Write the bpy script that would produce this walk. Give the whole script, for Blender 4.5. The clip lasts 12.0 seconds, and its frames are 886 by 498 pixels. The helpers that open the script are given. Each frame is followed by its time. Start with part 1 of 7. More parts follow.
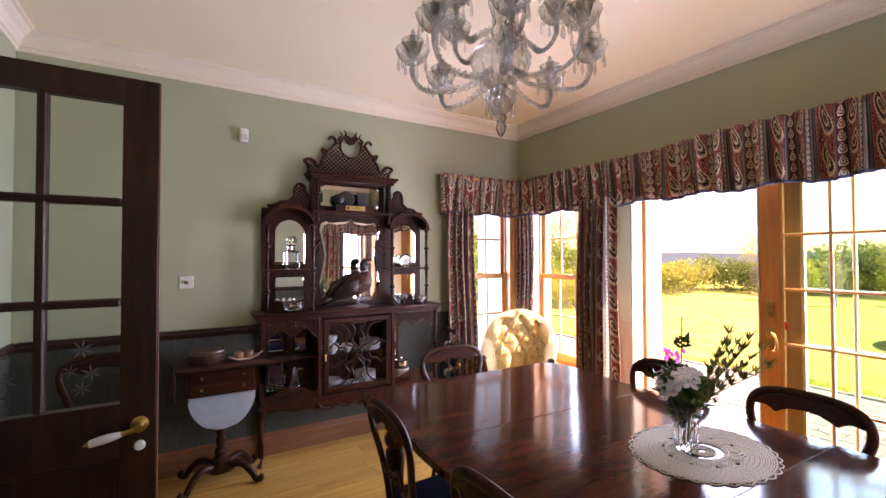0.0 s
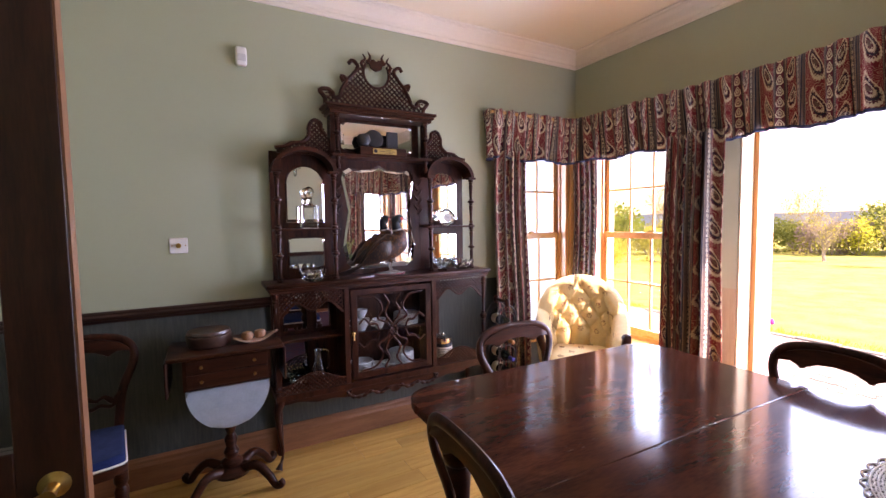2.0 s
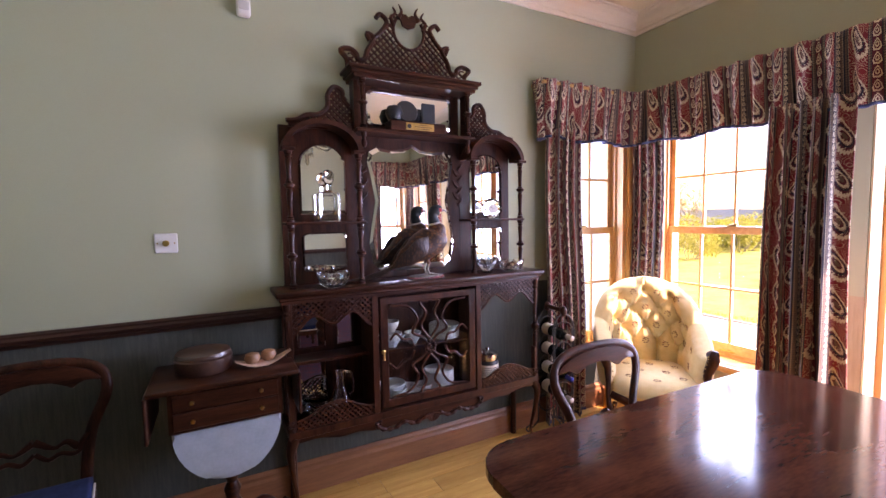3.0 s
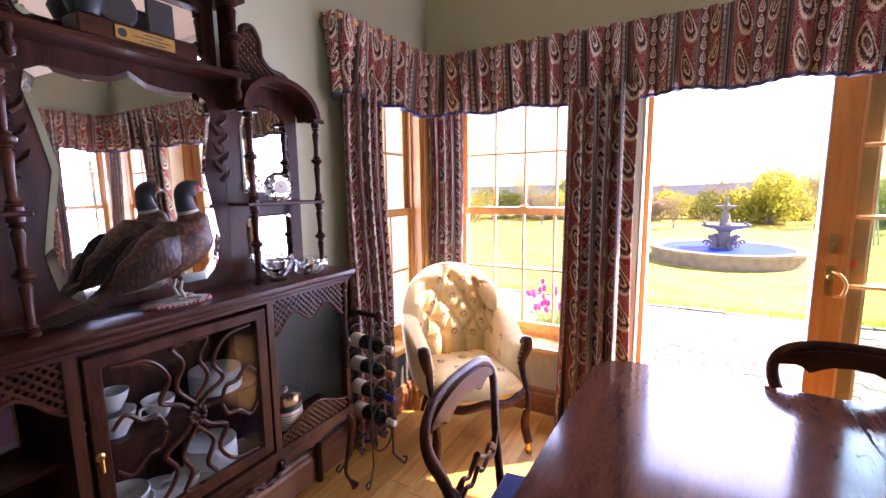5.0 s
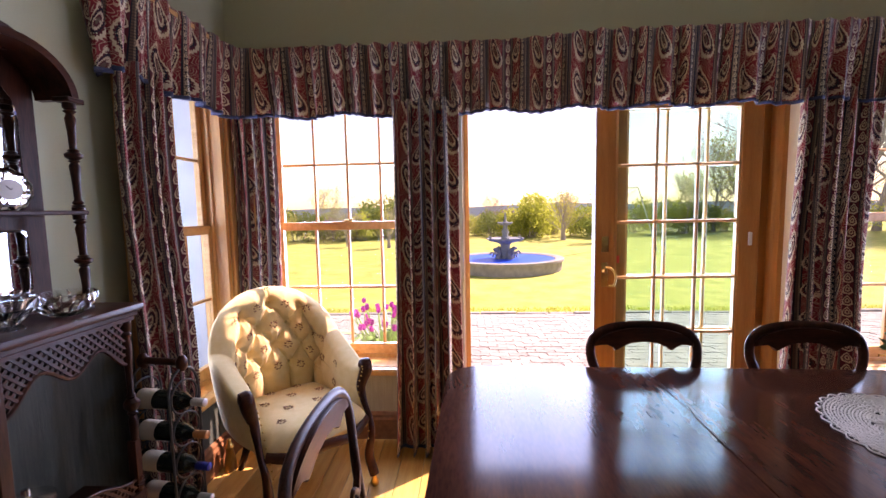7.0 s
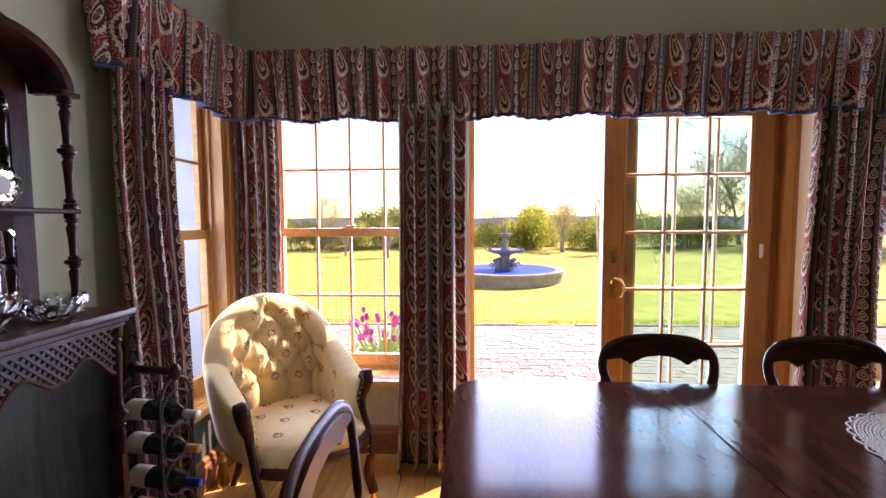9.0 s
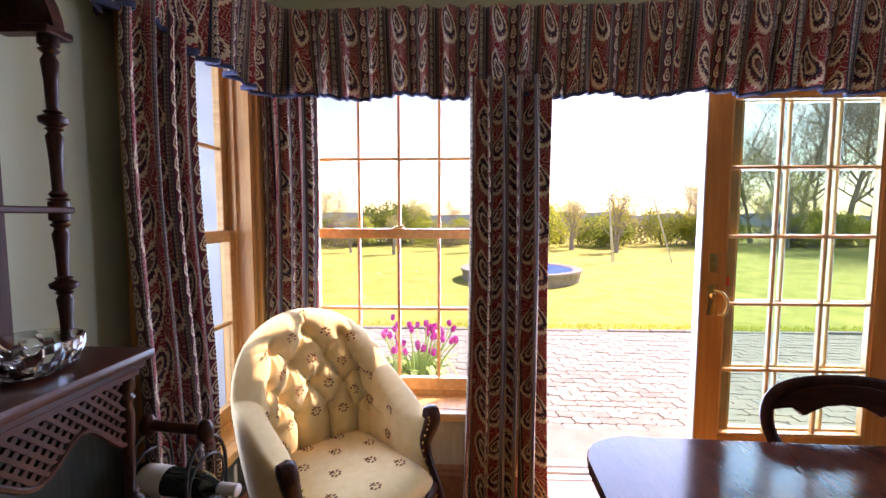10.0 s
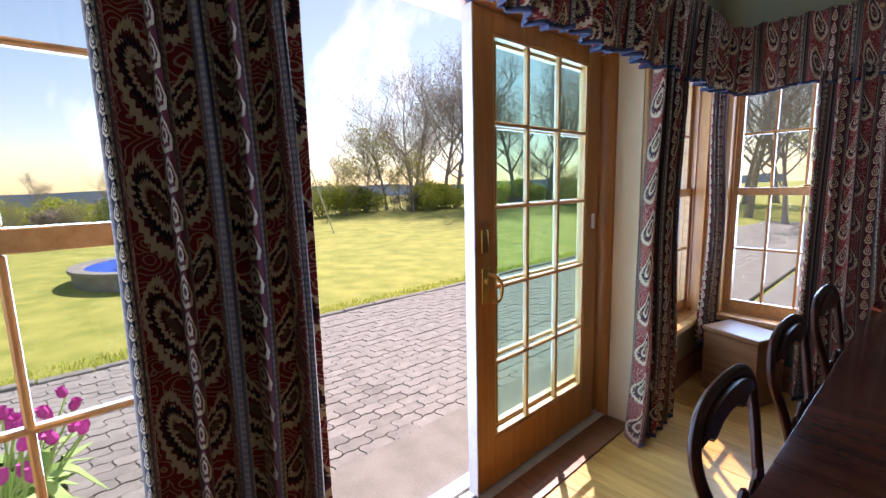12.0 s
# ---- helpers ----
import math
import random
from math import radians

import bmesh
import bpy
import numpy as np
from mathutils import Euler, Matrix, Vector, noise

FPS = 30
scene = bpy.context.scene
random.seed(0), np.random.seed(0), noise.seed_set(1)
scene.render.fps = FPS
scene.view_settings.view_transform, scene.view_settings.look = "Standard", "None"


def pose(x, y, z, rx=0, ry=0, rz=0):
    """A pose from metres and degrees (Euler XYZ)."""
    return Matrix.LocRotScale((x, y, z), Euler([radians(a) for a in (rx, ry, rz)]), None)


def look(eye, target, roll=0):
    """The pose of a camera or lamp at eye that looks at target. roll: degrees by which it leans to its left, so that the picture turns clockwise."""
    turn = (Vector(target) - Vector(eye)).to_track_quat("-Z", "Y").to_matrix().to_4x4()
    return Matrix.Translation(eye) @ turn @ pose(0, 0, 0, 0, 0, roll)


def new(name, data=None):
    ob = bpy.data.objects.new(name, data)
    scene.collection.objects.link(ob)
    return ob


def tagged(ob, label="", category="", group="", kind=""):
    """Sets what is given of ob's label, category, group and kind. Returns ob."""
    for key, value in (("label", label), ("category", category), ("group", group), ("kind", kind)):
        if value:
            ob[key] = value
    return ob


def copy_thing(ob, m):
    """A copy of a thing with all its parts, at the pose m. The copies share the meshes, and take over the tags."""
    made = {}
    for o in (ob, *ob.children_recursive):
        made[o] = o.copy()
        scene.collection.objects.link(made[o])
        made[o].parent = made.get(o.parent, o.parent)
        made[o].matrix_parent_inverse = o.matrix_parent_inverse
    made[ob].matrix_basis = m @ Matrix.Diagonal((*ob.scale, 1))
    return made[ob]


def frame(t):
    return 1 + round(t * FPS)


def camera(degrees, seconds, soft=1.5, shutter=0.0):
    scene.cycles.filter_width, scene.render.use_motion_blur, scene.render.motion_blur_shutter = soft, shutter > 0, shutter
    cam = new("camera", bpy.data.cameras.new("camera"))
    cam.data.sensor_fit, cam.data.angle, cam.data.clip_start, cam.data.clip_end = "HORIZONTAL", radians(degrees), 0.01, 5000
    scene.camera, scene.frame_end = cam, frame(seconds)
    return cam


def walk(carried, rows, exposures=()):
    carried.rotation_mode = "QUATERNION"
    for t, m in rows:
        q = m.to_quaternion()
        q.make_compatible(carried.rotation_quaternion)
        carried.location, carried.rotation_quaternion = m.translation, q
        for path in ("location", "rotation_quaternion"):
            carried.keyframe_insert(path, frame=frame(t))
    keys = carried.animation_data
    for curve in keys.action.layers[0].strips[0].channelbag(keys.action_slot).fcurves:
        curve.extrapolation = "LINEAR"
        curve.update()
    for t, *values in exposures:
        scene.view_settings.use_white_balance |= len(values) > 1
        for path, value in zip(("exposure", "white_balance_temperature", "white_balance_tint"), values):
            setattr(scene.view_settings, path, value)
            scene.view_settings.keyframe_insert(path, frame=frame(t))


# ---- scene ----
cam = camera(91.9, 12.0)
PATH = [
    (0, (0.971, 2.52, 1.487), (2.004, 4.232, 1.525), -0.1),
    (0.5, (0.986, 2.623, 1.492), (2.021, 4.332, 1.582), 0.1),
    (1, (0.997, 2.8, 1.486), (2.03, 4.511, 1.556), -0.2),
    (1.5, (1.029, 2.973, 1.441), (2.05, 4.691, 1.378), -0.4),
    (2, (1.124, 3.218, 1.423), (2.086, 4.967, 1.297), -0.9),
    (2.5, (1.183, 3.482, 1.4), (2.104, 5.253, 1.275), -1.0),
    (2.7, (1.184, 3.593, 1.4), (2.097, 5.367, 1.269), -0.9),
    (4.3, (1.282, 4.328, 1.453), (2.586, 5.819, 1.176), -0.9),
    (4.5, (1.32, 4.333, 1.466), (2.727, 5.723, 1.169), -0.2),
    (5, (1.416, 4.452, 1.435), (3.146, 5.418, 1.162), -0.7),
    (5.5, (1.456, 4.548, 1.424), (3.374, 5.047, 1.158), -0.3),
    (6, (1.485, 4.631, 1.406), (3.457, 4.851, 1.161), -0.3),
    (6.5, (1.505, 4.657, 1.389), (3.49, 4.778, 1.172), -0.8),
    (7, (1.52, 4.646, 1.377), (3.509, 4.75, 1.195), -1.1),
    (9, (1.582, 4.687, 1.356), (3.576, 4.781, 1.225), -0.3),
    (9.5, (1.776, 4.857, 1.367), (3.77, 4.948, 1.235), -0.1),
    (10, (1.986, 5.051, 1.379), (3.978, 5.139, 1.227), 0.1),
    (10.5, (2.244, 5.26, 1.36), (4.225, 5.064, 1.166), -0.9),
    (11, (2.431, 5.222, 1.348), (4.339, 4.671, 1.113), -1.2),
    (11.5, (2.681, 5.174, 1.36), (4.425, 4.232, 1.092), -1.4),
    (12, (2.999, 5.077, 1.375), (4.474, 3.759, 1.085), -1.4),
]
EXPOSURES = [(0, 2.18, 9000, 52), (2.5, 2.28, 8200, 55), (4.5, 2.48, 7900, 60), (5.2, 2.2, 7800, 58), (6.5, 1.52, 7700, 52), (9.0, 1.52, 7700, 50), (10.5, 1.42, 7400, 39), (11.2, 0.92, 6800, 30), (12, 0.72, 6800, 29)]
walk(cam, [(t, look(eye, target, roll)) for t, eye, target, roll in PATH], EXPOSURES)

# ---- world, sun, light ----
world = bpy.data.worlds.new("World")
scene.world = world
world.use_nodes = True
_wn = world.node_tree
_sky = _wn.nodes.new("ShaderNodeTexSky")
_sky.sky_type = 'NISHITA'
_sky.sun_disc = False
SUN_EL, SUN_AZ = 47.0, 139.5          # azimuth clockwise from +y
_sky.sun_elevation = radians(SUN_EL)
_sky.sun_rotation = radians(SUN_AZ)
_sky.altitude = 100
_sky.air_density, _sky.dust_density, _sky.ozone_density = 1.3, 0.2, 1.0
# thin streaks of high cloud
_tc = _wn.nodes.new("ShaderNodeTexCoord")
_mp = _wn.nodes.new("ShaderNodeMapping")
_mp.inputs['Rotation'].default_value = (0.3, 0.5, 0.6)
_mp.inputs['Scale'].default_value = (1.2, 5.0, 2.4)
_nz = _wn.nodes.new("ShaderNodeTexNoise")
_nz.inputs['Scale'].default_value = 1.6
_nz.inputs['Detail'].default_value = 6.0
_rp = _wn.nodes.new("ShaderNodeValToRGB")
_rp.color_ramp.elements[0].position, _rp.color_ramp.elements[1].position = 0.55, 0.82
_mx = _wn.nodes.new("ShaderNodeMixRGB")
_mx.inputs[2].default_value = (12.5, 12.8, 13.3, 1)
_wn.links.new(_tc.outputs['Generated'], _mp.inputs[0])
_wn.links.new(_mp.outputs[0], _nz.inputs['Vector'])
_wn.links.new(_nz.outputs[0], _rp.inputs[0])
_wn.links.new(_rp.outputs[0], _mx.inputs[0])
_wn.links.new(_sky.outputs[0], _mx.inputs[1])
_bg = _wn.nodes["Background"]
_wn.links.new(_mx.outputs[0], _bg.inputs[0])
_bg.inputs[1].default_value = 0.095

_sl = bpy.data.lights.new("sun", 'SUN')
_sl.energy, _sl.angle, _sl.color = 5.0, radians(0.53), (1.0, 0.95, 0.87)
_so = new("sun", _sl)
_a, _e = radians(SUN_AZ), radians(SUN_EL)
_so.matrix_world = look((0, 0, 30), (-math.sin(_a) * math.cos(_e), -math.cos(_a) * math.cos(_e), 30 - math.sin(_e)))


def window_light(eye, target, sx, sy, watts):
    """Sky light through one opening."""
    d = bpy.data.lights.new("sky_light", 'AREA')
    d.shape, d.size, d.size_y, d.energy, d.color = 'RECTANGLE', sx, sy, watts, (0.37, 0.62, 1.0)
    o = new("sky_light", d)
    o.matrix_world = look(eye, target)


LIGHT = 1.0
window_light((4.60, 5.38, 1.35), (3.0, 5.38, 1.40), 0.9, 1.5, 36 * LIGHT)
window_light((4.60, 3.69, 1.15), (3.0, 3.69, 1.20), 1.8, 1.9, 62 * LIGHT)
window_light((4.60, 2.31, 1.35), (3.0, 2.31, 1.45), 0.9, 1.5, 20 * LIGHT)
window_light((3.50, 6.85, 1.35), (3.55, 5.0, 1.40), 0.8, 1.5, 30 * LIGHT)
window_light((3.52, 1.10, 1.35), (3.3, 3.0, 1.50), 0.85, 1.5, 46 * LIGHT)


# ---- mesh helpers ----
def link(name, bm, mat, parent=None, label="", smooth=False):
    me = bpy.data.meshes.new(name)
    bmesh.ops.recalc_face_normals(bm, faces=bm.faces)
    bm.to_mesh(me)
    bm.free()
    if smooth:
        me.polygons.foreach_set("use_smooth", [True] * len(me.polygons))
        me.set_sharp_from_angle(angle=radians(42))
    ob = new(name, me)
    for m in (mat if isinstance(mat, (list, tuple)) else [mat]):
        me.materials.append(m)
    if parent:
        ob.parent = parent
    if label:
        ob["label"] = label
    return ob


def part(name, bm, mat, parent, label="", smooth=True):
    return link(name, bm, mat, parent, label, smooth)


def thing(name, label, category, group="", m=None, kind=""):
    e = new(name)
    e.empty_display_size = 0.1
    if m is not None:
        e.matrix_basis = m
    return tagged(e, label, category, group, kind)


def box(bm, x0, y0, z0, x1, y1, z1, bevel=0.0, seg=1):
    r = bmesh.ops.create_cube(bm, size=1.0)
    vs = r['verts']
    for v in vs:
        v.co = Vector(((x0 + x1) / 2 + v.co.x * (x1 - x0), (y0 + y1) / 2 + v.co.y * (y1 - y0), (z0 + z1) / 2 + v.co.z * (z1 - z0)))
    if bevel:
        es = list({e for v in vs for e in v.link_edges})
        bmesh.ops.bevel(bm, geom=es, offset=bevel, segments=seg, affect='EDGES', profile=0.5)
    return bm


def B(*a, **k):
    return box(bmesh.new(), *a, **k)


def lathe(bm, prof, seg=16, m=Matrix(), flute=None):
    """Surface of revolution about z. prof: (radius, height) from bottom to top."""
    rings = []
    for i, (r, z) in enumerate(prof):
        if r < 1e-5:
            rings.append([bm.verts.new(m @ Vector((0, 0, z)))])
        else:
            rings.append([bm.verts.new(m @ Vector(((r + (flute(i, j) if flute else 0)) * math.cos(2 * math.pi * j / seg), (r + (flute(i, j) if flute else 0)) * math.sin(2 * math.pi * j / seg), z))) for j in range(seg)])
    for a, b in zip(rings, rings[1:]):
        for j in range(seg):
            k = (j + 1) % seg
            if len(a) == 1 and len(b) == 1:
                continue
            if len(a) == 1:
                bm.faces.new((a[0], b[j], b[k]))
            elif len(b) == 1:
                bm.faces.new((a[j], a[k], b[0]))
            else:
                bm.faces.new((a[j], a[k], b[k], b[j]))
    for ring, flip in ((rings[0], True), (rings[-1], False)):
        if len(ring) > 1:
            bm.faces.new(ring[::-1] if flip else ring)
    return bm


def L(prof, seg=16, m=Matrix(), flute=None):
    return lathe(bmesh.new(), prof, seg, m, flute)


def spline(pts, n):
    """n points along a smooth curve through pts."""
    ps = [Vector(p) for p in pts]
    ps = [2 * ps[0] - ps[1]] + ps + [2 * ps[-1] - ps[-2]]
    out, segs = [], len(ps) - 3
    for i in range(n):
        u = i / (n - 1) * segs
        k = min(int(u), segs - 1)
        f = u - k
        a, b, c, d = ps[k:k + 4]
        out.append(0.5 * ((2 * b) + (c - a) * f + (2 * a - 5 * b + 4 * c - d) * f * f + (3 * b - a - 3 * c + d) * f ** 3))
    return out


def tube(bm, pts, rad, seg=8, flat=1.0, up=None, m=Matrix()):
    """Sweep along pts. rad: number or function of 0..1. flat: squash across the second axis."""
    pts = [m @ Vector(p) for p in pts]
    n = len(pts)
    rings = []
    ref = Vector(up) if up else None
    prev = None
    for i, p in enumerate(pts):
        d = (pts[min(i + 1, n - 1)] - pts[max(i - 1, 0)])
        d = d.normalized() if d.length > 1e-9 else Vector((0, 0, 1))
        if ref is not None:
            a = ref - d * ref.dot(d)
        elif prev is not None:
            a = prev - d * prev.dot(d)
        else:
            a = d.orthogonal()
        if a.length < 1e-6:
            a = d.orthogonal()
        a.normalize()
        prev = a
        b = d.cross(a)
        r = rad(i / (n - 1)) if callable(rad) else rad
        rings.append([bm.verts.new(p + (a * math.cos(2 * math.pi * j / seg) * flat + b * math.sin(2 * math.pi * j / seg)) * r) for j in range(seg)])
    for a, b in zip(rings, rings[1:]):
        for j in range(seg):
            k = (j + 1) % seg
            bm.faces.new((a[j], a[k], b[k], b[j]))
    bm.faces.new(rings[0][::-1])
    bm.faces.new(rings[-1])
    return bm


def T(pts, rad, seg=8, **k):
    return tube(bmesh.new(), pts, rad, seg, **k)


def prism(bm, pts, d, m=Matrix(), bevel=0.0):
    """A flat outline in x, z of m, thick by d along -y..0."""
    f = [bm.verts.new(m @ Vector((p[0], 0, p[1]))) for p in pts]
    k = [bm.verts.new(m @ Vector((p[0], d, p[1]))) for p in pts]
    ff = bm.faces.new(f)
    fk = bm.faces.new(k[::-1])
    n = len(pts)
    for i in range(n):
        bm.faces.new((f[i], k[i], k[(i + 1) % n], f[(i + 1) % n]))
    if bevel:
        es = list(set(ff.edges) | set(fk.edges))
        bmesh.ops.bevel(bm, geom=es, offset=bevel, segments=2, affect='EDGES', profile=0.5)
    return bm


def frame_bm(bm, outer, inner, d, m=Matrix()):
    """A flat ring between two outlines of as many points."""
    n = len(outer)
    o0 = [bm.verts.new(m @ Vector((p[0], 0, p[1]))) for p in outer]
    i0 = [bm.verts.new(m @ Vector((p[0], 0, p[1]))) for p in inner]
    o1 = [bm.verts.new(m @ Vector((p[0], d, p[1]))) for p in outer]
    i1 = [bm.verts.new(m @ Vector((p[0], d, p[1]))) for p in inner]
    for i in range(n):
        j = (i + 1) % n
        for q in ((o0[i], o0[j], i0[j], i0[i]), (o1[j], o1[i], i1[i], i1[j]), (o0[j], o0[i], o1[i], o1[j]), (i0[i], i0[j], i1[j], i1[i])):
            bm.faces.new(q)
    return bm


def arc(cx, cz, r, a0, a1, n, rz=None):
    rz = r if rz is None else rz
    return [(cx + r * math.cos(radians(a0 + (a1 - a0) * i / (n - 1))), cz + rz * math.sin(radians(a0 + (a1 - a0) * i / (n - 1)))) for i in range(n)]


# ---- materials ----
def nodes_of(name):
    m = bpy.data.materials.new(name)
    m.use_nodes = True
    return m, m.node_tree, m.node_tree.nodes["Principled BSDF"]


def mk(name, c1, c2=None, scale=6.0, rough=0.5, rough2=None, metal=0.0, bump=0.1, fine=90.0, stretch=(1, 1, 1), spec=0.5, coat=0.0, vary=0.0, bump_dist=0.004, split=(0.35, 0.65), sheen=0.0):
    """Two colours mixed by a broad and a fine noise, with relief and uneven gloss."""
    m, t, p = nodes_of(name)
    N, K = t.nodes.new, t.links.new
    c2 = c2 or tuple(v * 0.8 for v in c1)
    tc, mp = N("ShaderNodeTexCoord"), N("ShaderNodeMapping")
    mp.inputs['Scale'].default_value = stretch
    K(tc.outputs['Object'], mp.inputs[0])
    oi = N("ShaderNodeObjectInfo")
    off = N("ShaderNodeVectorMath")
    off.operation = 'ADD'
    mul = N("ShaderNodeMath")
    mul.operation = 'MULTIPLY'
    mul.inputs[1].default_value = 37.0
    K(oi.outputs['Random'], mul.inputs[0])
    K(mp.outputs[0], off.inputs[0])
    K(mul.outputs[0], off.inputs[1])
    n1, n2 = N("ShaderNodeTexNoise"), N("ShaderNodeTexNoise")
    n1.inputs['Scale'].default_value, n1.inputs['Detail'].default_value = scale, 5.0
    n2.inputs['Scale'].default_value, n2.inputs['Detail'].default_value = fine, 3.0
    K(off.outputs[0], n1.inputs['Vector'])
    K(off.outputs[0], n2.inputs['Vector'])
    add = N("ShaderNodeMath")
    add.operation = 'MULTIPLY_ADD'
    add.inputs[1].default_value = 0.35
    K(n2.outputs[0], add.inputs[0])
    sc = N("ShaderNodeMath")
    sc.operation = 'MULTIPLY'
    sc.inputs[1].default_value = 0.65
    K(n1.outputs[0], sc.inputs[0])
    K(sc.outputs[0], add.inputs[2])
    r = N("ShaderNodeValToRGB")
    r.color_ramp.elements[0].position, r.color_ramp.elements[1].position = split
    r.color_ramp.elements[0].color, r.color_ramp.elements[1].color = (*c1, 1), (*c2, 1)
    K(add.outputs[0], r.inputs[0])
    out = r.outputs[0]
    if vary:
        hs = N("ShaderNodeHueSaturation")
        vr = N("ShaderNodeMapRange")
        vr.inputs[3].default_value, vr.inputs[4].default_value = 1 - vary, 1 + vary
        K(oi.outputs['Random'], vr.inputs[0])
        K(vr.outputs[0], hs.inputs['Value'])
        K(out, hs.inputs['Color'])
        out = hs.outputs[0]
    K(out, p.inputs['Base Color'])
    rr = N("ShaderNodeMapRange")
    rr.inputs[3].default_value, rr.inputs[4].default_value = rough, (rough2 if rough2 is not None else min(1, rough * 1.35))
    K(n1.outputs[0], rr.inputs[0])
    K(rr.outputs[0], p.inputs['Roughness'])
    p.inputs['Metallic'].default_value = metal
    p.inputs['Specular IOR Level'].default_value = spec
    p.inputs['Coat Weight'].default_value = coat
    p.inputs['Coat Roughness'].default_value = 0.12
    p.inputs['Sheen Weight'].default_value = sheen
    if bump:
        b = N("ShaderNodeBump")
        b.inputs['Strength'].default_value, b.inputs['Distance'].default_value = bump, bump_dist
        K(add.outputs[0], b.inputs['Height'])
        K(b.outputs[0], p.inputs['Normal'])
    return m


def wood(name, c1, c2, along=(1, 12, 12), rough=0.35, coat=0.0, scale=3.0, bump=0.06, vary=0.12, spec=0.5):
    return mk(name, c1, c2, scale=scale, fine=scale * 9, rough=rough, bump=bump, stretch=along, coat=coat, vary=vary, spec=spec, split=(0.36, 0.62))


def glass_mat(name, tint=(1, 1, 1), rough=0.0, ior=1.45):
    m, t, p = nodes_of(name)
    p.inputs['Base Color'].default_value = (*tint, 1)
    p.inputs['Transmission Weight'].default_value = 1.0
    p.inputs['Roughness'].default_value = rough
    p.inputs['IOR'].default_value = ior
    return m


def pane_mat(name, tint=(0.92, 0.955, 0.945)):
    """Thin window glass: clear, glossier at a slant."""
    m, t, p = nodes_of(name)
    N, K = t.nodes.new, t.links.new
    tr, gl, mix, lw, pw, ma = N("ShaderNodeBsdfTransparent"), N("ShaderNodeBsdfGlossy"), N("ShaderNodeMixShader"), N("ShaderNodeLayerWeight"), N("ShaderNodeMath"), N("ShaderNodeMath")
    pw.operation, pw.inputs[1].default_value = 'POWER', 4.0
    ma.operation, ma.inputs[1].default_value, ma.inputs[2].default_value = 'MULTIPLY_ADD', 0.35, 0.02
    lw.inputs[0].default_value = 0.5
    tr.inputs[0].default_value = (*tint, 1)
    gl.inputs[1].default_value = 0.01
    K(lw.outputs['Facing'], pw.inputs[0])
    K(pw.outputs[0], ma.inputs[0])
    K(ma.outputs[0], mix.inputs[0])
    K(tr.outputs[0], mix.inputs[1])
    K(gl.outputs[0], mix.inputs[2])
    K(mix.outputs[0], t.nodes["Material Output"].inputs[0])
    return m


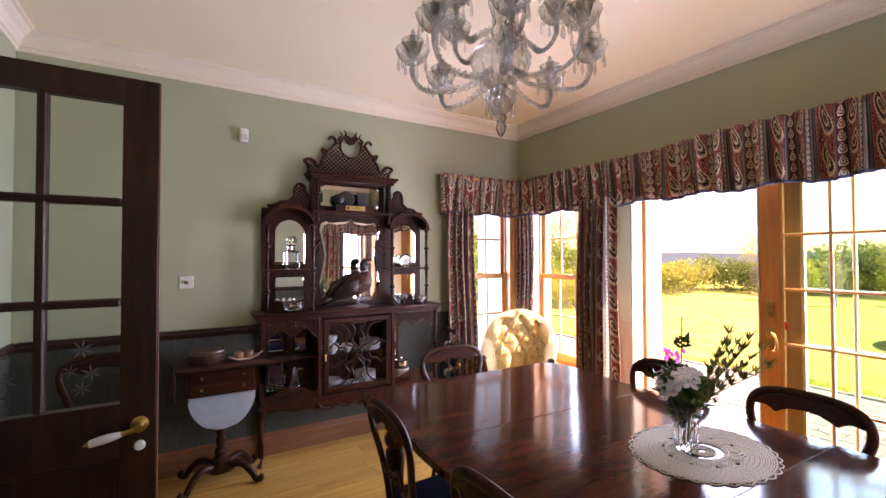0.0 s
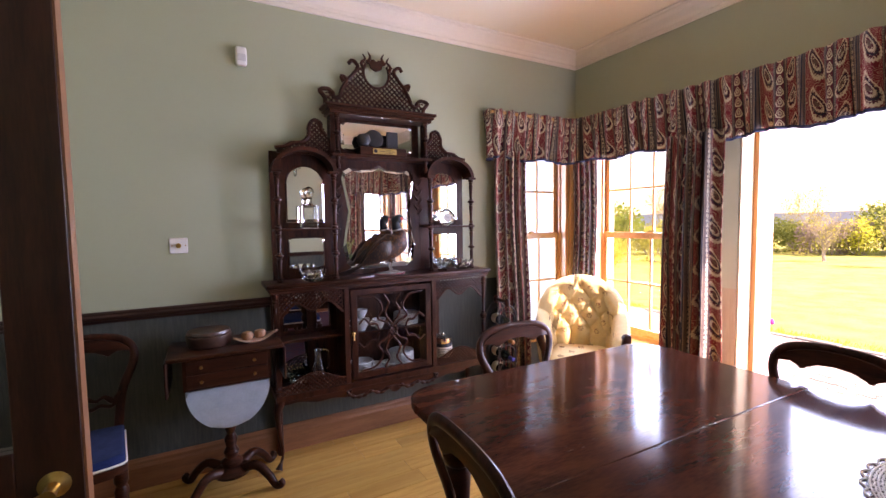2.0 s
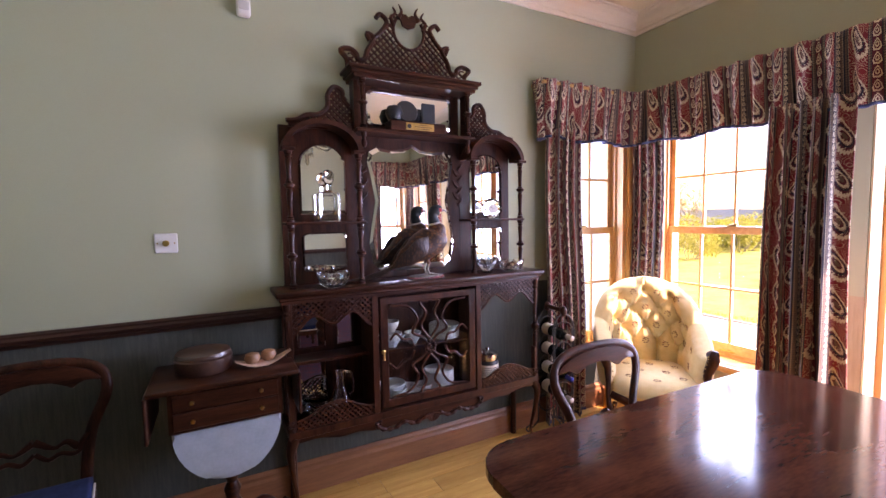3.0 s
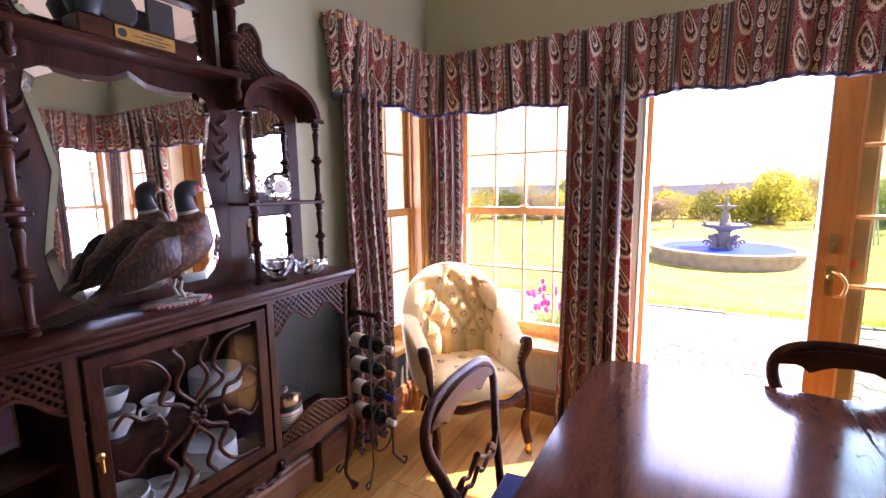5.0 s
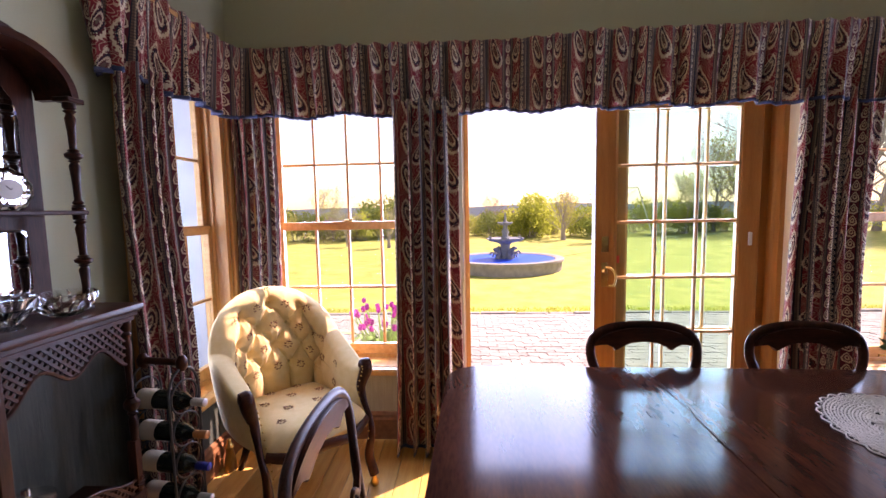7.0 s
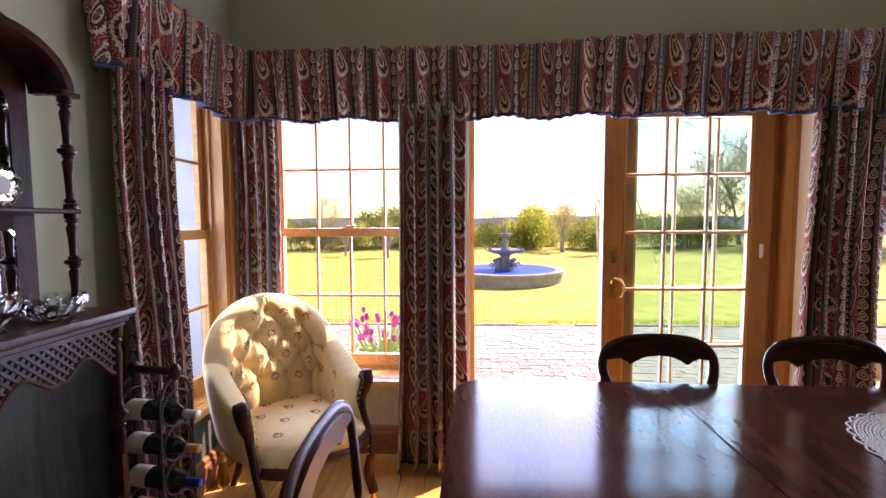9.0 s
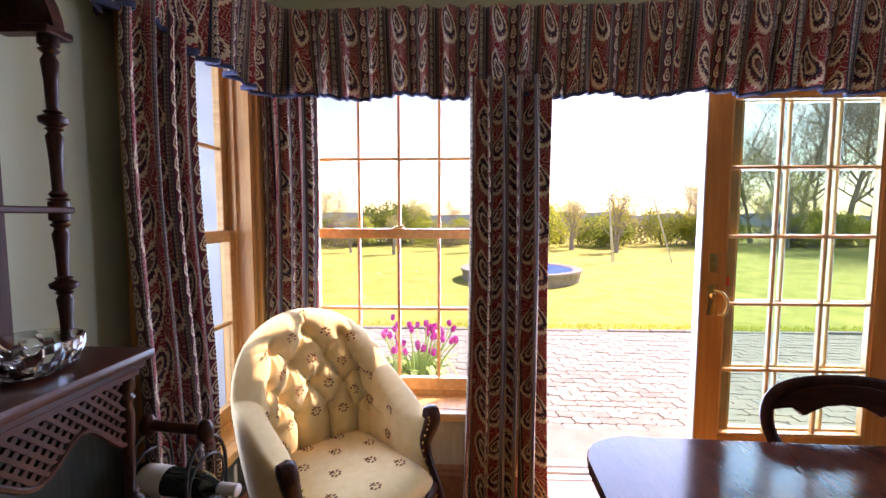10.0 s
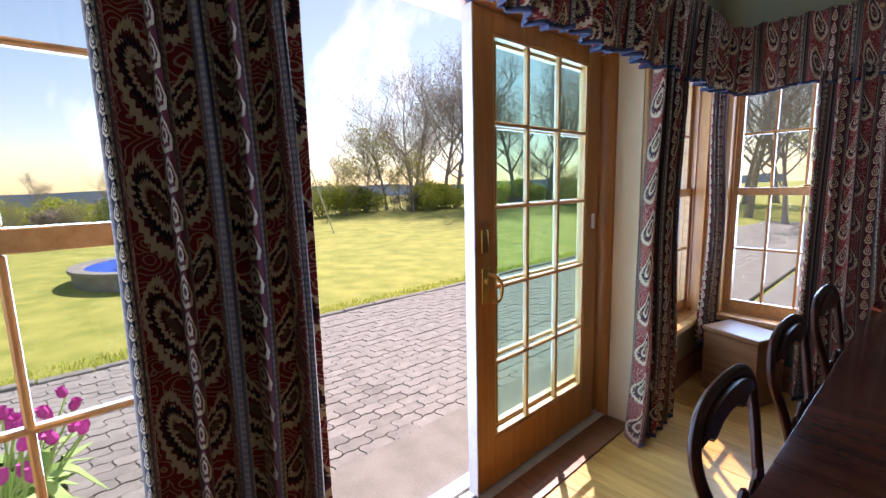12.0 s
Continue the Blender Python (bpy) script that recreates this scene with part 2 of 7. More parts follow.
def cloth_paisley(name):
    """Striped paisley cloth over UV in metres: u across, v up."""
    m, t, p = nodes_of(name)
    N, K = t.nodes.new, t.links.new
    uv = N("ShaderNodeTexCoord")
    sp = N("ShaderNodeSeparateXYZ")
    K(uv.outputs['UV'], sp.inputs[0])

    def math_(op, a, b=None, c=None):
        n = N("ShaderNodeMath")
        n.operation = op
        for i, v in enumerate((a, b, c)):
            if v is None:
                continue
            if isinstance(v, (int, float)):
                n.inputs[i].default_value = v
            else:
                K(v, n.inputs[i])
        return n.outputs[0]

    def ramp(fac, stops, mode='CONSTANT'):
        r = N("ShaderNodeValToRGB")
        r.color_ramp.interpolation = mode
        els = r.color_ramp.elements
        while len(els) < len(stops):
            els.new(0.5)
        for e, (q, c) in zip(els, stops):
            e.position, e.color = q, (*c, 1)
        K(fac, r.inputs[0])
        return r.outputs[0]

    def mixc(f, a, b):
        n = N("ShaderNodeMixRGB")
        if isinstance(f, (int, float)):
            n.inputs[0].default_value = f
        else:
            K(f, n.inputs[0])
        for i, v in ((1, a), (2, b)):
            if isinstance(v, tuple):
                n.inputs[i].default_value = (*v, 1)
            else:
                K(v, n.inputs[i])
        return n.outputs[0]
    u, v = sp.outputs[0], sp.outputs[1]
    P = 0.30
    s = math_('FRACT', math_('DIVIDE', u, P))
    red, cream, navy, taupe, wine = (0.24, 0.018, 0.024), (0.68, 0.56, 0.38), (0.010, 0.012, 0.026), (0.15, 0.095, 0.065), (0.12, 0.013, 0.022)
    stone = (0.36, 0.28, 0.19)
    base = ramp(s, [(0.0, red), (0.34, navy), (0.355, stone), (0.37, taupe), (0.40, navy), (0.41, wine), (0.53, navy), (0.54, taupe), (0.57, stone), (0.585, navy), (0.60, red), (0.78, navy), (0.80, stone), (0.815, navy), (0.86, taupe), (0.90, stone), (0.915, navy), (0.945, taupe), (0.975, navy), (0.985, stone)])
    bead = math_('GREATER_THAN', math_('SINE', math_('MULTIPLY', v, 520.0)), 0.0)
    band = ramp(s, [(0.0, (0, 0, 0)), (0.355, (1, 1, 1)), (0.40, (0, 0, 0)), (0.54, (1, 1, 1)), (0.585, (0, 0, 0)), (0.80, (1, 1, 1)), (0.815, (0, 0, 0)), (0.86, (1, 1, 1)), (0.915, (0, 0, 0)), (0.945, (1, 1, 1))])
    c = mixc(math_('MULTIPLY', math_('MULTIPLY', bead, band), 0.55), base, navy)

    def drop(centre, wide, high, shift, bend, wob):
        """Distance field of a tapering, curled drop repeated down one stripe; 1 on its outline."""
        vv = math_('SUBTRACT', math_('FRACT', math_('ADD', math_('DIVIDE', v, high), shift)), 0.5)
        du = math_('MULTIPLY', math_('SUBTRACT', s, centre), P)
        du = math_('ADD', du, math_('MULTIPLY', math_('SINE', math_('MULTIPLY', vv, 5.0)), bend))
        w = math_('MULTIPLY', math_('SUBTRACT', 1.0, math_('MULTIPLY', vv, 1.3)), wide)
        w = math_('MAXIMUM', w, 0.003)
        x = math_('DIVIDE', du, w)
        y = math_('DIVIDE', vv, 0.43)
        r2 = math_('SQRT', math_('ADD', math_('MULTIPLY', x, x), math_('MULTIPLY', y, y)))
        ang = math_('ARCTAN2', x, y)
        return math_('ADD', r2, math_('MULTIPLY', math_('SINE', math_('MULTIPLY', ang, wob)), 0.045))

    def between(d, lo, hi):
        return math_('MULTIPLY', math_('GREATER_THAN', d, lo), math_('LESS_THAN', d, hi))
    vf = N("ShaderNodeTexVoronoi")
    vf.inputs['Scale'].default_value = 95.0
    K(uv.outputs['UV'], vf.inputs['Vector'])
    dots = math_('LESS_THAN', vf.outputs['Distance'], 0.36)
    # trailing flowers in the ground of the red stripes
    wz = N("ShaderNodeTexNoise")
    wz.inputs['Scale'].default_value = 14.0
    K(uv.outputs['UV'], wz.inputs['Vector'])
    wm = N("ShaderNodeVectorMath")
    wm.operation = 'MULTIPLY_ADD'
    wm.inputs[1].default_value = (0.045, 0.045, 0)
    K(wz.outputs['Color'], wm.inputs[0])
    K(uv.outputs['UV'], wm.inputs[2])
    vg = N("ShaderNodeTexVoronoi")
    vg.inputs['Scale'].default_value = 26.0
    K(wm.outputs[0], vg.inputs['Vector'])
    curl = math_('GREATER_THAN', math_('SINE', math_('MULTIPLY', vg.outputs['Distance'], 34.0)), 0.72)
    redband = ramp(s, [(0.0, (1, 1, 1)), (0.34, (0, 0, 0)), (0.60, (1, 1, 1)), (0.78, (0, 0, 0))])
    c = mixc(math_('MULTIPLY', math_('MULTIPLY', curl, redband), 0.55), c, cream)
    for centre, wide, high, shift, bend, wob in ((0.17, 0.034, 0.205, 0.0, 0.016, 26.0), (0.69, 0.020, 0.150, 0.4, -0.010, 20.0)):
        d = drop(centre, wide, high, shift, bend, wob)
        c = mixc(math_('LESS_THAN', d, 1.0), c, wine)
        c = mixc(math_('MULTIPLY', math_('LESS_THAN', d, 0.9), dots), c, cream)
        c = mixc(between(d, 0.82, 1.02), c, cream)
        c = mixc(between(d, 0.55, 0.68), c, navy)
        c = mixc(between(d, 0.36, 0.5), c, cream)
        c = mixc(math_('LESS_THAN', d, 0.2), c, taupe)
    # medallion chain
    for centre, wide, high in ((0.47, 0.014, 0.062), (0.837, 0.006, 0.03)):
        d = drop(centre, wide, high, 0.2, 0.0, 8.0)
        c = mixc(between(d, 0.75, 1.05), c, cream)
        c = mixc(between(d, 0.25, 0.5), c, cream)
    wear = N("ShaderNodeTexNoise")
    wear.inputs['Scale'].default_value = 3.0
    K(uv.outputs['UV'], wear.inputs['Vector'])
    c = mixc(math_('MULTIPLY', wear.outputs[0], 0.12), c, taupe)
    K(c, p.inputs['Base Color'])
    p.inputs['Roughness'].default_value = 0.85
    p.inputs['Specular IOR Level'].default_value = 0.25
    p.inputs['Sheen Weight'].default_value = 0.25
    wv = N("ShaderNodeTexNoise")
    wv.inputs['Scale'].default_value = 900.0
    K(uv.outputs['UV'], wv.inputs['Vector'])
    b = N("ShaderNodeBump")
    b.inputs['Strength'].default_value, b.inputs['Distance'].default_value = 0.25, 0.001
    K(wv.outputs[0], b.inputs['Height'])
    K(b.outputs[0], p.inputs['Normal'])
    return m


M_GREEN = mk("sage_paint", (0.37, 0.395, 0.255), (0.40, 0.425, 0.28), scale=1.4, rough=0.62, bump=0.05, fine=260)
M_PAPER = mk("dado_paper", (0.044, 0.05, 0.04), (0.082, 0.09, 0.07), scale=14, rough=0.75, bump=0.3, fine=160, stretch=(6, 6, 0.5))
# same weave settings as the dado paper, coloured lighter and beige for the east wall
M_BEIGE = mk("dado_paper_beige", (0.36, 0.29, 0.18), (0.46, 0.38, 0.25), scale=14, rough=0.8, bump=0.3, fine=160, stretch=(6, 6, 0.5))
M_CEIL = mk("ceiling_paint", (0.83, 0.71, 0.51), (0.86, 0.74, 0.54), scale=1.0, rough=0.8, bump=0.04, fine=200)
M_COVE = mk("cornice_plaster", (0.79, 0.69, 0.54), (0.83, 0.73, 0.58), scale=4, rough=0.6, bump=0.05)
M_PLASTER = mk("cream_plaster", (0.74, 0.60, 0.38), (0.79, 0.66, 0.44), scale=3, rough=0.7, bump=0.08)
M_RAIL = wood("dado_mahogany", (0.022, 0.008, 0.005), (0.05, 0.017, 0.010), rough=0.34, spec=0.3)
M_SKIRT = wood("skirting_wood", (0.20, 0.075, 0.03), (0.30, 0.12, 0.05), rough=0.35)
M_PINE = wood("varnished_pine", (0.52, 0.24, 0.07), (0.66, 0.35, 0.12), along=(14, 14, 1), rough=0.28, coat=0.3)
M_PINEH = wood("varnished_pine_level", (0.52, 0.25, 0.075), (0.66, 0.36, 0.13), along=(14, 1, 14), rough=0.28, coat=0.3)
M_OAK = wood("orange_slider_wood", (0.36, 0.135, 0.026), (0.47, 0.195, 0.045), along=(12, 12, 1), rough=0.34, coat=0.08, spec=0.4)
M_BOARD = wood("floor_pine", (0.55, 0.265, 0.062), (0.69, 0.385, 0.108), along=(1, 14, 14), rough=0.28, coat=0.0, spec=0.22, scale=2.2, vary=0.16)
M_MAHOG = wood("dark_mahogany", (0.016, 0.0048, 0.0026), (0.070, 0.021, 0.010), along=(1, 9, 9), rough=0.26, coat=0.0, spec=0.16)
M_MAHOGV = wood("dark_mahogany_upright", (0.016, 0.0048, 0.0026), (0.070, 0.021, 0.010), along=(9, 9, 1), rough=0.26, coat=0.0, spec=0.16)
M_TABLE = wood("polished_table_mahogany", (0.034, 0.010, 0.006), (0.095, 0.028, 0.014), along=(2, 9, 9), rough=0.10, coat=0.0, spec=0.22, scale=1.8, bump=0.05)
M_DOORW = wood("hardwood_door", (0.028, 0.009, 0.004), (0.062, 0.020, 0.008), along=(10, 10, 1), rough=0.36, coat=0.06, spec=0.35)
M_PANE = pane_mat("window_glass")
M_PANE2 = pane_mat("sealed_unit_glass", (0.83, 0.935, 0.905))
M_GLASS = glass_mat("cut_crystal", ior=1.5)
M_MIRROR = mk("mirror_silver", (0.86, 0.86, 0.85), (0.88, 0.88, 0.87), rough=0.012, rough2=0.02, metal=1.0, bump=0)
M_BRASS = mk("brass", (0.62, 0.40, 0.13), (0.45, 0.27, 0.08), scale=30, rough=0.25, metal=1.0, bump=0.05)
M_PORC = mk("white_porcelain", (0.80, 0.79, 0.76), (0.84, 0.83, 0.80), scale=8, rough=0.12, bump=0.0)
M_PLASTIC = mk("white_plastic", (0.74, 0.72, 0.66), (0.78, 0.76, 0.70), scale=10, rough=0.4, bump=0.02)
M_CLOTH = cloth_paisley("paisley_cloth")
_t = M_CLOTH.node_tree
_p = _t.nodes["Principled BSDF"]
_tl, _ms = _t.nodes.new("ShaderNodeBsdfTranslucent"), _t.nodes.new("ShaderNodeMixShader")
_ms.inputs[0].default_value = 0.14
_t.links.new(_p.inputs['Base Color'].links[0].from_socket, _tl.inputs[0])
_t.links.new(_p.outputs[0], _ms.inputs[1])
_t.links.new(_tl.outputs[0], _ms.inputs[2])
_t.links.new(_ms.outputs[0], _t.nodes["Material Output"].inputs[0])
M_HEM = mk("navy_braid", (0.025, 0.03, 0.07), (0.04, 0.05, 0.10), scale=60, rough=0.85, bump=0.3)
M_LINING = mk("cream_lining", (0.70, 0.62, 0.50), (0.76, 0.69, 0.57), scale=40, rough=0.9, bump=0.1)


# ---- the room ----
WX, EX, SY, NY, CZ = 0.10, 4.00, 1.69, 6.00, 2.84
DADO = 0.975


def wall_mesh(axis, at, thick, a0, a1, z0, z1, holes):
    """A wall slab with rectangular holes (a, b, z, z). axis: the way it runs."""
    bm = bmesh.new()
    cuts = sorted({a0, a1, *[h[0] for h in holes], *[h[1] for h in holes]})
    cuts = [c for c in cuts if a0 <= c <= a1]
    for p, q in zip(cuts, cuts[1:]):
        mid = (p + q) / 2
        spans = [(z0, z1)]
        for h in holes:
            if h[0] < mid < h[1]:
                nxt = []
                for s, e in spans:
                    if h[2] > s:
                        nxt.append((s, min(e, h[2])))
                    if h[3] < e:
                        nxt.append((max(s, h[3]), e))
                spans = [w for w in nxt if w[1] - w[0] > 1e-4]
        for s, e in spans:
            if axis == 'x':
                box(bm, p, min(at, at + thick), s, q, max(at, at + thick), e)
            else:
                box(bm, min(at, at + thick), p, s, max(at, at + thick), q, e)
    return bm


H_N = [(3.22, 3.92, 0.44, 2.10)]
H_S = [(3.07, 3.92, 0.44, 2.10)]
H_E = [(4.887, 5.865, 0.44, 2.10), (2.76, 4.66, -0.01, 2.09), (1.722, 2.70, 0.44, 2.10)]
H_W = [(3.45, 4.30, -0.01, 2.12)]
for nm, ax, at, th, a0, a1, hs in (("wall_north", 'x', NY, 0.30, WX - 0.3, EX + 0.34, H_N), ("wall_south", 'x', SY, -0.30, WX - 0.3, EX + 0.34, H_S), ("wall_east", 'y', EX, 0.34, SY, NY, H_E), ("wall_west", 'y', WX, -0.30, SY, NY, H_W)):
    w = link(nm, wall_mesh(ax, at, th, a0, a1, DADO, 3.1, hs), M_GREEN)
    tagged(w, "sage green painted plaster wall above the dado rail", "wall", kind="structure")
    w = link(nm + "_lower", wall_mesh(ax, at, th, a0, a1, -0.2, DADO, hs), M_BEIGE if nm == "wall_east" else M_PAPER)
    tagged(w, "textured woven wallpaper below the windows, coloured beige" if nm == "wall_east" else "textured grey-green wallpaper below the dado rail", "wall", kind="structure")

# ceiling and cornice
tagged(link("ceiling", B(WX - 0.3, SY - 0.3, CZ, EX + 0.34, NY + 0.3, CZ + 0.12), M_CEIL), "pale peach painted plaster ceiling", "ceiling", kind="structure")
COVE = [(0.0, 0.0), (0.014, 0.0), (0.016, 0.022), (0.026, 0.026), (0.03, 0.05), (0.05, 0.078), (0.078, 0.096), (0.084, 0.108), (0.104, 0.110), (0.106, 0.12), (0.0, 0.12)]


def run_moulding(bm, prof, corners, z):
    """Sweep a profile (out from wall, up) round the inside of a rectangle."""
    rings = []
    for x, y, sx, sy in corners:
        rings.append([bm.verts.new((x + sx * o, y + sy * o, z + u)) for o, u in prof])
    n = len(rings)
    for i in range(n):
        a, b = rings[i], rings[(i + 1) % n]
        for j in range(len(prof)):
            k = (j + 1) % len(prof)
            bm.faces.new((a[j], b[j], b[k], a[k]))


bm = bmesh.new()
run_moulding(bm, COVE, [(WX, SY, 1, 1), (EX, SY, -1, 1), (EX, NY, -1, -1), (WX, NY, 1, -1)], CZ - 0.12)
tagged(link("cornice", bm, M_COVE), "moulded off-white plaster cornice round the ceiling", "cornice", kind="structure")


def strips(name, prof, z, spans, mat, label, cat):
    """Straight lengths of moulding on the walls: (wall, from, to)."""
    bm = bmesh.new()
    for wl, a, b in spans:
        ends = []
        for q in (a, b):
            ring = []
            for o, u in prof:
                pt = {'n': (q, NY - o), 's': (q, SY + o), 'e': (EX - o, q), 'w': (WX + o, q)}[wl]
                ring.append(bm.verts.new((pt[0], pt[1], z + u)))
            ends.append(ring)
        k = len(prof)
        for j in range(k):
            bm.faces.new((ends[0][j], ends[1][j], ends[1][(j + 1) % k], ends[0][(j + 1) % k]))
        bm.faces.new(ends[0])
        bm.faces.new(ends[1][::-1])
    return tagged(link(name, bm, mat), label, cat, kind="structure")


RAILP = [(-0.002, 0.0), (0.014, 0.0), (0.018, 0.012), (0.028, 0.02), (0.03, 0.034), (0.022, 0.044), (0.022, 0.052), (0.012, 0.06), (-0.002, 0.06)]
SKP = [(-0.002, 0.0), (0.02, 0.0), (0.02, 0.12), (0.014, 0.135), (0.014, 0.15), (0.006, 0.165), (-0.002, 0.168)]
strips("trim_dado", RAILP, DADO - 0.05, [('n', WX + 0.03, 3.0), ('w', SY, 3.39), ('w', 4.36, NY), ('s', WX + 0.03, 3.0)], M_RAIL, "dark mahogany dado rail along the wall", "dado rail")
strips("baseboard", SKP, 0.0, [('n', WX + 0.02, EX - 0.02), ('w', SY, 3.39), ('w', 4.36, NY), ('s', WX + 0.02, EX - 0.02), ('e', 4.70, NY - 0.02), ('e', SY + 0.02, 2.72)], M_SKIRT, "stained wood skirting board with moulded top", "skirting")

# floor with boards along x
floor = tagged(link("floor", B(WX - 0.3, SY - 0.02, -0.12, EX + 0.16, NY + 0.02, -0.022), M_RAIL), "varnished knotty pine floorboards with narrow joints", "floor", kind="structure")


# ---- windows ----
M_RENDER = mk("grey_roughcast", (0.27, 0.28, 0.28), (0.38, 0.385, 0.38), scale=5, rough=0.95, bump=0.6, fine=140)


def sash_window(name, w, m, label, nc=4, deep=0.30, back=0.085):
    """Two pine sashes of four by two panes, in local x (across), y (out), z up from the sill. w: opening width."""
    e = thing(name, label, "window", m=m, kind="structure")
    h, D = 1.66, 0.15 + back
    bm = bmesh.new()
    box(bm, 0, 0.0, 0, 0.034, D, h)
    box(bm, w - 0.034, 0.0, 0, w, D, h)
    box(bm, 0.034, 0.0, h - 0.034, w - 0.034, D, h)
    box(bm, 0.034, 0.078 + back, 0.002, w - 0.034, D, 0.03)
    # parting beads
    for x in (0.034, w - 0.046):
        box(bm, x, 0.064 + back, 0.03, x + 0.012, 0.078 + back, h - 0.034)
        box(bm, x, 0.126 + back, 0.03, x + 0.012, 0.136 + back, h - 0.034)
    part("window_frame", bm, M_PINE, e, smooth=False)
    for k, q in enumerate(((0, 0, 0.034, h), (w - 0.034, 0, w, h), (0.034, h - 0.034, w - 0.034, h), (0.034, 0, w - 0.034, 0.022))):
        part("outer_reveal", B(q[0], D + 0.002, q[1] + 0.002, q[2], deep, q[3]), M_RENDER, e, "grey roughcast outer reveal", smooth=False)
    bm = B(-0.06, -0.055, -0.032, w + 0.06, -0.001, 0.008, bevel=0.006, seg=2)
    box(bm, 0.036, -0.001, 0.002, w - 0.036, 0.076 + back, 0.008)
    part("window_sill", bm, M_PINEH, e, "broad varnished pine window board")
    bm = bmesh.new()
    for x in (-0.07, w):
        box(bm, x, -0.022, 0.0, x + 0.07, 0.0, h + 0.07, bevel=0.004)
    box(bm, 0, -0.022, h, w, -0.001, h + 0.07, bevel=0.004)
    part("architrave", bm, M_PINE, e, smooth=False)
    gx0, gx1 = 0.075, w - 0.075
    pw = (gx1 - gx0) / nc
    for zs, y, nm in ((0.03, 0.08 + back, "lower_sash"), (0.835, 0.105 + back, "upper_sash")):
        bm = bmesh.new()
        lo, hi = (0.066, 0.05) if nm == "lower_sash" else (0.04, 0.045)
        H = 0.845 if nm == "lower_sash" else 0.795
        z0, z1 = zs + lo, zs + H - hi
        box(bm, 0.036, y, zs, gx0, y + 0.034, zs + H, bevel=0.003)
        box(bm, gx1, y, zs, w - 0.036, y + 0.034, zs + H, bevel=0.003)
        box(bm, gx0, y, zs, gx1, y + 0.034, z0, bevel=0.003)
        box(bm, gx0, y, z1, gx1, y + 0.034, zs + H, bevel=0.003)
        s = part(nm, bm, M_PINEH, e, smooth=False)
        for k in range(1, nc):
            part("glazing_bar", box(bmesh.new(), gx0 + pw * k - 0.008, y + 0.004, z0, gx0 + pw * k + 0.008, y + 0.03, z1, bevel=0.005), M_PINE, s, smooth=False)
        zm = (z0 + z1) / 2
        part("glazing_bar", box(bmesh.new(), gx0, y + 0.003, zm - 0.008, gx1, y + 0.031, zm + 0.008, bevel=0.005), M_PINEH, s, smooth=False)
        for i in range(nc):
            for j in range(2):
                q = part("pane", B(gx0 + pw * i, y + 0.015, z0 + (zm - z0) * j, gx0 + pw * (i + 1), y + 0.019, z0 + (zm - z0) * (j + 1)), M_PANE, s, smooth=False)
                q.visible_shadow = False
        if nm == "lower_sash":
            bm = bmesh.new()
            box(bm, w / 2 - 0.03, y - 0.004, zs + H - 0.004, w / 2 + 0.03, y + 0.026, zs + H + 0.006, bevel=0.003)
            tube(bm, [(w / 2 - 0.02, y + 0.01, zs + H + 0.008), (w / 2 + 0.03, y + 0.012, zs + H + 0.014)], 0.006, 8)
            part("sash_lock", bm, M_BRASS, s, "dark brass sash lock")
            bm = B(w / 2 - 0.04, y - 0.012, zs + 0.008, w / 2 + 0.04, y, zs + 0.022, bevel=0.003)
            part("lift_handle", bm, M_BRASS, s, "brass sash lift")
    return e


sash_window("window_1", 0.978, pose(EX, 5.865, 0.44, 0, 0, -90), "varnished pine sash window with small panes facing the garden")
sash_window("window_2", 0.70, pose(3.22, NY, 0.44), "varnished pine sash window in the return wall", 3, 0.56, back=0.0)
sash_window("window_3", 0.978, pose(EX, 2.70, 0.44, 0, 0, -90), "varnished pine sash window beside the sliding door", back=0.0)
sash_window("window_4", 0.85, pose(3.92, SY, 0.44, 0, 0, 180), "varnished pine sash window towards bare trees", back=0.0)


# ---- sliding door ----
def slider_panel(e, name, x, y0, y1, label):
    """One glazed door leaf in the plane x, 3 by 5 panes."""
    st, z0, z1, gb, gt = 0.118, 0.03, 2.045, 0.255, 1.965
    g0, g1 = y0 + st, y1 - st
    bm = bmesh.new()
    box(bm, x - 0.02, y0, z0, x + 0.022, g0, z1, bevel=0.003)
    box(bm, x - 0.02, g1, z0, x + 0.022, y1, z1, bevel=0.003)
    box(bm, x - 0.02, g0, z0, x + 0.022, g1, gb, bevel=0.003)
    box(bm, x - 0.02, g0, gt, x + 0.022, g1, z1, bevel=0.003)
    p = part(name, bm, M_OAK, e, label, smooth=False)
    pw, ph = (g1 - g0) / 3, (gt - gb) / 5
    for k in (1, 2):
        part("glazing_bar", B(x - 0.012, g0 + pw * k - 0.009, gb, x + 0.014, g0 + pw * k + 0.009, gt, bevel=0.005), M_PINE, p, smooth=False)
    for k in range(1, 5):
        part("glazing_bar", B(x - 0.013, g0, gb + ph * k - 0.009, x + 0.015, g1, gb + ph * k + 0.009, bevel=0.005), M_PINEH, p, smooth=False)
    bm = bmesh.new()
    for a, b, c, d in ((g0, g0 + 0.012, gb, gt), (g1 - 0.012, g1, gb, gt), (g0 + 0.012, g1 - 0.012, gb, gb + 0.012), (g0 + 0.012, g1 - 0.012, gt - 0.012, gt)):
        box(bm, x - 0.014, a, c, x + 0.016, b, d)
    part("glazing_bead", bm, M_PINE, p, smooth=False)
    for i in range(3):
        for j in range(5):
            q = part("pane", B(x - 0.002, g0 + pw * i, gb + ph * j, x + 0.002, g0 + pw * (i + 1), gb + ph * (j + 1)), M_PANE2, p, smooth=False)
            q.visible_shadow = False
    return p


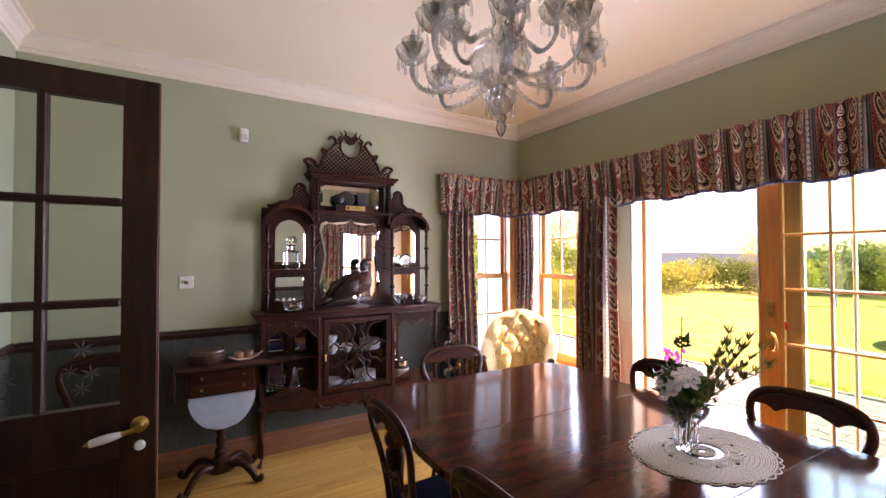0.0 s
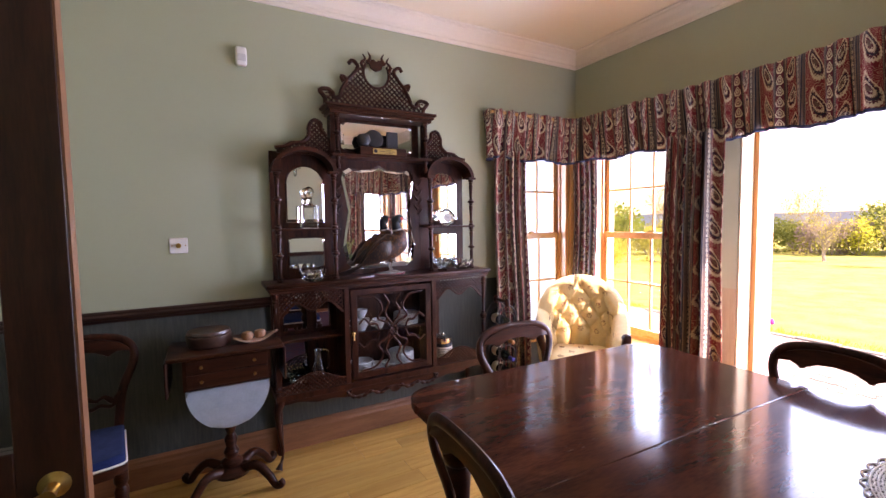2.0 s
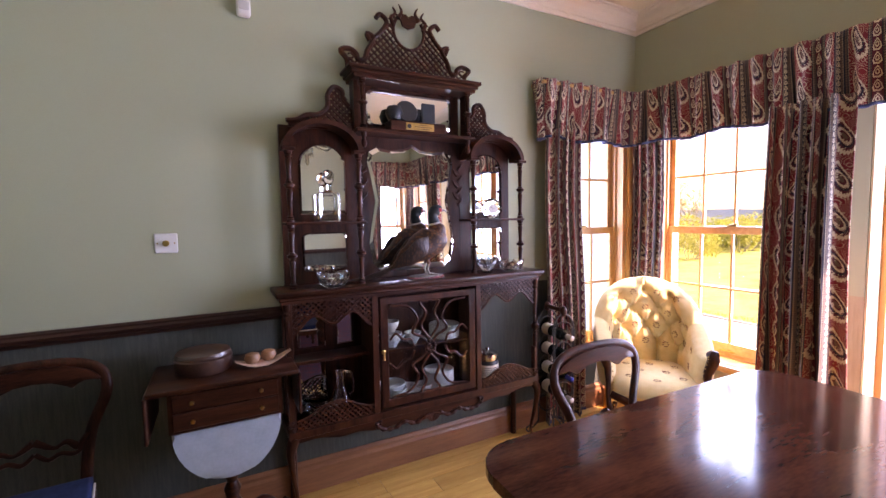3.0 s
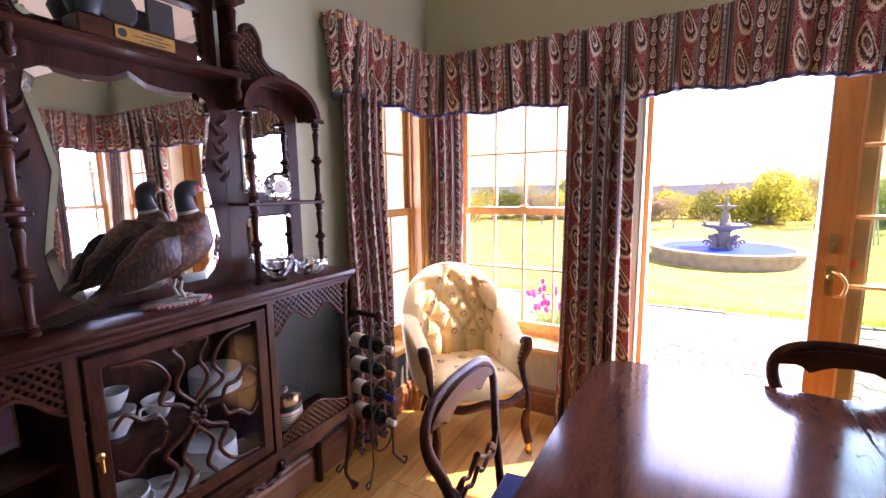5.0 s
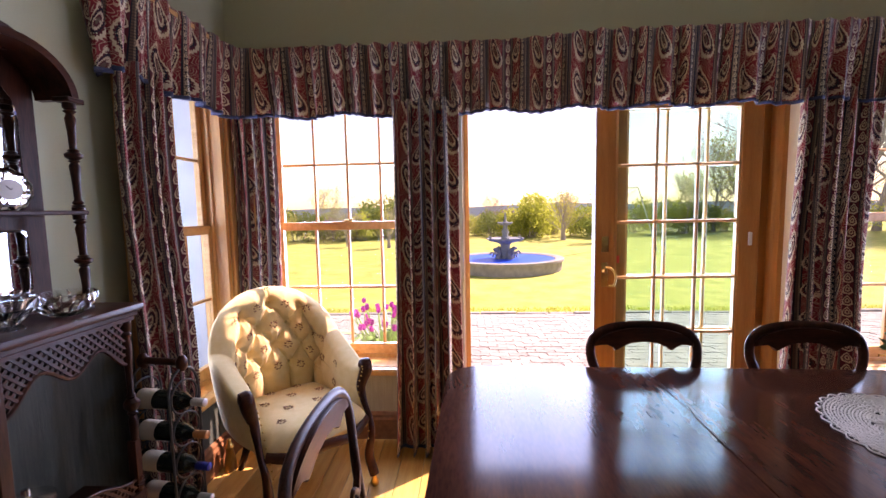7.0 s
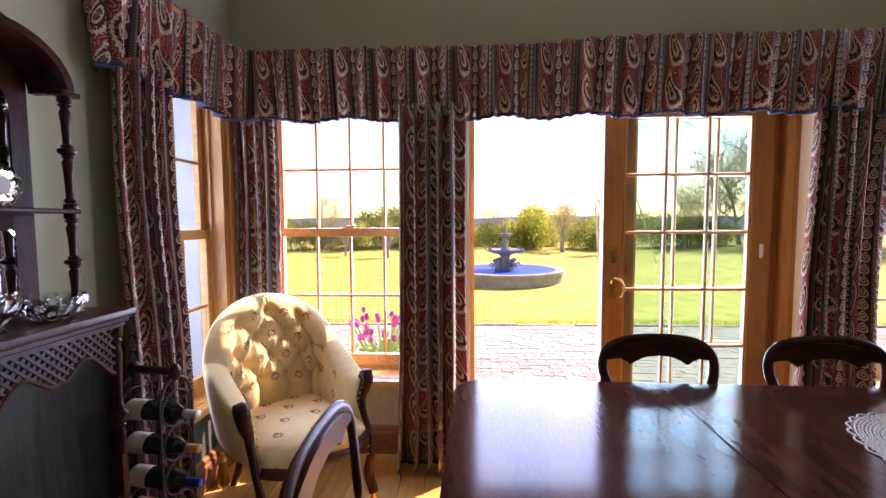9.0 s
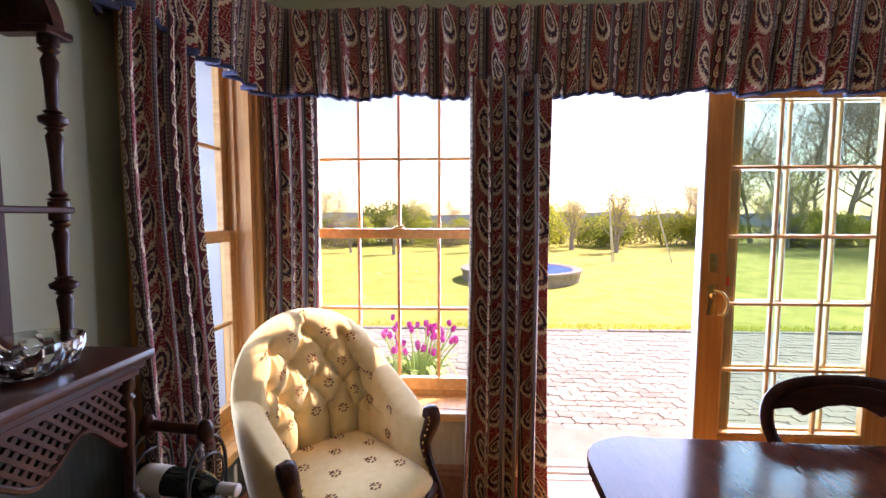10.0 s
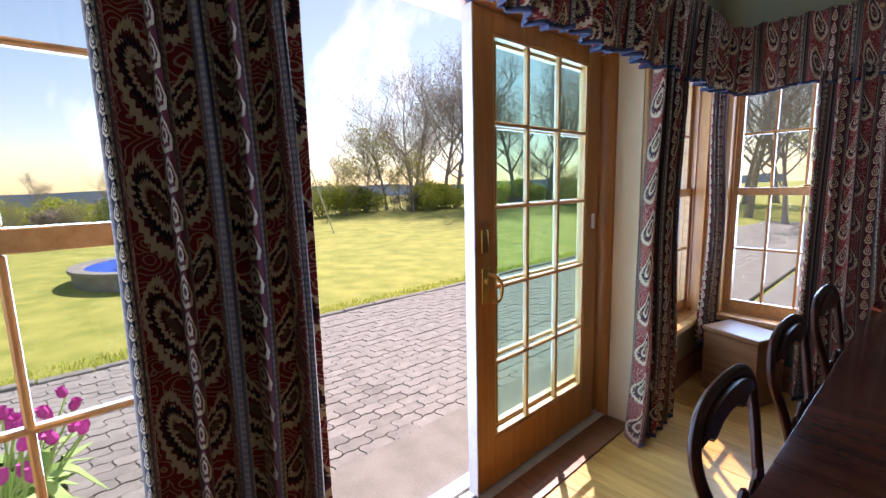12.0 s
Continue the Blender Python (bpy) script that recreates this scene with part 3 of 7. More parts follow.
sd = thing("door_1", "orange varnished sliding glazed patio door standing open", "sliding door", kind="structure")
bm = bmesh.new()
box(bm, 4.14, 2.765, 0.0, 4.34, 2.80, 2.085)
box(bm, 4.14, 4.62, 0.0, 4.34, 4.655, 2.085)
box(bm, 4.14, 2.80, 2.05, 4.34, 4.62, 2.085)
part("door_frame", bm, M_OAK, sd, smooth=False)
M_ALU = mk("grey_threshold", (0.50, 0.47, 0.43), (0.60, 0.57, 0.52), scale=20, rough=0.4, bump=0.1)
bm = bmesh.new()
box(bm, 4.15, 2.80, -0.02, 4.34, 4.62, 0.012)
box(bm, 4.196, 2.80, 0.012, 4.204, 4.62, 0.026)
box(bm, 4.256, 2.80, 0.012, 4.264, 4.62, 0.026)
part("threshold_track", bm, M_ALU, sd, "pale metal door track")
inner = slider_panel(sd, "sliding_leaf", 4.20, 2.885, 3.85, "sliding leaf pushed open")
slider_panel(sd, "fixed_leaf", 4.262, 2.80, 3.765, "fixed leaf behind the sliding one")
part("edge_strip", B(4.176, 3.85, 0.03, 4.228, 3.857, 2.045), M_ALU, inner, "pale weather strip")
bm = B(4.172, 3.775, 0.885, 4.180, 3.815, 1.035, bevel=0.004, seg=2)
h = part("handle_plate", bm, M_BRASS, inner, "brass lock plate")
bm = B(4.172, 3.775, 1.10, 4.180, 3.815, 1.195, bevel=0.004, seg=2)
part("catch_plate", bm, M_BRASS, inner, "brass catch plate")
bm = T(spline([(4.172, 3.785, 1.01), (4.142, 3.76, 1.0), (4.132, 3.74, 0.955), (4.138, 3.75, 0.90), (4.15, 3.775, 0.895)], 18), 0.0075, 10)
lathe(bm, [(0.013, 0.0), (0.016, 0.006), (0.010, 0.016), (0, 0.017)], 12, pose(4.172, 3.795, 0.985, 0, -90, 0))
part("pull_handle", bm, M_BRASS, inner, "curved brass pull")
part("finger_plate", B(4.168, 2.93, 1.13, 4.180, 2.95, 1.21, bevel=0.003), M_PLASTIC, inner, "small cream contact block")
M_RED = mk("red_sticker", (0.55, 0.03, 0.02), (0.62, 0.05, 0.03), rough=0.5, bump=0)
part("sticker", B(4.194, 3.70, 1.03, 4.1965, 3.725, 1.075), M_RED, inner, "small red safety sticker")
# timber strip across the floor before the door, and plaster reveals
bm = B(4.0, 2.80, -0.02, 4.15, 4.62, 0.008)
tagged(link("trim_threshold", bm, M_SKIRT), "brown timber threshold at the sliding door", "threshold", kind="structure")
bm = bmesh.new()
box(bm, 4.003, 2.763, 0.0, 4.14, 2.772, 2.088)
box(bm, 4.003, 4.648, 0.0, 4.14, 4.657, 2.088)
box(bm, 4.003, 2.772, 2.08, 4.14, 4.648, 2.088)
tagged(link("trim_reveal", bm, M_PLASTER), "cream plaster reveal beside the sliding door", "reveal", kind="structure")


# ---- outside ----
GZ = -0.16
M_LAWN = mk("lawn", (0.20, 0.24, 0.032), (0.41, 0.39, 0.09), scale=2.4, rough=0.95, bump=0.7, fine=38, bump_dist=0.03)
M_CONC = mk("concrete", (0.20, 0.185, 0.17), (0.28, 0.26, 0.24), scale=5, rough=0.9, bump=0.3)
M_PATH = mk("grey_paving", (0.19, 0.185, 0.18), (0.27, 0.26, 0.25), scale=3, rough=0.9, bump=0.4)
M_STONE = mk("weathered_stone", (0.19, 0.185, 0.17), (0.29, 0.275, 0.25), scale=7, rough=0.9, bump=0.5)
M_STATUE = mk("grey_cast_stone", (0.12, 0.14, 0.155), (0.21, 0.235, 0.255), scale=12, rough=0.8, bump=0.3)
M_WATER = mk("blue_basin_paint", (0.006, 0.065, 0.50), (0.01, 0.09, 0.60), scale=3, spec=0.15, rough=0.35, bump=0.05)
M_BARK = mk("bark", (0.26, 0.23, 0.22), (0.38, 0.34, 0.33), scale=20, rough=0.95, bump=0.5)
M_LEAF = [mk("leaf_" + n, c, d, scale=5, rough=0.7, bump=0, vary=0.25) for n, c, d in (("spring", (0.34, 0.40, 0.05), (0.46, 0.48, 0.10)), ("dark", (0.16, 0.22, 0.045), (0.24, 0.30, 0.07)), ("yellow", (0.34, 0.34, 0.06), (0.42, 0.40, 0.10)), ("grey", (0.24, 0.20, 0.17), (0.32, 0.27, 0.22)))]
for _m in M_LEAF:
    # light shines through thin leaves
    _t = _m.node_tree
    _p = _t.nodes["Principled BSDF"]
    _tl, _ms = _t.nodes.new("ShaderNodeBsdfTranslucent"), _t.nodes.new("ShaderNodeMixShader")
    _ms.inputs[0].default_value = 0.5
    _t.links.new(_p.inputs['Base Color'].links[0].from_socket, _tl.inputs[0])
    _t.links.new(_p.outputs[0], _ms.inputs[1])
    _t.links.new(_tl.outputs[0], _ms.inputs[2])
    _t.links.new(_ms.outputs[0], _t.nodes["Material Output"].inputs[0])
# pale blue stands in for the air haze over the hills
M_HILL = mk("haze_tinted_hills", (0.34, 0.42, 0.50), (0.40, 0.48, 0.55), scale=0.01, rough=1.0, bump=0)
M_SOIL = mk("dark_soil", (0.05, 0.038, 0.028), (0.09, 0.07, 0.05), scale=12, rough=1.0, bump=0.6)
bm = bmesh.new()
pos = [4.0, 6, 8.0] + [8 + 1.2 * 1.13 ** k for k in range(0, 52)]
ys = [-x + 3 for x in pos[::-1] if x > 4.5] + [-1.5, 0, 1.5, 3, 4.5, 6] + [x + 3 for x in pos if x > 4.5]


def ground_z(x, y):
    """Lawn that rises gently towards the hedges, then falls away to the fields."""
    r = max(0.0, x - 9.0)
    side = max(0.0, -y - 2.0)
    z = GZ - 0.03 + 0.012 * min(r, 14) + 0.02 * min(side, 14) * min(1, max(0, x - 6) / 6)
    return z - 0.035 * max(0, min(r, 400) - 22) + 0.02 * math.sin(x * 0.7) * math.sin(y * 0.6) * min(1, r / 3)


xs = [-3000, -300, -40, -8, -2] + pos
grid_v = [[bm.verts.new((x, y, ground_z(x, y))) for x in xs] for y in ys]
for j in range(len(ys) - 1):
    for i in range(len(xs) - 1):
        bm.faces.new((grid_v[j][i], grid_v[j][i + 1], grid_v[j + 1][i + 1], grid_v[j + 1][i]))
tagged(link("ground", bm, M_LAWN, smooth=True), "sunlit mown lawn with yellow patches", "lawn", kind="structure")

# paved terrace bed, door slab and lawn edging
EDGE = 7.75
bm = bmesh.new()
box(bm, 4.34, -14, GZ - 0.10, EDGE, 18, GZ - 0.028)
tagged(link("pavement", bm, M_SOIL), "grey block-paved terrace outside the sliding door", "paving", kind="structure")
bm = B(4.36, -13.9, GZ - 0.1, 5.02, 17.9, GZ + 0.012, bevel=0.008)
tagged(link("pavement_slab", bm, M_CONC), "pale worn concrete strip along the house wall", "paving", kind="structure")
bm = B(-6, -5.2, GZ - 0.1, 4.30, 1.38, GZ - 0.012)
tagged(link("pavement_side", bm, M_PATH), "grey weathered paving beside the house", "paving", kind="structure")
rnd = random.Random(5)
bm = bmesh.new()
y = -14.0
while y < 18:
    l = rnd.uniform(0.35, 0.6)
    box(bm, EDGE, y, GZ - 0.1, EDGE + 0.09 + rnd.uniform(-0.01, 0.01), y + l - 0.012, GZ + rnd.uniform(0.0, 0.025), bevel=0.008)
    y += l
tagged(link("kerb", bm, M_STONE), "dark weathered stone edging between paving and lawn", "kerb", kind="structure")


def grass(n, x0, x1, y0, y1, seed, h=0.06):
    """Loose blades."""
    r = random.Random(seed)
    vs, fs = [], []
    for _ in range(n):
        x, y = r.uniform(x0, x1), r.uniform(y0, y1)
        z = ground_z(x, y) if x > EDGE else GZ
        a, hh, w = r.uniform(0, 6.28), h * r.uniform(0.5, 1.5), 0.006
        dx, dy = math.cos(a), math.sin(a)
        k = len(vs)
        vs += [(x - dy * w, y + dx * w, z), (x + dy * w, y - dx * w, z), (x + dx * hh * 0.5, y + dy * hh * 0.5, z + hh)]
        fs.append((k, k + 1, k + 2))
    me = bpy.data.meshes.new("grass")
    me.from_pydata(vs, [], fs)
    me.materials.append(M_LEAF[0])
    ob = new("grass", me)
    return tagged(ob, "ragged grass blades along the lawn edge", "grass", kind="stuff")


grass(9000, EDGE + 0.03, EDGE + 0.45, -8, 12, 3, 0.05)


# fountain
def fountain(m):
    e = thing("fountain", "grey tiered stone fountain standing in a round blue basin", "fountain", m=m)
    wl = L([(1.30, 0.0), (1.36, 0.0), (1.38, 0.25), (1.42, 0.26), (1.42, 0.315), (1.24, 0.315), (1.20, 0.29), (1.18, 0.20), (1.17, 0.04), (0, 0.04)], 72)
    part("basin_wall", wl, M_STONE, e, "stone basin rim")
    part("basin_lining", L([(0, 0.19), (1.168, 0.19), (1.172, 0.20), (1.19, 0.285)], 60), M_WATER, e, "bright blue painted lining")
    S = Matrix.Diagonal((1, 1, 0.74, 1))
    part("pedestal", L([(0.34, 0.04), (0.34, 0.18), (0.25, 0.24), (0.20, 0.34), (0.13, 0.44), (0.15, 0.55), (0.11, 0.68), (0.12, 0.86), (0.18, 0.92)], 20, S), M_STATUE, e)
    for k in range(4):
        a = radians(90 * k + 30)
        q = S @ pose(0.17 * math.cos(a), 0.17 * math.sin(a), 0.24, 0, 0, math.degrees(a))
        bm = tube(bmesh.new(), spline([(0, 0, 0), (0.05, 0, 0.18), (0.03, 0, 0.36), (0.10, 0, 0.48), (0.17, 0, 0.46)], 16), lambda t: 0.085 - 0.05 * t, 8, m=q)
        tube(bm, spline([(0.08, 0.03, 0.30), (0.2, 0.05, 0.34), (0.24, 0.05, 0.24)], 8), 0.02, 6, m=q)
        tube(bm, spline([(0.08, -0.03, 0.30), (0.2, -0.05, 0.38), (0.25, -0.05, 0.30)], 8), 0.02, 6, m=q)
        part("horse_figure", bm, M_STATUE, e, "rearing cast-stone horse")
    lo = part("lower_bowl", L([(0.12, 0.90), (0.22, 0.93), (0.40, 0.99), (0.46, 1.05), (0.47, 1.08), (0.44, 1.07), (0.2, 1.0), (0.08, 1.0)], 32, S), M_STATUE, e)
    for k in range(6):
        a = radians(60 * k)
        part("knob", L([(0.012, 0), (0.03, 0.03), (0.022, 0.06), (0, 0.075)], 8, S @ pose(0.43 * math.cos(a), 0.43 * math.sin(a), 1.06)), M_STATUE, lo)
    part("stem", L([(0.09, 1.0), (0.11, 1.08), (0.07, 1.18), (0.09, 1.30), (0.05, 1.42), (0.06, 1.52)], 16, S), M_STATUE, e)
    part("upper_bowl", L([(0.06, 1.50), (0.15, 1.54), (0.20, 1.60), (0.19, 1.61), (0.06, 1.56)], 24, S), M_STATUE, e)
    part("finial", L([(0.05, 1.56), (0.06, 1.62), (0.025, 1.70), (0.035, 1.78), (0.02, 1.84), (0.02, 1.93), (0, 1.95)], 12, S), M_STATUE, e)
    return e


fountain(pose(12.45, 3.63, GZ - 0.02) @ Matrix.Scale(1.02, 4))


# trees
def tree(name, h, seed, crown, label, spread=0.35, leaves=0, leaf=0, size=0.07, depth=4, stems=1):
    e = thing(name, label, "tree", group="garden trees")
    r = random.Random(seed)
    vs, fs = [], []
    tips = []

    def limb(p, d, l, rad, k):
        n = 4 if k > 1 else 3
        seg = 6 if k >= depth - 1 else 4
        ring0 = None
        for i in range(n + 1):
            f = i / n
            rr = rad * (1 - 0.45 * f) * (1.35 if (k == depth and i == 0) else 1)
            a = d.orthogonal().normalized()
            b = d.cross(a)
            base = len(vs)
            for j in range(seg):
                q = p + (a * math.cos(6.2832 * j / seg) + b * math.sin(6.2832 * j / seg)) * rr
                vs.append(q[:])
            if ring0 is not None:
                for j in range(seg):
                    fs.append((ring0 + j, ring0 + (j + 1) % seg, base + (j + 1) % seg, base + j))
            ring0 = base
            if i < n:
                d = (d + Vector((r.uniform(-1, 1), r.uniform(-1, 1), r.uniform(-0.3, 0.8))) * 0.13).normalized()
                p = p + d * (l / n)
                if k < depth and k > 0 and i > 0 and r.random() < 0.75:
                    side = Vector((r.uniform(-1, 1), r.uniform(-1, 1), r.uniform(0.1, 0.9))).normalized()
                    limb(p, (d * 0.6 + side * 0.8).normalized(), l * r.uniform(0.45, 0.65), rr * 0.5, k - 1)
                if k == depth and i >= 1:
                    for _ in range(2):
                        side = Vector((r.uniform(-1, 1), r.uniform(-1, 1), r.uniform(0.1, 0.8))).normalized()
                        limb(p, (d * 0.5 + side * (0.5 + spread)).normalized(), l * r.uniform(0.45, 0.7), rr * 0.5, k - 1)
                if k <= 1:
                    tips.append(p.copy())
        if k > 0:
            for _ in range(2):
                side = Vector((r.uniform(-1, 1), r.uniform(-1, 1), r.uniform(0.0, 0.7))).normalized()
                limb(p, (d + side * spread * 1.6).normalized(), l * r.uniform(0.55, 0.75), rad * 0.5, k - 1)
        else:
            tips.append(p.copy())
    for s in range(stems):
        lean = Vector((r.uniform(-0.25, 0.25) * (stems > 1), r.uniform(-0.25, 0.25) * (stems > 1), 1)).normalized()
        limb(Vector((0.1 * s, 0, -0.05)), lean, h * 0.40, h * 0.0155, depth)
    me = bpy.data.meshes.new("trunk")
    me.from_pydata(vs, [], fs)
    me.materials.append(M_BARK)
    t = new("trunk", me)
    t.parent = e
    if leaves:
        vs, fs = [], []
        for _ in range(leaves):
            p = r.choice(tips) + Vector((r.gauss(0, 1), r.gauss(0, 1), r.gauss(0, 1))) * crown
            a = Vector((r.uniform(-1, 1), r.uniform(-1, 1), r.uniform(-1, 1))).normalized()
            b = a.orthogonal().normalized()
            s = size * r.uniform(0.5, 1.4)
            k = len(vs)
            vs += [(p - a * s)[:], (p + b * s * 0.55)[:], (p + a * s)[:], (p - b * s * 0.55)[:]]
            fs.append((k, k + 1, k + 2, k + 3))
        me = bpy.data.meshes.new("crown")
        me.from_pydata(vs, [], fs)
        me.materials.append(M_LEAF[leaf])
        c = new("crown", me)
        c.parent = e
    return e


def shrub(name, w, h, seed, leaf, n, label, size=0.06, cat="shrub", group="garden shrubs"):
    """A bush of many leaves on short stems, uneven in outline."""
    e = thing(name, label, cat, group=group)
    r = random.Random(seed)
    lumps = [(Vector((r.uniform(-0.5, 0.5) * w, r.uniform(-0.3, 0.3) * w, h * r.uniform(0.25, 0.72))), h * r.uniform(0.2, 0.36)) for _ in range(14)]
    vs, fs = [], []
    for _ in range(n):
        c, q = r.choice(lumps)
        d = Vector((r.gauss(0, 1), r.gauss(0, 1), r.gauss(0, 1))).normalized()
        p = c + d * q * r.uniform(0.55, 1.12)
        if p.z < 0.02:
            p.z = abs(p.z) * 0.5
        a = Vector((r.uniform(-1, 1), r.uniform(-1, 1), r.uniform(-1, 1))).normalized()
        b = a.orthogonal().normalized()
        s = size * r.uniform(0.5, 1.4)
        k = len(vs)
        vs += [(p - a * s)[:], (p + b * s * 0.6)[:], (p + a * s)[:], (p - b * s * 0.6)[:]]
        fs.append((k, k + 1, k + 2, k + 3))
    me = bpy.data.meshes.new("foliage")
    me.from_pydata(vs, [], fs)
    me.materials.append(M_LEAF[leaf])
    f = new("foliage", me)
    f.parent = e
    bm = bmesh.new()
    for c, q in lumps:
        tube(bm, spline([(c.x * 0.3, c.y * 0.3, -0.05), (c.x * 0.7, c.y * 0.7, c.z * 0.5), c], 6), lambda t: 0.02 * (1.2 - t), 5)
    part("stems", bm, M_BARK, e)
    return e


def plant(src, x, y, s, turn):
    o = copy_thing(src, pose(x, y, ground_z(x, y) - 0.03, 0, 0, turn))
    o.scale = (s, s, s * random.Random(int(x * 31 + y * 17)).uniform(0.9, 1.12))
    return o


bare = tree("tree", 7.0, 11, 0.2, "tall bare tree with fine twigs in early spring", leaves=4500, leaf=3, size=0.026, depth=5, spread=0.85)
bud = tree("tree", 5.0, 23, 0.16, "budding tree with thin yellow-green leaves", leaves=2400, leaf=2, size=0.045, depth=5, spread=0.8)
young = tree("tree", 3.0, 37, 0.10, "young multi-stemmed tree with sparse new leaves", leaves=900, leaf=2, size=0.035, depth=3, stems=3, spread=0.18)
hedge = shrub("hedge_bush", 3.2, 2.2, 3, 1, 3600, "dense dark green hedge bush at the lawn edge", size=0.08)
lime = shrub("shrub", 2.4, 2.4, 9, 0, 3200, "rounded bright yellow-green shrub on the lawn edge", size=0.07)
forsy = shrub("shrub", 2.0, 1.6, 15, 2, 2600, "rounded shrub covered in yellow spring flowers", size=0.05)
brown = shrub("shrub", 3.0, 1.5, 21, 3, 2800, "brown leafless thicket along the hedge", size=0.06)
for o, x, y in ((bare, 26, -14), (bud, 23, -7.4), (young, 19.5, -1.2), (hedge, 24, 9), (lime, 22.5, 1.6), (forsy, 19, 13), (brown, 26, 3)):
    o.matrix_basis = pose(x, y, ground_z(x, y) - 0.03)
rnd = random.Random(77)
# bare row to the south-east
for k in range(18):
    plant(bare, 24 - 0.85 * k + rnd.uniform(-1, 1), -11.5 - 0.85 * k + rnd.uniform(-1.5, 1.5), rnd.uniform(1.15, 1.5), rnd.uniform(0, 360))
for x, y, s in ((23.5, -9.0, 0.9), (23, -10.6, 1.2), (27, -7.5, 0.5), (9, -17, 0.9), (6.0, -13, 0.8), (4.2, -10.5, 1.0), (2.2, -12, 1.1), (3.2, -15, 1.3), (7.5, -15, 1.2), (34, 3, 0.45), (36, 9, 0.45), (35, 6, 0.4)):
    plant(bare, x, y, s, rnd.uniform(0, 360))
for x, y, s in ((22, -5.6, 0.55), (20.5, -8.6, 0.62), (25, 1.0, 0.45), (23, 7.5, 0.5), (22, 11, 0.6), (20, 15.5, 0.7), (17, 18, 0.8), (26, -1, 0.5), (5, -16, 0.9), (1, -17, 0.9)):
    plant(bud, x, y, s, rnd.uniform(0, 360))
for x, y, s in ((20.5, 0.3, 0.9), (18.2, 7.6, 0.6), (19.2, 4.7, 0.55), (18.8, 9.5, 0.6), (20, 6.0, 0.5)):
    plant(young, x, y, s, rnd.uniform(0, 360))
for k in range(54):
    a = -20 + k * 0.8
    x = 23.5 + 1.2 * math.sin(k * 1.3) - max(0, -a - 6) * 0.55 - max(0, a - 9) * 0.45
    src = (lime, lime, brown, lime, lime, hedge)[k % 6]
    plant(src, x, a, rnd.uniform(0.6, 0.95) * (0.85 if a < 6 else 1.0), rnd.uniform(0, 360))
for x, y, s in ((17.5, 14.5, 1.0), (13.2, 13.2, 0.9), (12, 12.5, 0.8), (15.5, 12.8, 0.7)):
    plant(forsy, x, y, s, rnd.uniform(0, 360))
for x, y, s in ((14, 16, 1.0), (11, 17, 1.1), (8.5, 15.5, 1.0), (6, 14, 0.9), (4, 15, 1.1), (12.5, 15, 0.8), (16, 16.5, 1.1)):
    plant(hedge, x, y, s, rnd.uniform(0, 360))
for x, y, s in ((10, 19, 1.0), (13, 19.5, 1.1), (7, 18.5, 1.0), (16, 20, 1.0)):
    plant(bud, x, y, s, rnd.uniform(0, 360))

for k in range(16):
    plant((bare, bud, bare, lime)[k % 4], 25 - 0.95 * k + rnd.uniform(-0.8, 0.8), -9.5 - 0.9 * k + rnd.uniform(-0.8, 0.8), rnd.uniform(0.45, 0.66), rnd.uniform(0, 360))

# fields and hills far off; blue haze is painted into the hill colour
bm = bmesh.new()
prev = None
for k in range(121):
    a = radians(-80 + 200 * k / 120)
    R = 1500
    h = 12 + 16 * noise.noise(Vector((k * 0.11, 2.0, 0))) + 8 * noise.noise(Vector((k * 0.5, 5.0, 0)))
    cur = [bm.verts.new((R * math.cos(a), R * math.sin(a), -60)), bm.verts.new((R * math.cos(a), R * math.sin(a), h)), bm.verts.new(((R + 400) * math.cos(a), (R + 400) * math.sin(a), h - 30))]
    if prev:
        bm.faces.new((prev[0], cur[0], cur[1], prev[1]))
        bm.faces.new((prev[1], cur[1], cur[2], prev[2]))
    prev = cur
tagged(link("backdrop_hills", bm, M_HILL, smooth=True), "line of distant hills with haze painted in as blue", "hills", kind="structure")

# swing frame on the lawn
M_STEEL = mk("galvanised_tube", (0.45, 0.46, 0.46), (0.55, 0.56, 0.56), scale=20, rough=0.4, metal=0.6, bump=0.05)
sw = thing("swing_frame", "thin grey metal swing frame standing on the lawn", "swing frame", m=pose(16.0, 0.2, ground_z(16, 0.2)))
part("pole", T([(0, 0, 0), (0.15, 0.1, 2.1)], 0.022, 8), M_STEEL, sw)
part("pole", T([(0.4, -0.2, 0), (0.15, 0.1, 2.1)], 0.022, 8), M_STEEL, sw)
part("pole", T([(0, -1.9, 0), (0.15, -1.3, 2.1)], 0.022, 8), M_STEEL, sw)
part("crossbar", T([(0.15, 0.1, 2.1), (0.15, -1.3, 2.1)], 0.022, 8), M_STEEL, sw)


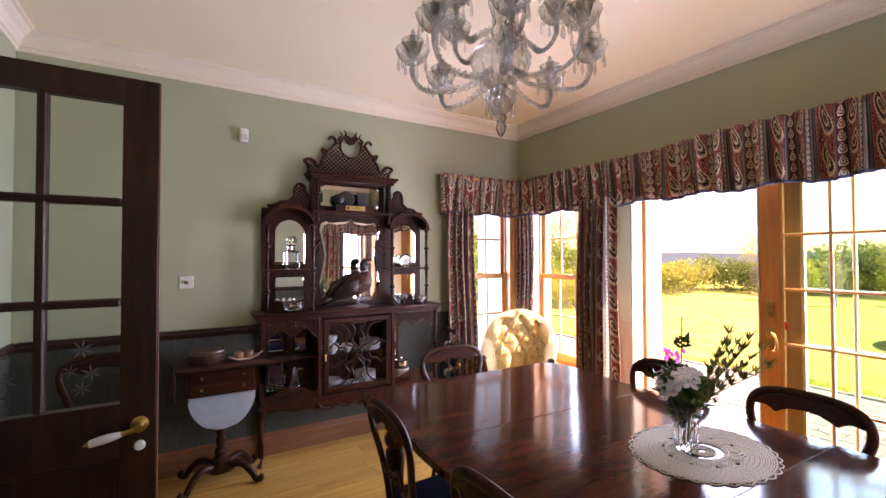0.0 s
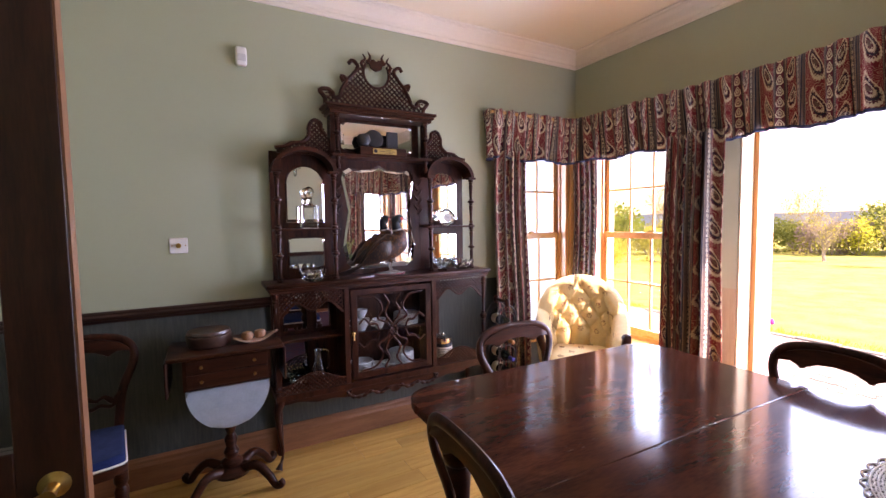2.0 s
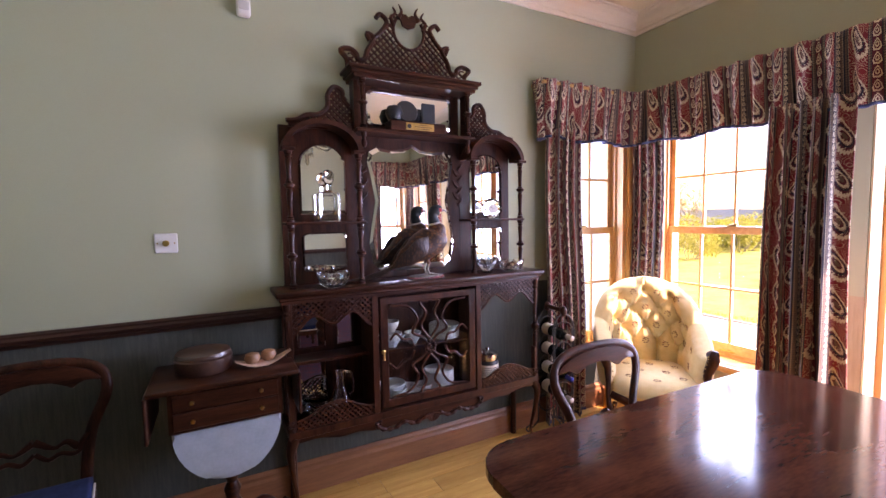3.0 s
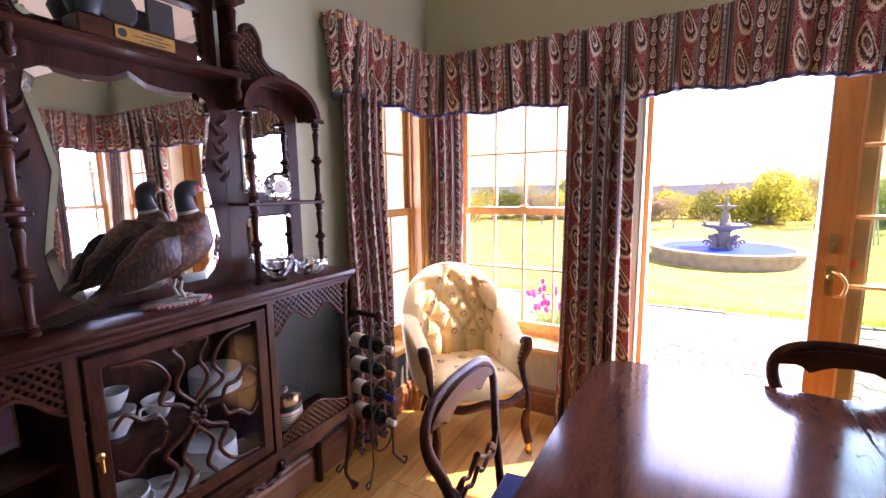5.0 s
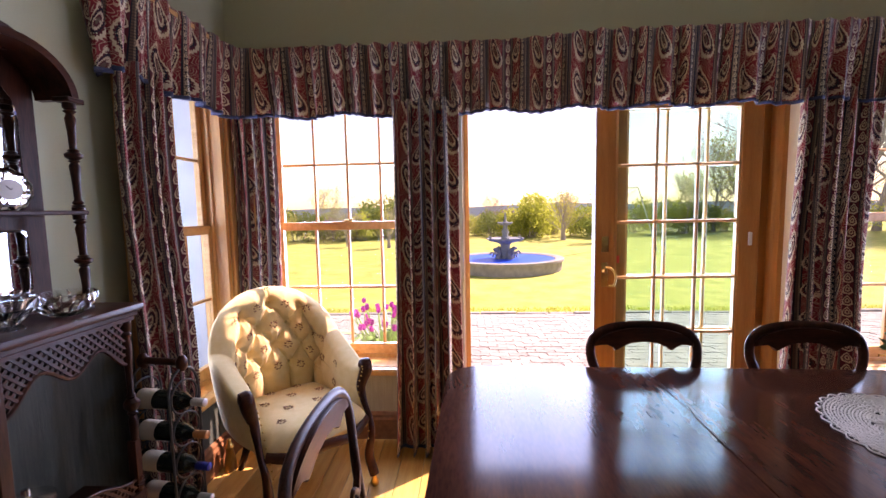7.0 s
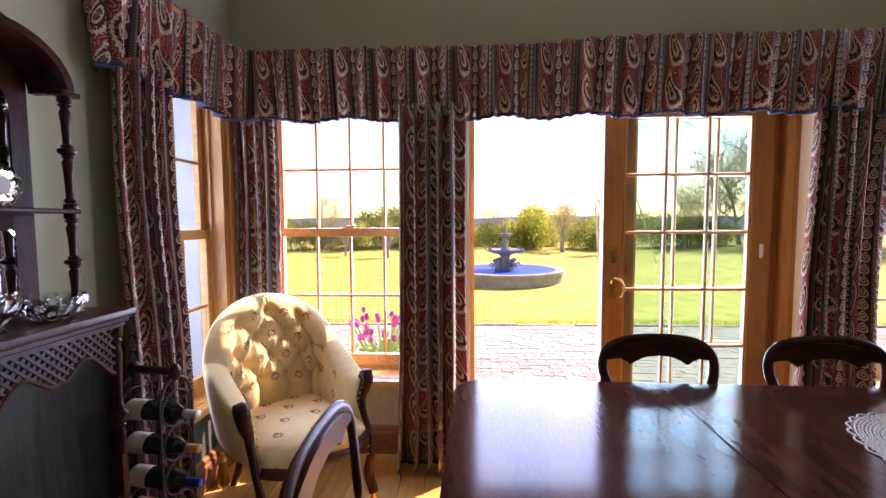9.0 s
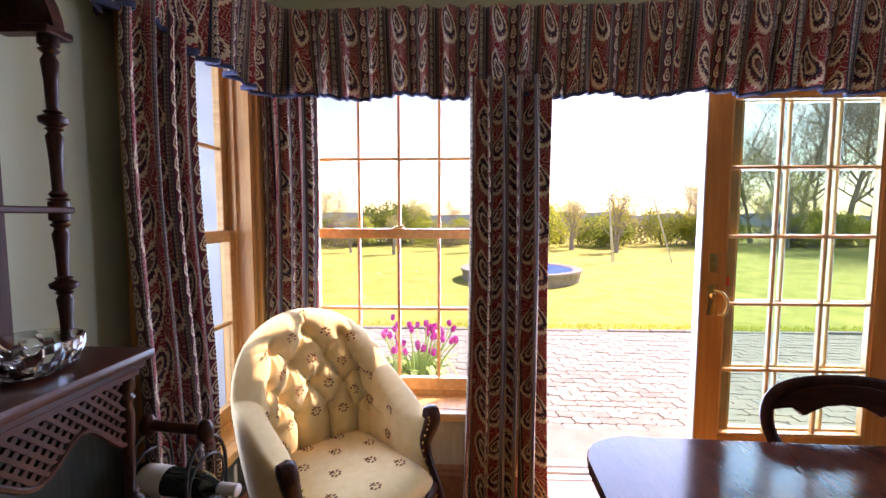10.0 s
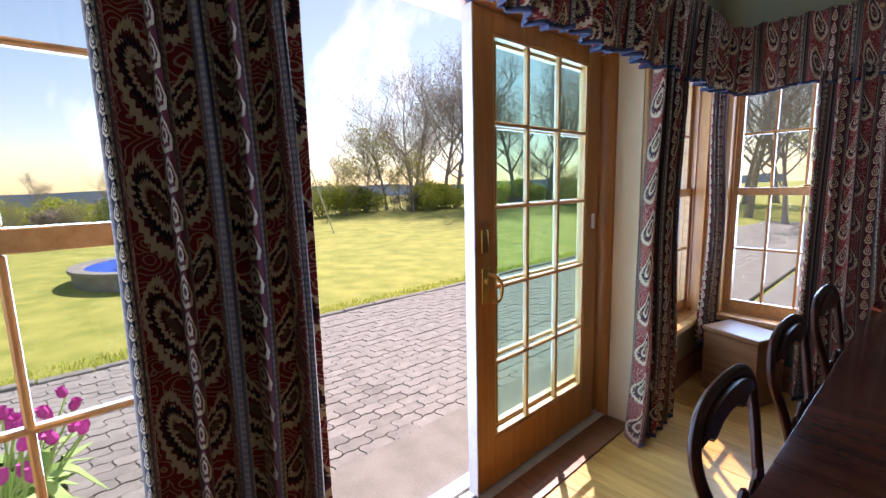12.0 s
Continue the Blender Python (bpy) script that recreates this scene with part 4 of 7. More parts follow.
# tulips in a tub under the window
def tulip_tub(m):
    e = thing("tulip_tub", "tub of magenta tulips with broad green leaves", "potted flowers", m=m)
    M_TUB = mk("terracotta_tub", (0.16, 0.13, 0.10), (0.24, 0.19, 0.14), scale=10, rough=0.9, bump=0.3)
    M_MAG = mk("magenta_petal", (0.48, 0.03, 0.30), (0.62, 0.07, 0.42), scale=20, rough=0.5, bump=0, vary=0.2)
    M_TLEAF = mk("tulip_leaf", (0.28, 0.46, 0.12), (0.38, 0.56, 0.20), scale=10, rough=0.5, bump=0.1, vary=0.2)
    part("tub", L([(0.15, 0), (0.17, 0.02), (0.21, 0.26), (0.225, 0.27), (0.225, 0.30), (0.19, 0.30), (0.18, 0.26), (0, 0.26)], 28), M_TUB, e)
    r = random.Random(3)
    for k in range(46):
        a, q = r.uniform(0, 6.28), 0.17 * math.sqrt(r.random())
        x, y = q * math.cos(a), q * math.sin(a)
        tx, ty, h = x * 2.0 + r.uniform(-.04, .04), y * 2.0 + r.uniform(-.04, .04), r.uniform(0.50, 0.68)
        st = part("stem", T(spline([(x, y, 0.25), (x * 1.3, y * 1.3, 0.42), (tx, ty, h)], 6), 0.005, 5), M_TLEAF, e)
        part("flower", L([(0.004, 0.0), (0.022, 0.012), (0.028, 0.035), (0.022, 0.06), (0.026, 0.07), (0.012, 0.055), (0, 0.03)], 6, pose(tx, ty, h, r.uniform(-20, 20), r.uniform(-20, 20), r.uniform(0, 60)) @ Matrix.Scale(0.78, 4)), M_MAG, st)
    for k in range(46):
        a, q = r.uniform(0, 6.28), 0.16 * math.sqrt(r.random())
        x, y = q * math.cos(a), q * math.sin(a)
        l, ro = r.uniform(0.10, 0.30), r.uniform(0.08, 0.30)
        cv = spline([(x, y, 0.25), (x + ro * 0.35 * math.cos(a), y + ro * 0.35 * math.sin(a), 0.25 + l * 0.7), (x + ro * math.cos(a), y + ro * math.sin(a), 0.25 + l * r.uniform(-0.2, 1.0))], 7)
        part("leaf", tube(bmesh.new(), cv, lambda t: 0.004 + 0.034 * math.sin(math.pi * min(1, t * 0.95 + 0.05)) ** 0.8, 6, flat=0.12, up=(math.cos(a), math.sin(a), 0.6)), M_TLEAF, e)
    return e


tulip_tub(pose(5.35, 5.40, GZ - 0.028))


# ---- curtains and valance ----
def cloth_sheet(bm, cols, rows, at, uvat):
    """A sheet of (cols+1) x (rows+1) points; at(i, j) places, uvat(i, j) cloth metres."""
    uvl = bm.loops.layers.uv.verify()
    vs = [[bm.verts.new(at(i / cols, j / rows)) for i in range(cols + 1)] for j in range(rows + 1)]
    for j in range(rows):
        for i in range(cols):
            f = bm.faces.new((vs[j][i], vs[j][i + 1], vs[j + 1][i + 1], vs[j + 1][i]))
            for lp, (a, b) in zip(f.loops, ((i, j), (i + 1, j), (i + 1, j + 1), (i, j + 1))):
                lp[uvl].uv = uvat(a / cols, b / rows)
    return bm


def solid(ob, t):
    md = ob.modifiers.new("thickness", 'SOLIDIFY')
    md.thickness, md.offset = t, 0.0


def curtain(a, b, z0, z1, folds, depth, side, label, seed, flare=(0.0, 0.0), pinch=1.0, shift=0.0):
    """Hanging cloth from a to b (x, y); folds stand out towards side."""
    a, b = Vector((*a, 0)), Vector((*b, 0))
    d = b - a
    out = Vector((*side, 0))
    rnd = random.Random(seed)
    ph = [rnd.uniform(0, 6.28) for _ in range(4)]
    full = d.length * 2.4
    e = thing("curtain", label, "curtain", group="paisley curtains", m=pose(a.x, a.y, z0))

    def at(u, v):
        top = v ** 6
        w = u + 0.03 * math.sin(9 * u + ph[0]) * (1 - v * 0.5)
        amp = depth * 1.35 * (0.55 + 0.45 * (1 - v) + 0.15 * math.sin(5 * u + ph[1]))
        k = 2 * math.pi * folds * (w + 0.012 * math.sin(4 * v + ph[2]))
        off = amp * (math.sin(k) * 0.7 + 0.3 * math.sin(2 * k + ph[3]) * (1 - v)) + 0.012 * math.sin(7 * v + ph[1])
        along = u + (u - 0.5) * ((pinch - 1) * top) + 0.045 / max(d.length, 0.1) * math.cos(k) * 0.55
        along += ((1 - v) ** 2) * (flare[1] * u - flare[0] * (1 - u)) / d.length
        p = d * along + out * (off + depth * 0.6 + shift * (1 - v))
        return Vector((p.x, p.y, (z1 - z0) * v + (0.012 * math.sin(k + 1) if v == 0 else 0)))
    bm = cloth_sheet(bmesh.new(), int(folds * 16), 26, at, lambda u, v: (u * full + seed * 0.37, v * (z1 - z0)))
    ob = part("cloth", bm, M_CLOTH, e)
    solid(ob, 0.004)
    bm = cloth_sheet(bmesh.new(), int(folds * 16), 1, lambda u, v: at(u, 0) + Vector((0, 0, 0.018 * v - 0.004)) + out * 0.003, lambda u, v: (u, v))
    solid(part("hem", bm, M_HEM, e, "dark braided hem"), 0.004)
    return e


curtain((3.06, 5.93), (3.34, 5.93), 0.03, 1.96, 4.0, 0.045, (0, -1), "red and cream paisley curtain drawn back on the return wall", 1, flare=(0.0, 0.08))
curtain((3.965, 5.97), (3.965, 5.71), 0.03, 1.96, 4.5, 0.022, (-1, 0), "red and cream paisley curtain in the corner behind the armchair", 2)
curtain((3.87, 5.02), (3.87, 4.695), 0.02, 1.96, 5.0, 0.066, (-1, 0), "long red and cream paisley curtain between window and sliding door", 3, flare=(0.015, 0.02))
curtain((3.93, 2.91), (3.93, 2.50), 0.02, 1.96, 5, 0.055, (-1, 0), "red and cream paisley curtain pulled aside beyond the sliding door", 4, flare=(0.07, 0.0))
curtain((3.93, 1.98), (3.93, 1.74), 0.30, 1.96, 3.5, 0.03, (-1, 0), "paisley curtain hanging in the far corner over the chest", 5)
curtain((3.46, 1.78), (3.02, 1.78), 0.02, 1.96, 5, 0.05, (0, 1), "paisley curtain drawn back at the far return window", 6, flare=(0.0, 0.12))


def valance():
    e = thing("valance", "gathered paisley pelmet with blue-braided scalloped edge above windows", "valance", m=pose(3.9, 4.0, 1.9))
    pts = [(3.0, 5.99), (3.0, 5.90), (3.04, 5.865), (3.80, 5.865), (3.865, 5.80), (3.87, 4.30), (3.84, 4.0), (3.84, 2.9), (3.86, 1.90), (3.80, 1.825), (3.04, 1.825), (3.0, 1.79), (3.0, 1.70)]
    path = [Vector((*p, 0)) for p in pts]
    seg = [(q - p).length for p, q in zip(path, path[1:])]
    total = sum(seg)

    def along(s):
        for k, l in enumerate(seg):
            if s <= l or k == len(seg) - 1:
                d = (path[k + 1] - path[k]).normalized()
                return path[k] + d * min(s, l), Vector((-d.y, d.x, 0))
            s -= l
    org = Vector((3.9, 4.0, 1.9))
    rnd = random.Random(8)
    ph = [rnd.uniform(0, 6.28) for _ in range(6)]

    def at(u, v, lift=0.0):
        s = u * total
        p, n = along(s)
        n = -n
        k = s * 2 * math.pi / 0.115 + 1.3 * math.sin(s * 3.1 + ph[0])
        low = 1 - v
        amp = 0.007 + 0.027 * low ** 1.3
        off = amp * (math.sin(k) + 0.45 * math.sin(2.3 * k + ph[1])) + 0.045 * low + 0.008 * math.sin(s * 2.2 + ph[2])
        if v > 0.9:
            off += 0.006
        zb = 1.905 + 0.012 * math.sin(s * 2 * math.pi / 0.42 + ph[3]) + 0.006 * math.sin(k)
        zt = 2.275 + 0.012 * max(-1, min(1, (4.15 - p.y) * 4)) + 0.005 * math.sin(k * 1.1)
        q = p - n * off
        return Vector((q.x, q.y, zb + (zt - zb) * v + lift)) - org
    bm = cloth_sheet(bmesh.new(), 760, 9, at, lambda u, v: (u * total * 1.4 + 0.4, v * 0.375))
    solid(part("gathered_cloth", bm, M_CLOTH, e), 0.004)
    bm = cloth_sheet(bmesh.new(), 760, 1, lambda u, v: at(u, 0, 0.016 * v - 0.008), lambda u, v: (u, v))
    solid(part("braid", bm, M_HEM, e, "navy blue braid along the hem"), 0.007)
    bm = bmesh.new()
    box(bm, 0.0, -2.1, 0.33, 0.095, 1.9, 0.35)
    box(bm, -0.88, 1.88, 0.33, 0.0, 2.0, 0.35)
    box(bm, -0.88, -2.28, 0.33, 0.0, -2.19, 0.35)
    part("pelmet_board", bm, M_PINEH, e)
    return e


valance()

# ---- dining table ----
M_RUG = mk("red_rug", (0.16, 0.02, 0.02), (0.05, 0.03, 0.05), scale=14, rough=0.95, bump=0.5, fine=60)
rug = thing("rug", "dark red patterned rug with pale fringe under the table", "rug", m=pose(2.5, 3.4, 0.0))
part("pile", B(-0.72, -1.6, 0.001, 0.62, 1.52, 0.012, bevel=0.004), M_RUG, rug)
bm = bmesh.new()
for i in range(120):
    x = -0.715 + i * 0.0112
    box(bm, x, 1.52, 0.001, x + 0.006, 1.57 + 0.01 * math.sin(i * 7.3), 0.005)
part("fringe", bm, M_LINING, rug, "cream fringe")


def rounded(x0, y0, x1, y1, r, n=7):
    p = []
    for cx, cy, a in ((x1 - r, y1 - r, 0), (x0 + r, y1 - r, 90), (x0 + r, y0 + r, 180), (x1 - r, y0 + r, 270)):
        p += [(cx + r * math.cos(radians(a + 90 * i / n)), cy + r * math.sin(radians(a + 90 * i / n))) for i in range(n + 1)]
    return p




def slab(bm, pts, z0, z1, bevel=0.0):
    """Horizontal slab from an outline in x, y."""
    lo = [bm.verts.new((x, y, z0)) for x, y in pts]
    hi = [bm.verts.new((x, y, z1)) for x, y in pts]
    a = bm.faces.new(lo[::-1])
    b = bm.faces.new(hi)
    n = len(pts)
    for i in range(n):
        bm.faces.new((lo[i], lo[(i + 1) % n], hi[(i + 1) % n], hi[i]))
    if bevel:
        bmesh.ops.bevel(bm, geom=list(set(a.edges) | set(b.edges)), offset=bevel, segments=3, affect='EDGES', profile=0.6)
    return bm


tb = thing("dining_table", "long polished dark mahogany extending table with rounded corners", "table", m=pose(2.44, 3.4, 0, 0, 0, -1.7))
TX, TY0, TY1 = 0.71, -1.36, 1.34
seams = [TY0, -0.78, -0.21, 0.585, TY1]
for k, (p, q) in enumerate(zip(seams, seams[1:])):
    if k == 0:
        pts = [(-TX, q - 0.0008)] + [(x, y) for x, y in rounded(-TX, TY0, TX, TY1, 0.13)[16:32]] + [(TX, q - 0.0008)]
    elif k == 3:
        pts = [(TX, p + 0.0008)] + [(x, y) for x, y in rounded(-TX, TY0, TX, TY1, 0.13)[0:16]] + [(-TX, p + 0.0008)]
    else:
        pts = [(-TX, p + 0.0008), (TX, p + 0.0008), (TX, q - 0.0008), (-TX, q - 0.0008)]
    part("tabletop_leaf", slab(bmesh.new(), pts, 0.722, 0.755, 0.0012 if k in (1, 2) else 0.005), M_TABLE, tb, smooth=False)
bm = bmesh.new()
for a in ((-0.60, -1.2, -0.575, 1.2), (0.575, -1.2, 0.60, 1.2), (-0.575, -1.22, 0.575, -1.195), (-0.575, 1.195, 0.575, 1.22)):
    box(bm, a[0], a[1], 0.62, a[2], a[3], 0.722)
part("apron", bm, M_MAHOG, tb, smooth=False)
LEGP = [(0.022, 0.04), (0.03, 0.06), (0.026, 0.09), (0.034, 0.11), (0.03, 0.13), (0.045, 0.36), (0.052, 0.48), (0.04, 0.50), (0.056, 0.52), (0.06, 0.55), (0.042, 0.58), (0.058, 0.60), (0.058, 0.722)]
for x in (-0.55, 0.55):
    for y in (-1.17, 0.0, 1.17):
        lg = part("leg", L(LEGP, 20, pose(x, y, 0)), M_MAHOG, tb)
        part("castor", L([(0.012, 0.0), (0.022, 0.006), (0.022, 0.03), (0.016, 0.04)], 14, pose(x, y, 0)), M_BRASS, lg, "brass castor")


# ---- balloon-back chairs ----
M_BLUE = mk("blue_velvet", (0.008, 0.018, 0.065), (0.014, 0.032, 0.10), scale=20, rough=0.95, bump=0.2, sheen=0.04, spec=0.15)


def balloon_chair(label, m, cat="chair"):
    e = thing("dining_chair", label, cat, group="balloon-back dining chairs", m=m)
    # seat, local -y is the front
    pts = [(-0.19, 0.19), (-0.235, -0.16)] + [(0.235 * math.sin(radians(a)), -0.16 - 0.05 * math.cos(radians(a))) for a in range(-75, 76, 15)] + [(0.235, -0.16), (0.19, 0.19)]
    bm = slab(bmesh.new(), pts, 0.40, 0.44)
    part("seat_frame", bm, M_MAHOG, e)
    bm = slab(bmesh.new(), [(x * 0.96, y * 0.96) for x, y in pts], 0.44, 0.485, 0.016)
    st = part("seat", bm, M_BLUE, e, "dark blue velvet seat")
    bm = bmesh.new()
    lp = [(x * 0.975, y * 0.975, 0.447) for x, y in pts]
    tube(bm, lp, 0.005, 6)
    part("braid", bm, M_LINING, st, "silver gimp braid")
    # back: one hoop from seat to seat, waisted
    half = [(0.155, 0.19, 0.42), (0.165, 0.205, 0.55), (0.185, 0.225, 0.66), (0.235, 0.25, 0.78), (0.225, 0.262, 0.86), (0.15, 0.27, 0.905), (0.0, 0.273, 0.918)]
    hoop = half + [(-x, y, z) for x, y, z in half[-2::-1]]
    part("backrest", tube(bmesh.new(), spline(hoop, 60), lambda t: 0.019 + 0.003 * abs(math.cos(math.pi * t)), 12, flat=0.62, up=(0, 1, 0)), M_MAHOGV, e)
    # broad crest with a carved, scalloped lower edge
    top = [(0.232 * math.sin(radians(q)), 0.80 + 0.112 * math.cos(radians(q)) ** 0.8) for q in range(-78, 79, 6)]
    low = [(0.20, 0.835), (0.165, 0.846), (0.14, 0.835), (0.128, 0.815), (0.112, 0.818), (0.10, 0.835), (0.06, 0.852), (0.0, 0.858)]
    low = low + [(-x, z) for x, z in low[-2::-1]]
    bm = prism(bmesh.new(), top + low, 0.024, pose(0, 0.248, 0), bevel=0.005)
    part("crest", bm, M_MAHOG, e)
    # waist splat with scrolls
    bm = bmesh.new()
    for s in (1, -1):
        cv = [(s * 0.178, 0.218, 0.645), (s * 0.14, 0.214, 0.60), (s * 0.10, 0.212, 0.625), (s * 0.06, 0.212, 0.61), (s * 0.0, 0.212, 0.645)]
        tube(bm, spline(cv, 24), lambda t: 0.012 + 0.004 * math.sin(t * 7), 8, flat=0.8, up=(0, 1, 0))
        cv = [(s * 0.17, 0.214, 0.615), (s * 0.13, 0.21, 0.575), (s * 0.08, 0.21, 0.585), (s * 0.04, 0.21, 0.57), (0, 0.21, 0.60)]
        tube(bm, spline(cv, 20), 0.009, 8, flat=0.8, up=(0, 1, 0))
    part("splat", bm, M_MAHOG, e)
    for x in (-0.205, 0.205):
        part("leg", L([(0.014, 0), (0.02, 0.02), (0.016, 0.05), (0.02, 0.07), (0.026, 0.28), (0.03, 0.33), (0.022, 0.35), (0.03, 0.37), (0.03, 0.41)], 14, pose(x, -0.165, 0)), M_MAHOG, e)
    for s in (-1, 1):
        part("leg", tube(bmesh.new(), spline([(s * 0.155, 0.18, 0.42), (s * 0.158, 0.20, 0.22), (s * 0.165, 0.25, 0.0)], 10), lambda t: 0.021 - 0.006 * t, 8), M_MAHOG, e)
    return e


CH = "dark mahogany balloon-back chair with blue velvet seat"
LOW = Matrix.Diagonal((0.89, 1, 0.97, 1))
ch = balloon_chair(CH + " tucked under the table", pose(3.01, 3.93, 0, 0, 0, -91) @ LOW)
for m in (pose(2.995, 3.31, 0, 0, 0, -92), pose(2.975, 2.67, 0, 0, 0, -93), pose(1.925, 4.09, 0, 0, 0, 87), pose(1.925, 3.40, 0, 0, 0, 90), pose(1.925, 2.75, 0, 0, 0, 92)):
    copy_thing(ch, m)
c = copy_thing(ch, pose(2.55, 4.76, 0) @ Matrix.Diagonal((1.1, 1, 0.97, 1)))
c["label"] = CH + " at the table end"
c = copy_thing(ch, pose(0.575, 5.56, 0, 0, 0, 2))
c["label"] = CH + " standing against the wall"


# ---- tufted armchair ----
M_CREAM = mk("cream_damask", (0.72, 0.52, 0.22), (0.79, 0.60, 0.29), scale=30, rough=0.8, bump=0.25, fine=300, sheen=0.2)
M_SPRIG = mk("rust_sprig", (0.30, 0.10, 0.05), (0.22, 0.11, 0.05), scale=30, rough=0.9, bump=0)


def armchair(m):
    e = thing("armchair", "cream buttoned armchair with carved dark wood frame in the corner", "armchair", m=m)
    # back and arms: one curved, padded wall. s runs round from one arm to the other
    def shell(s, v):
        a = s * radians(112)
        rx, ry = 0.285, 0.165
        top = 0.585 + 0.385 * (0.5 + 0.5 * math.cos(min(1, abs(s) * 1.05) * math.pi)) ** 0.58
        z = 0.36 + (top - 0.36) * v
        lean = 0.13 * max(0, (z - 0.36)) * (0.35 + 0.65 * math.cos(a * 0.5))
        grow = 1 + 0.42 * (z - 0.36)
        x, y = rx * math.sin(a) * grow, ry * math.cos(a) * (1 + 0.15 * (z - 0.36)) + lean + 0.03
        if abs(s) > 0.72:
            y -= (abs(s) - 0.72) * 0.90
        return Vector((x, y, z)), Vector((math.sin(a), math.cos(a), 0))
    btn = [(q * 0.29, v) for v, qs in ((0.86, (-1, 0, 1)), (0.68, (-1.5, -0.5, 0.5, 1.5)), (0.50, (-2, -1, 0, 1, 2)), (0.32, (-1.5, -0.5, 0.5, 1.5))) for q in qs]

    def dimple(s, v):
        """Depth below the stuffed surface: buttons, and creases that run from button to button."""
        d = 0.0
        for bs, bv in btn:
            q = ((s - bs) / 0.052) ** 2 + ((v - bv) / 0.050) ** 2
            if q < 9:
                d = max(d, 0.066 * math.exp(-q ** 0.62))
        p, q = s / 0.29, (v - 0.86) / 0.18
        near = min(abs(p - q / 2 - round(p - q / 2)), abs(p + q / 2 - round(p + q / 2)))
        half = min(0.66, 0.29 * (1.35 - 0.45 * q))
        inside = max(0.0, min(1.0, (half - abs(s)) / 0.05)) * max(0.0, min(1.0, (0.93 - v) / 0.05)) * max(0.0, min(1.0, (v - 0.30) / 0.03))
        crease = 0.030 * max(0.0, 1 - near / 0.40) ** 2.8 * inside
        # flutes from the lowest buttons down to the seat, and pleats out over the roll
        if v < 0.35 and abs(s) < 0.60:
            n = abs(p - 0.5 - round(p - 0.5))
            crease = max(crease, 0.040 * max(0.0, 1 - n / 0.42) ** 2.4 * min(1.0, (0.36 - v) / 0.04))
        for bs, bv in btn:
            if bv > 0.8 or abs(bs) > 0.4:
                u, w = s - bs, v - bv
                a = (bs * 1.6, 0.30) if bv > 0.45 else (bs * 0.9, 0.10)
                l = math.hypot(*a)
                t, c = (u * a[0] + w * a[1]) / l, (w * a[0] - u * a[1]) / l
                if 0 < t < 0.26:
                    crease = max(crease, 0.026 * math.exp(-(c / 0.014) ** 2) * (1 - t / 0.26))
        return min(max(d, crease), 0.074)

    def pad(s, v):
        """Stuffing: fullest in the middle, rolled over at the top and at the arm ends."""
        t = 0.088 * (0.8 + 0.2 * math.sin(math.pi * v))
        if v > 0.86:
            t *= math.sqrt(max(0.0, 1 - ((v - 0.86) / 0.14) ** 2))
        if abs(s) > 0.86:
            t *= math.sqrt(max(0.0, 1 - ((abs(s) - 0.86) / 0.14) ** 2))
        return t
    bm = bmesh.new()
    cols, rows = 300, 96
    ins, outs = [], []
    for j in range(rows + 1):
        v = j / rows
        ri, ro = [], []
        for i in range(cols + 1):
            s = -1 + 2 * i / cols
            p, n = shell(s, v)
            t = pad(s, v)
            ri.append(bm.verts.new(p - n * (t - min(dimple(s, v), t * 0.8))))
            ro.append(bm.verts.new(p + n * (0.004 + 0.30 * t)))
        ins.append(ri)
        outs.append(ro)
    for g, fl in ((ins, False), (outs, True)):
        for j in range(rows):
            for i in range(cols):
                q = (g[j][i], g[j][i + 1], g[j + 1][i + 1], g[j + 1][i])
                bm.faces.new(q[::-1] if fl else q)
    for i in range(cols):
        bm.faces.new((ins[rows][i], ins[rows][i + 1], outs[rows][i + 1], outs[rows][i]))
        bm.faces.new((ins[0][i + 1], ins[0][i], outs[0][i], outs[0][i + 1]))
    for i in (0, cols):
        for j in range(rows):
            q = (ins[j][i], ins[j + 1][i], outs[j + 1][i], outs[j][i])
            bm.faces.new(q if i else q[::-1])
    back = part("backrest", bm, M_CREAM, e)
    for bs, bv in btn:
        p, n = shell(bs, bv)
        q = p - n * (pad(bs, bv) - min(dimple(bs, bv), pad(bs, bv) * 0.8) + 0.003)
        part("button", L([(0, 0.0), (0.012, 0.001), (0.013, 0.005), (0.008, 0.010), (0, 0.011)], 8, Matrix.Translation(q) @ (-n).to_track_quat('Z', 'Y').to_matrix().to_4x4()), M_CREAM, back)
    # sprung seat
    def seat(u, v):
        x = (u - 0.5) * 0.50 * (1 - 0.10 * v)
        y = -0.34 + v * 0.50
        z = 0.355 + 0.085 * (max(0, 1 - (2 * u - 1) ** 6) * max(0, 1 - (2 * v - 1) ** 6)) ** 0.6
        y -= 0.05 * math.cos((u - 0.5) * math.pi) * (1 - v)
        return Vector((x, y, z))
    bm = cloth_sheet(bmesh.new(), 30, 30, seat, lambda u, v: (u, v))
    sm = part("seat", bm, M_CREAM, e)
    solid(sm, 0.01)
    # woven sprigs scattered over seat and back
    sprigs = [(seat(u, v), Vector((0, 0, 1))) for u, v in ((0.2, 0.2), (0.5, 0.15), (0.8, 0.22), (0.35, 0.42), (0.65, 0.40), (0.2, 0.62), (0.5, 0.66), (0.8, 0.60), (0.35, 0.85), (0.66, 0.85))]
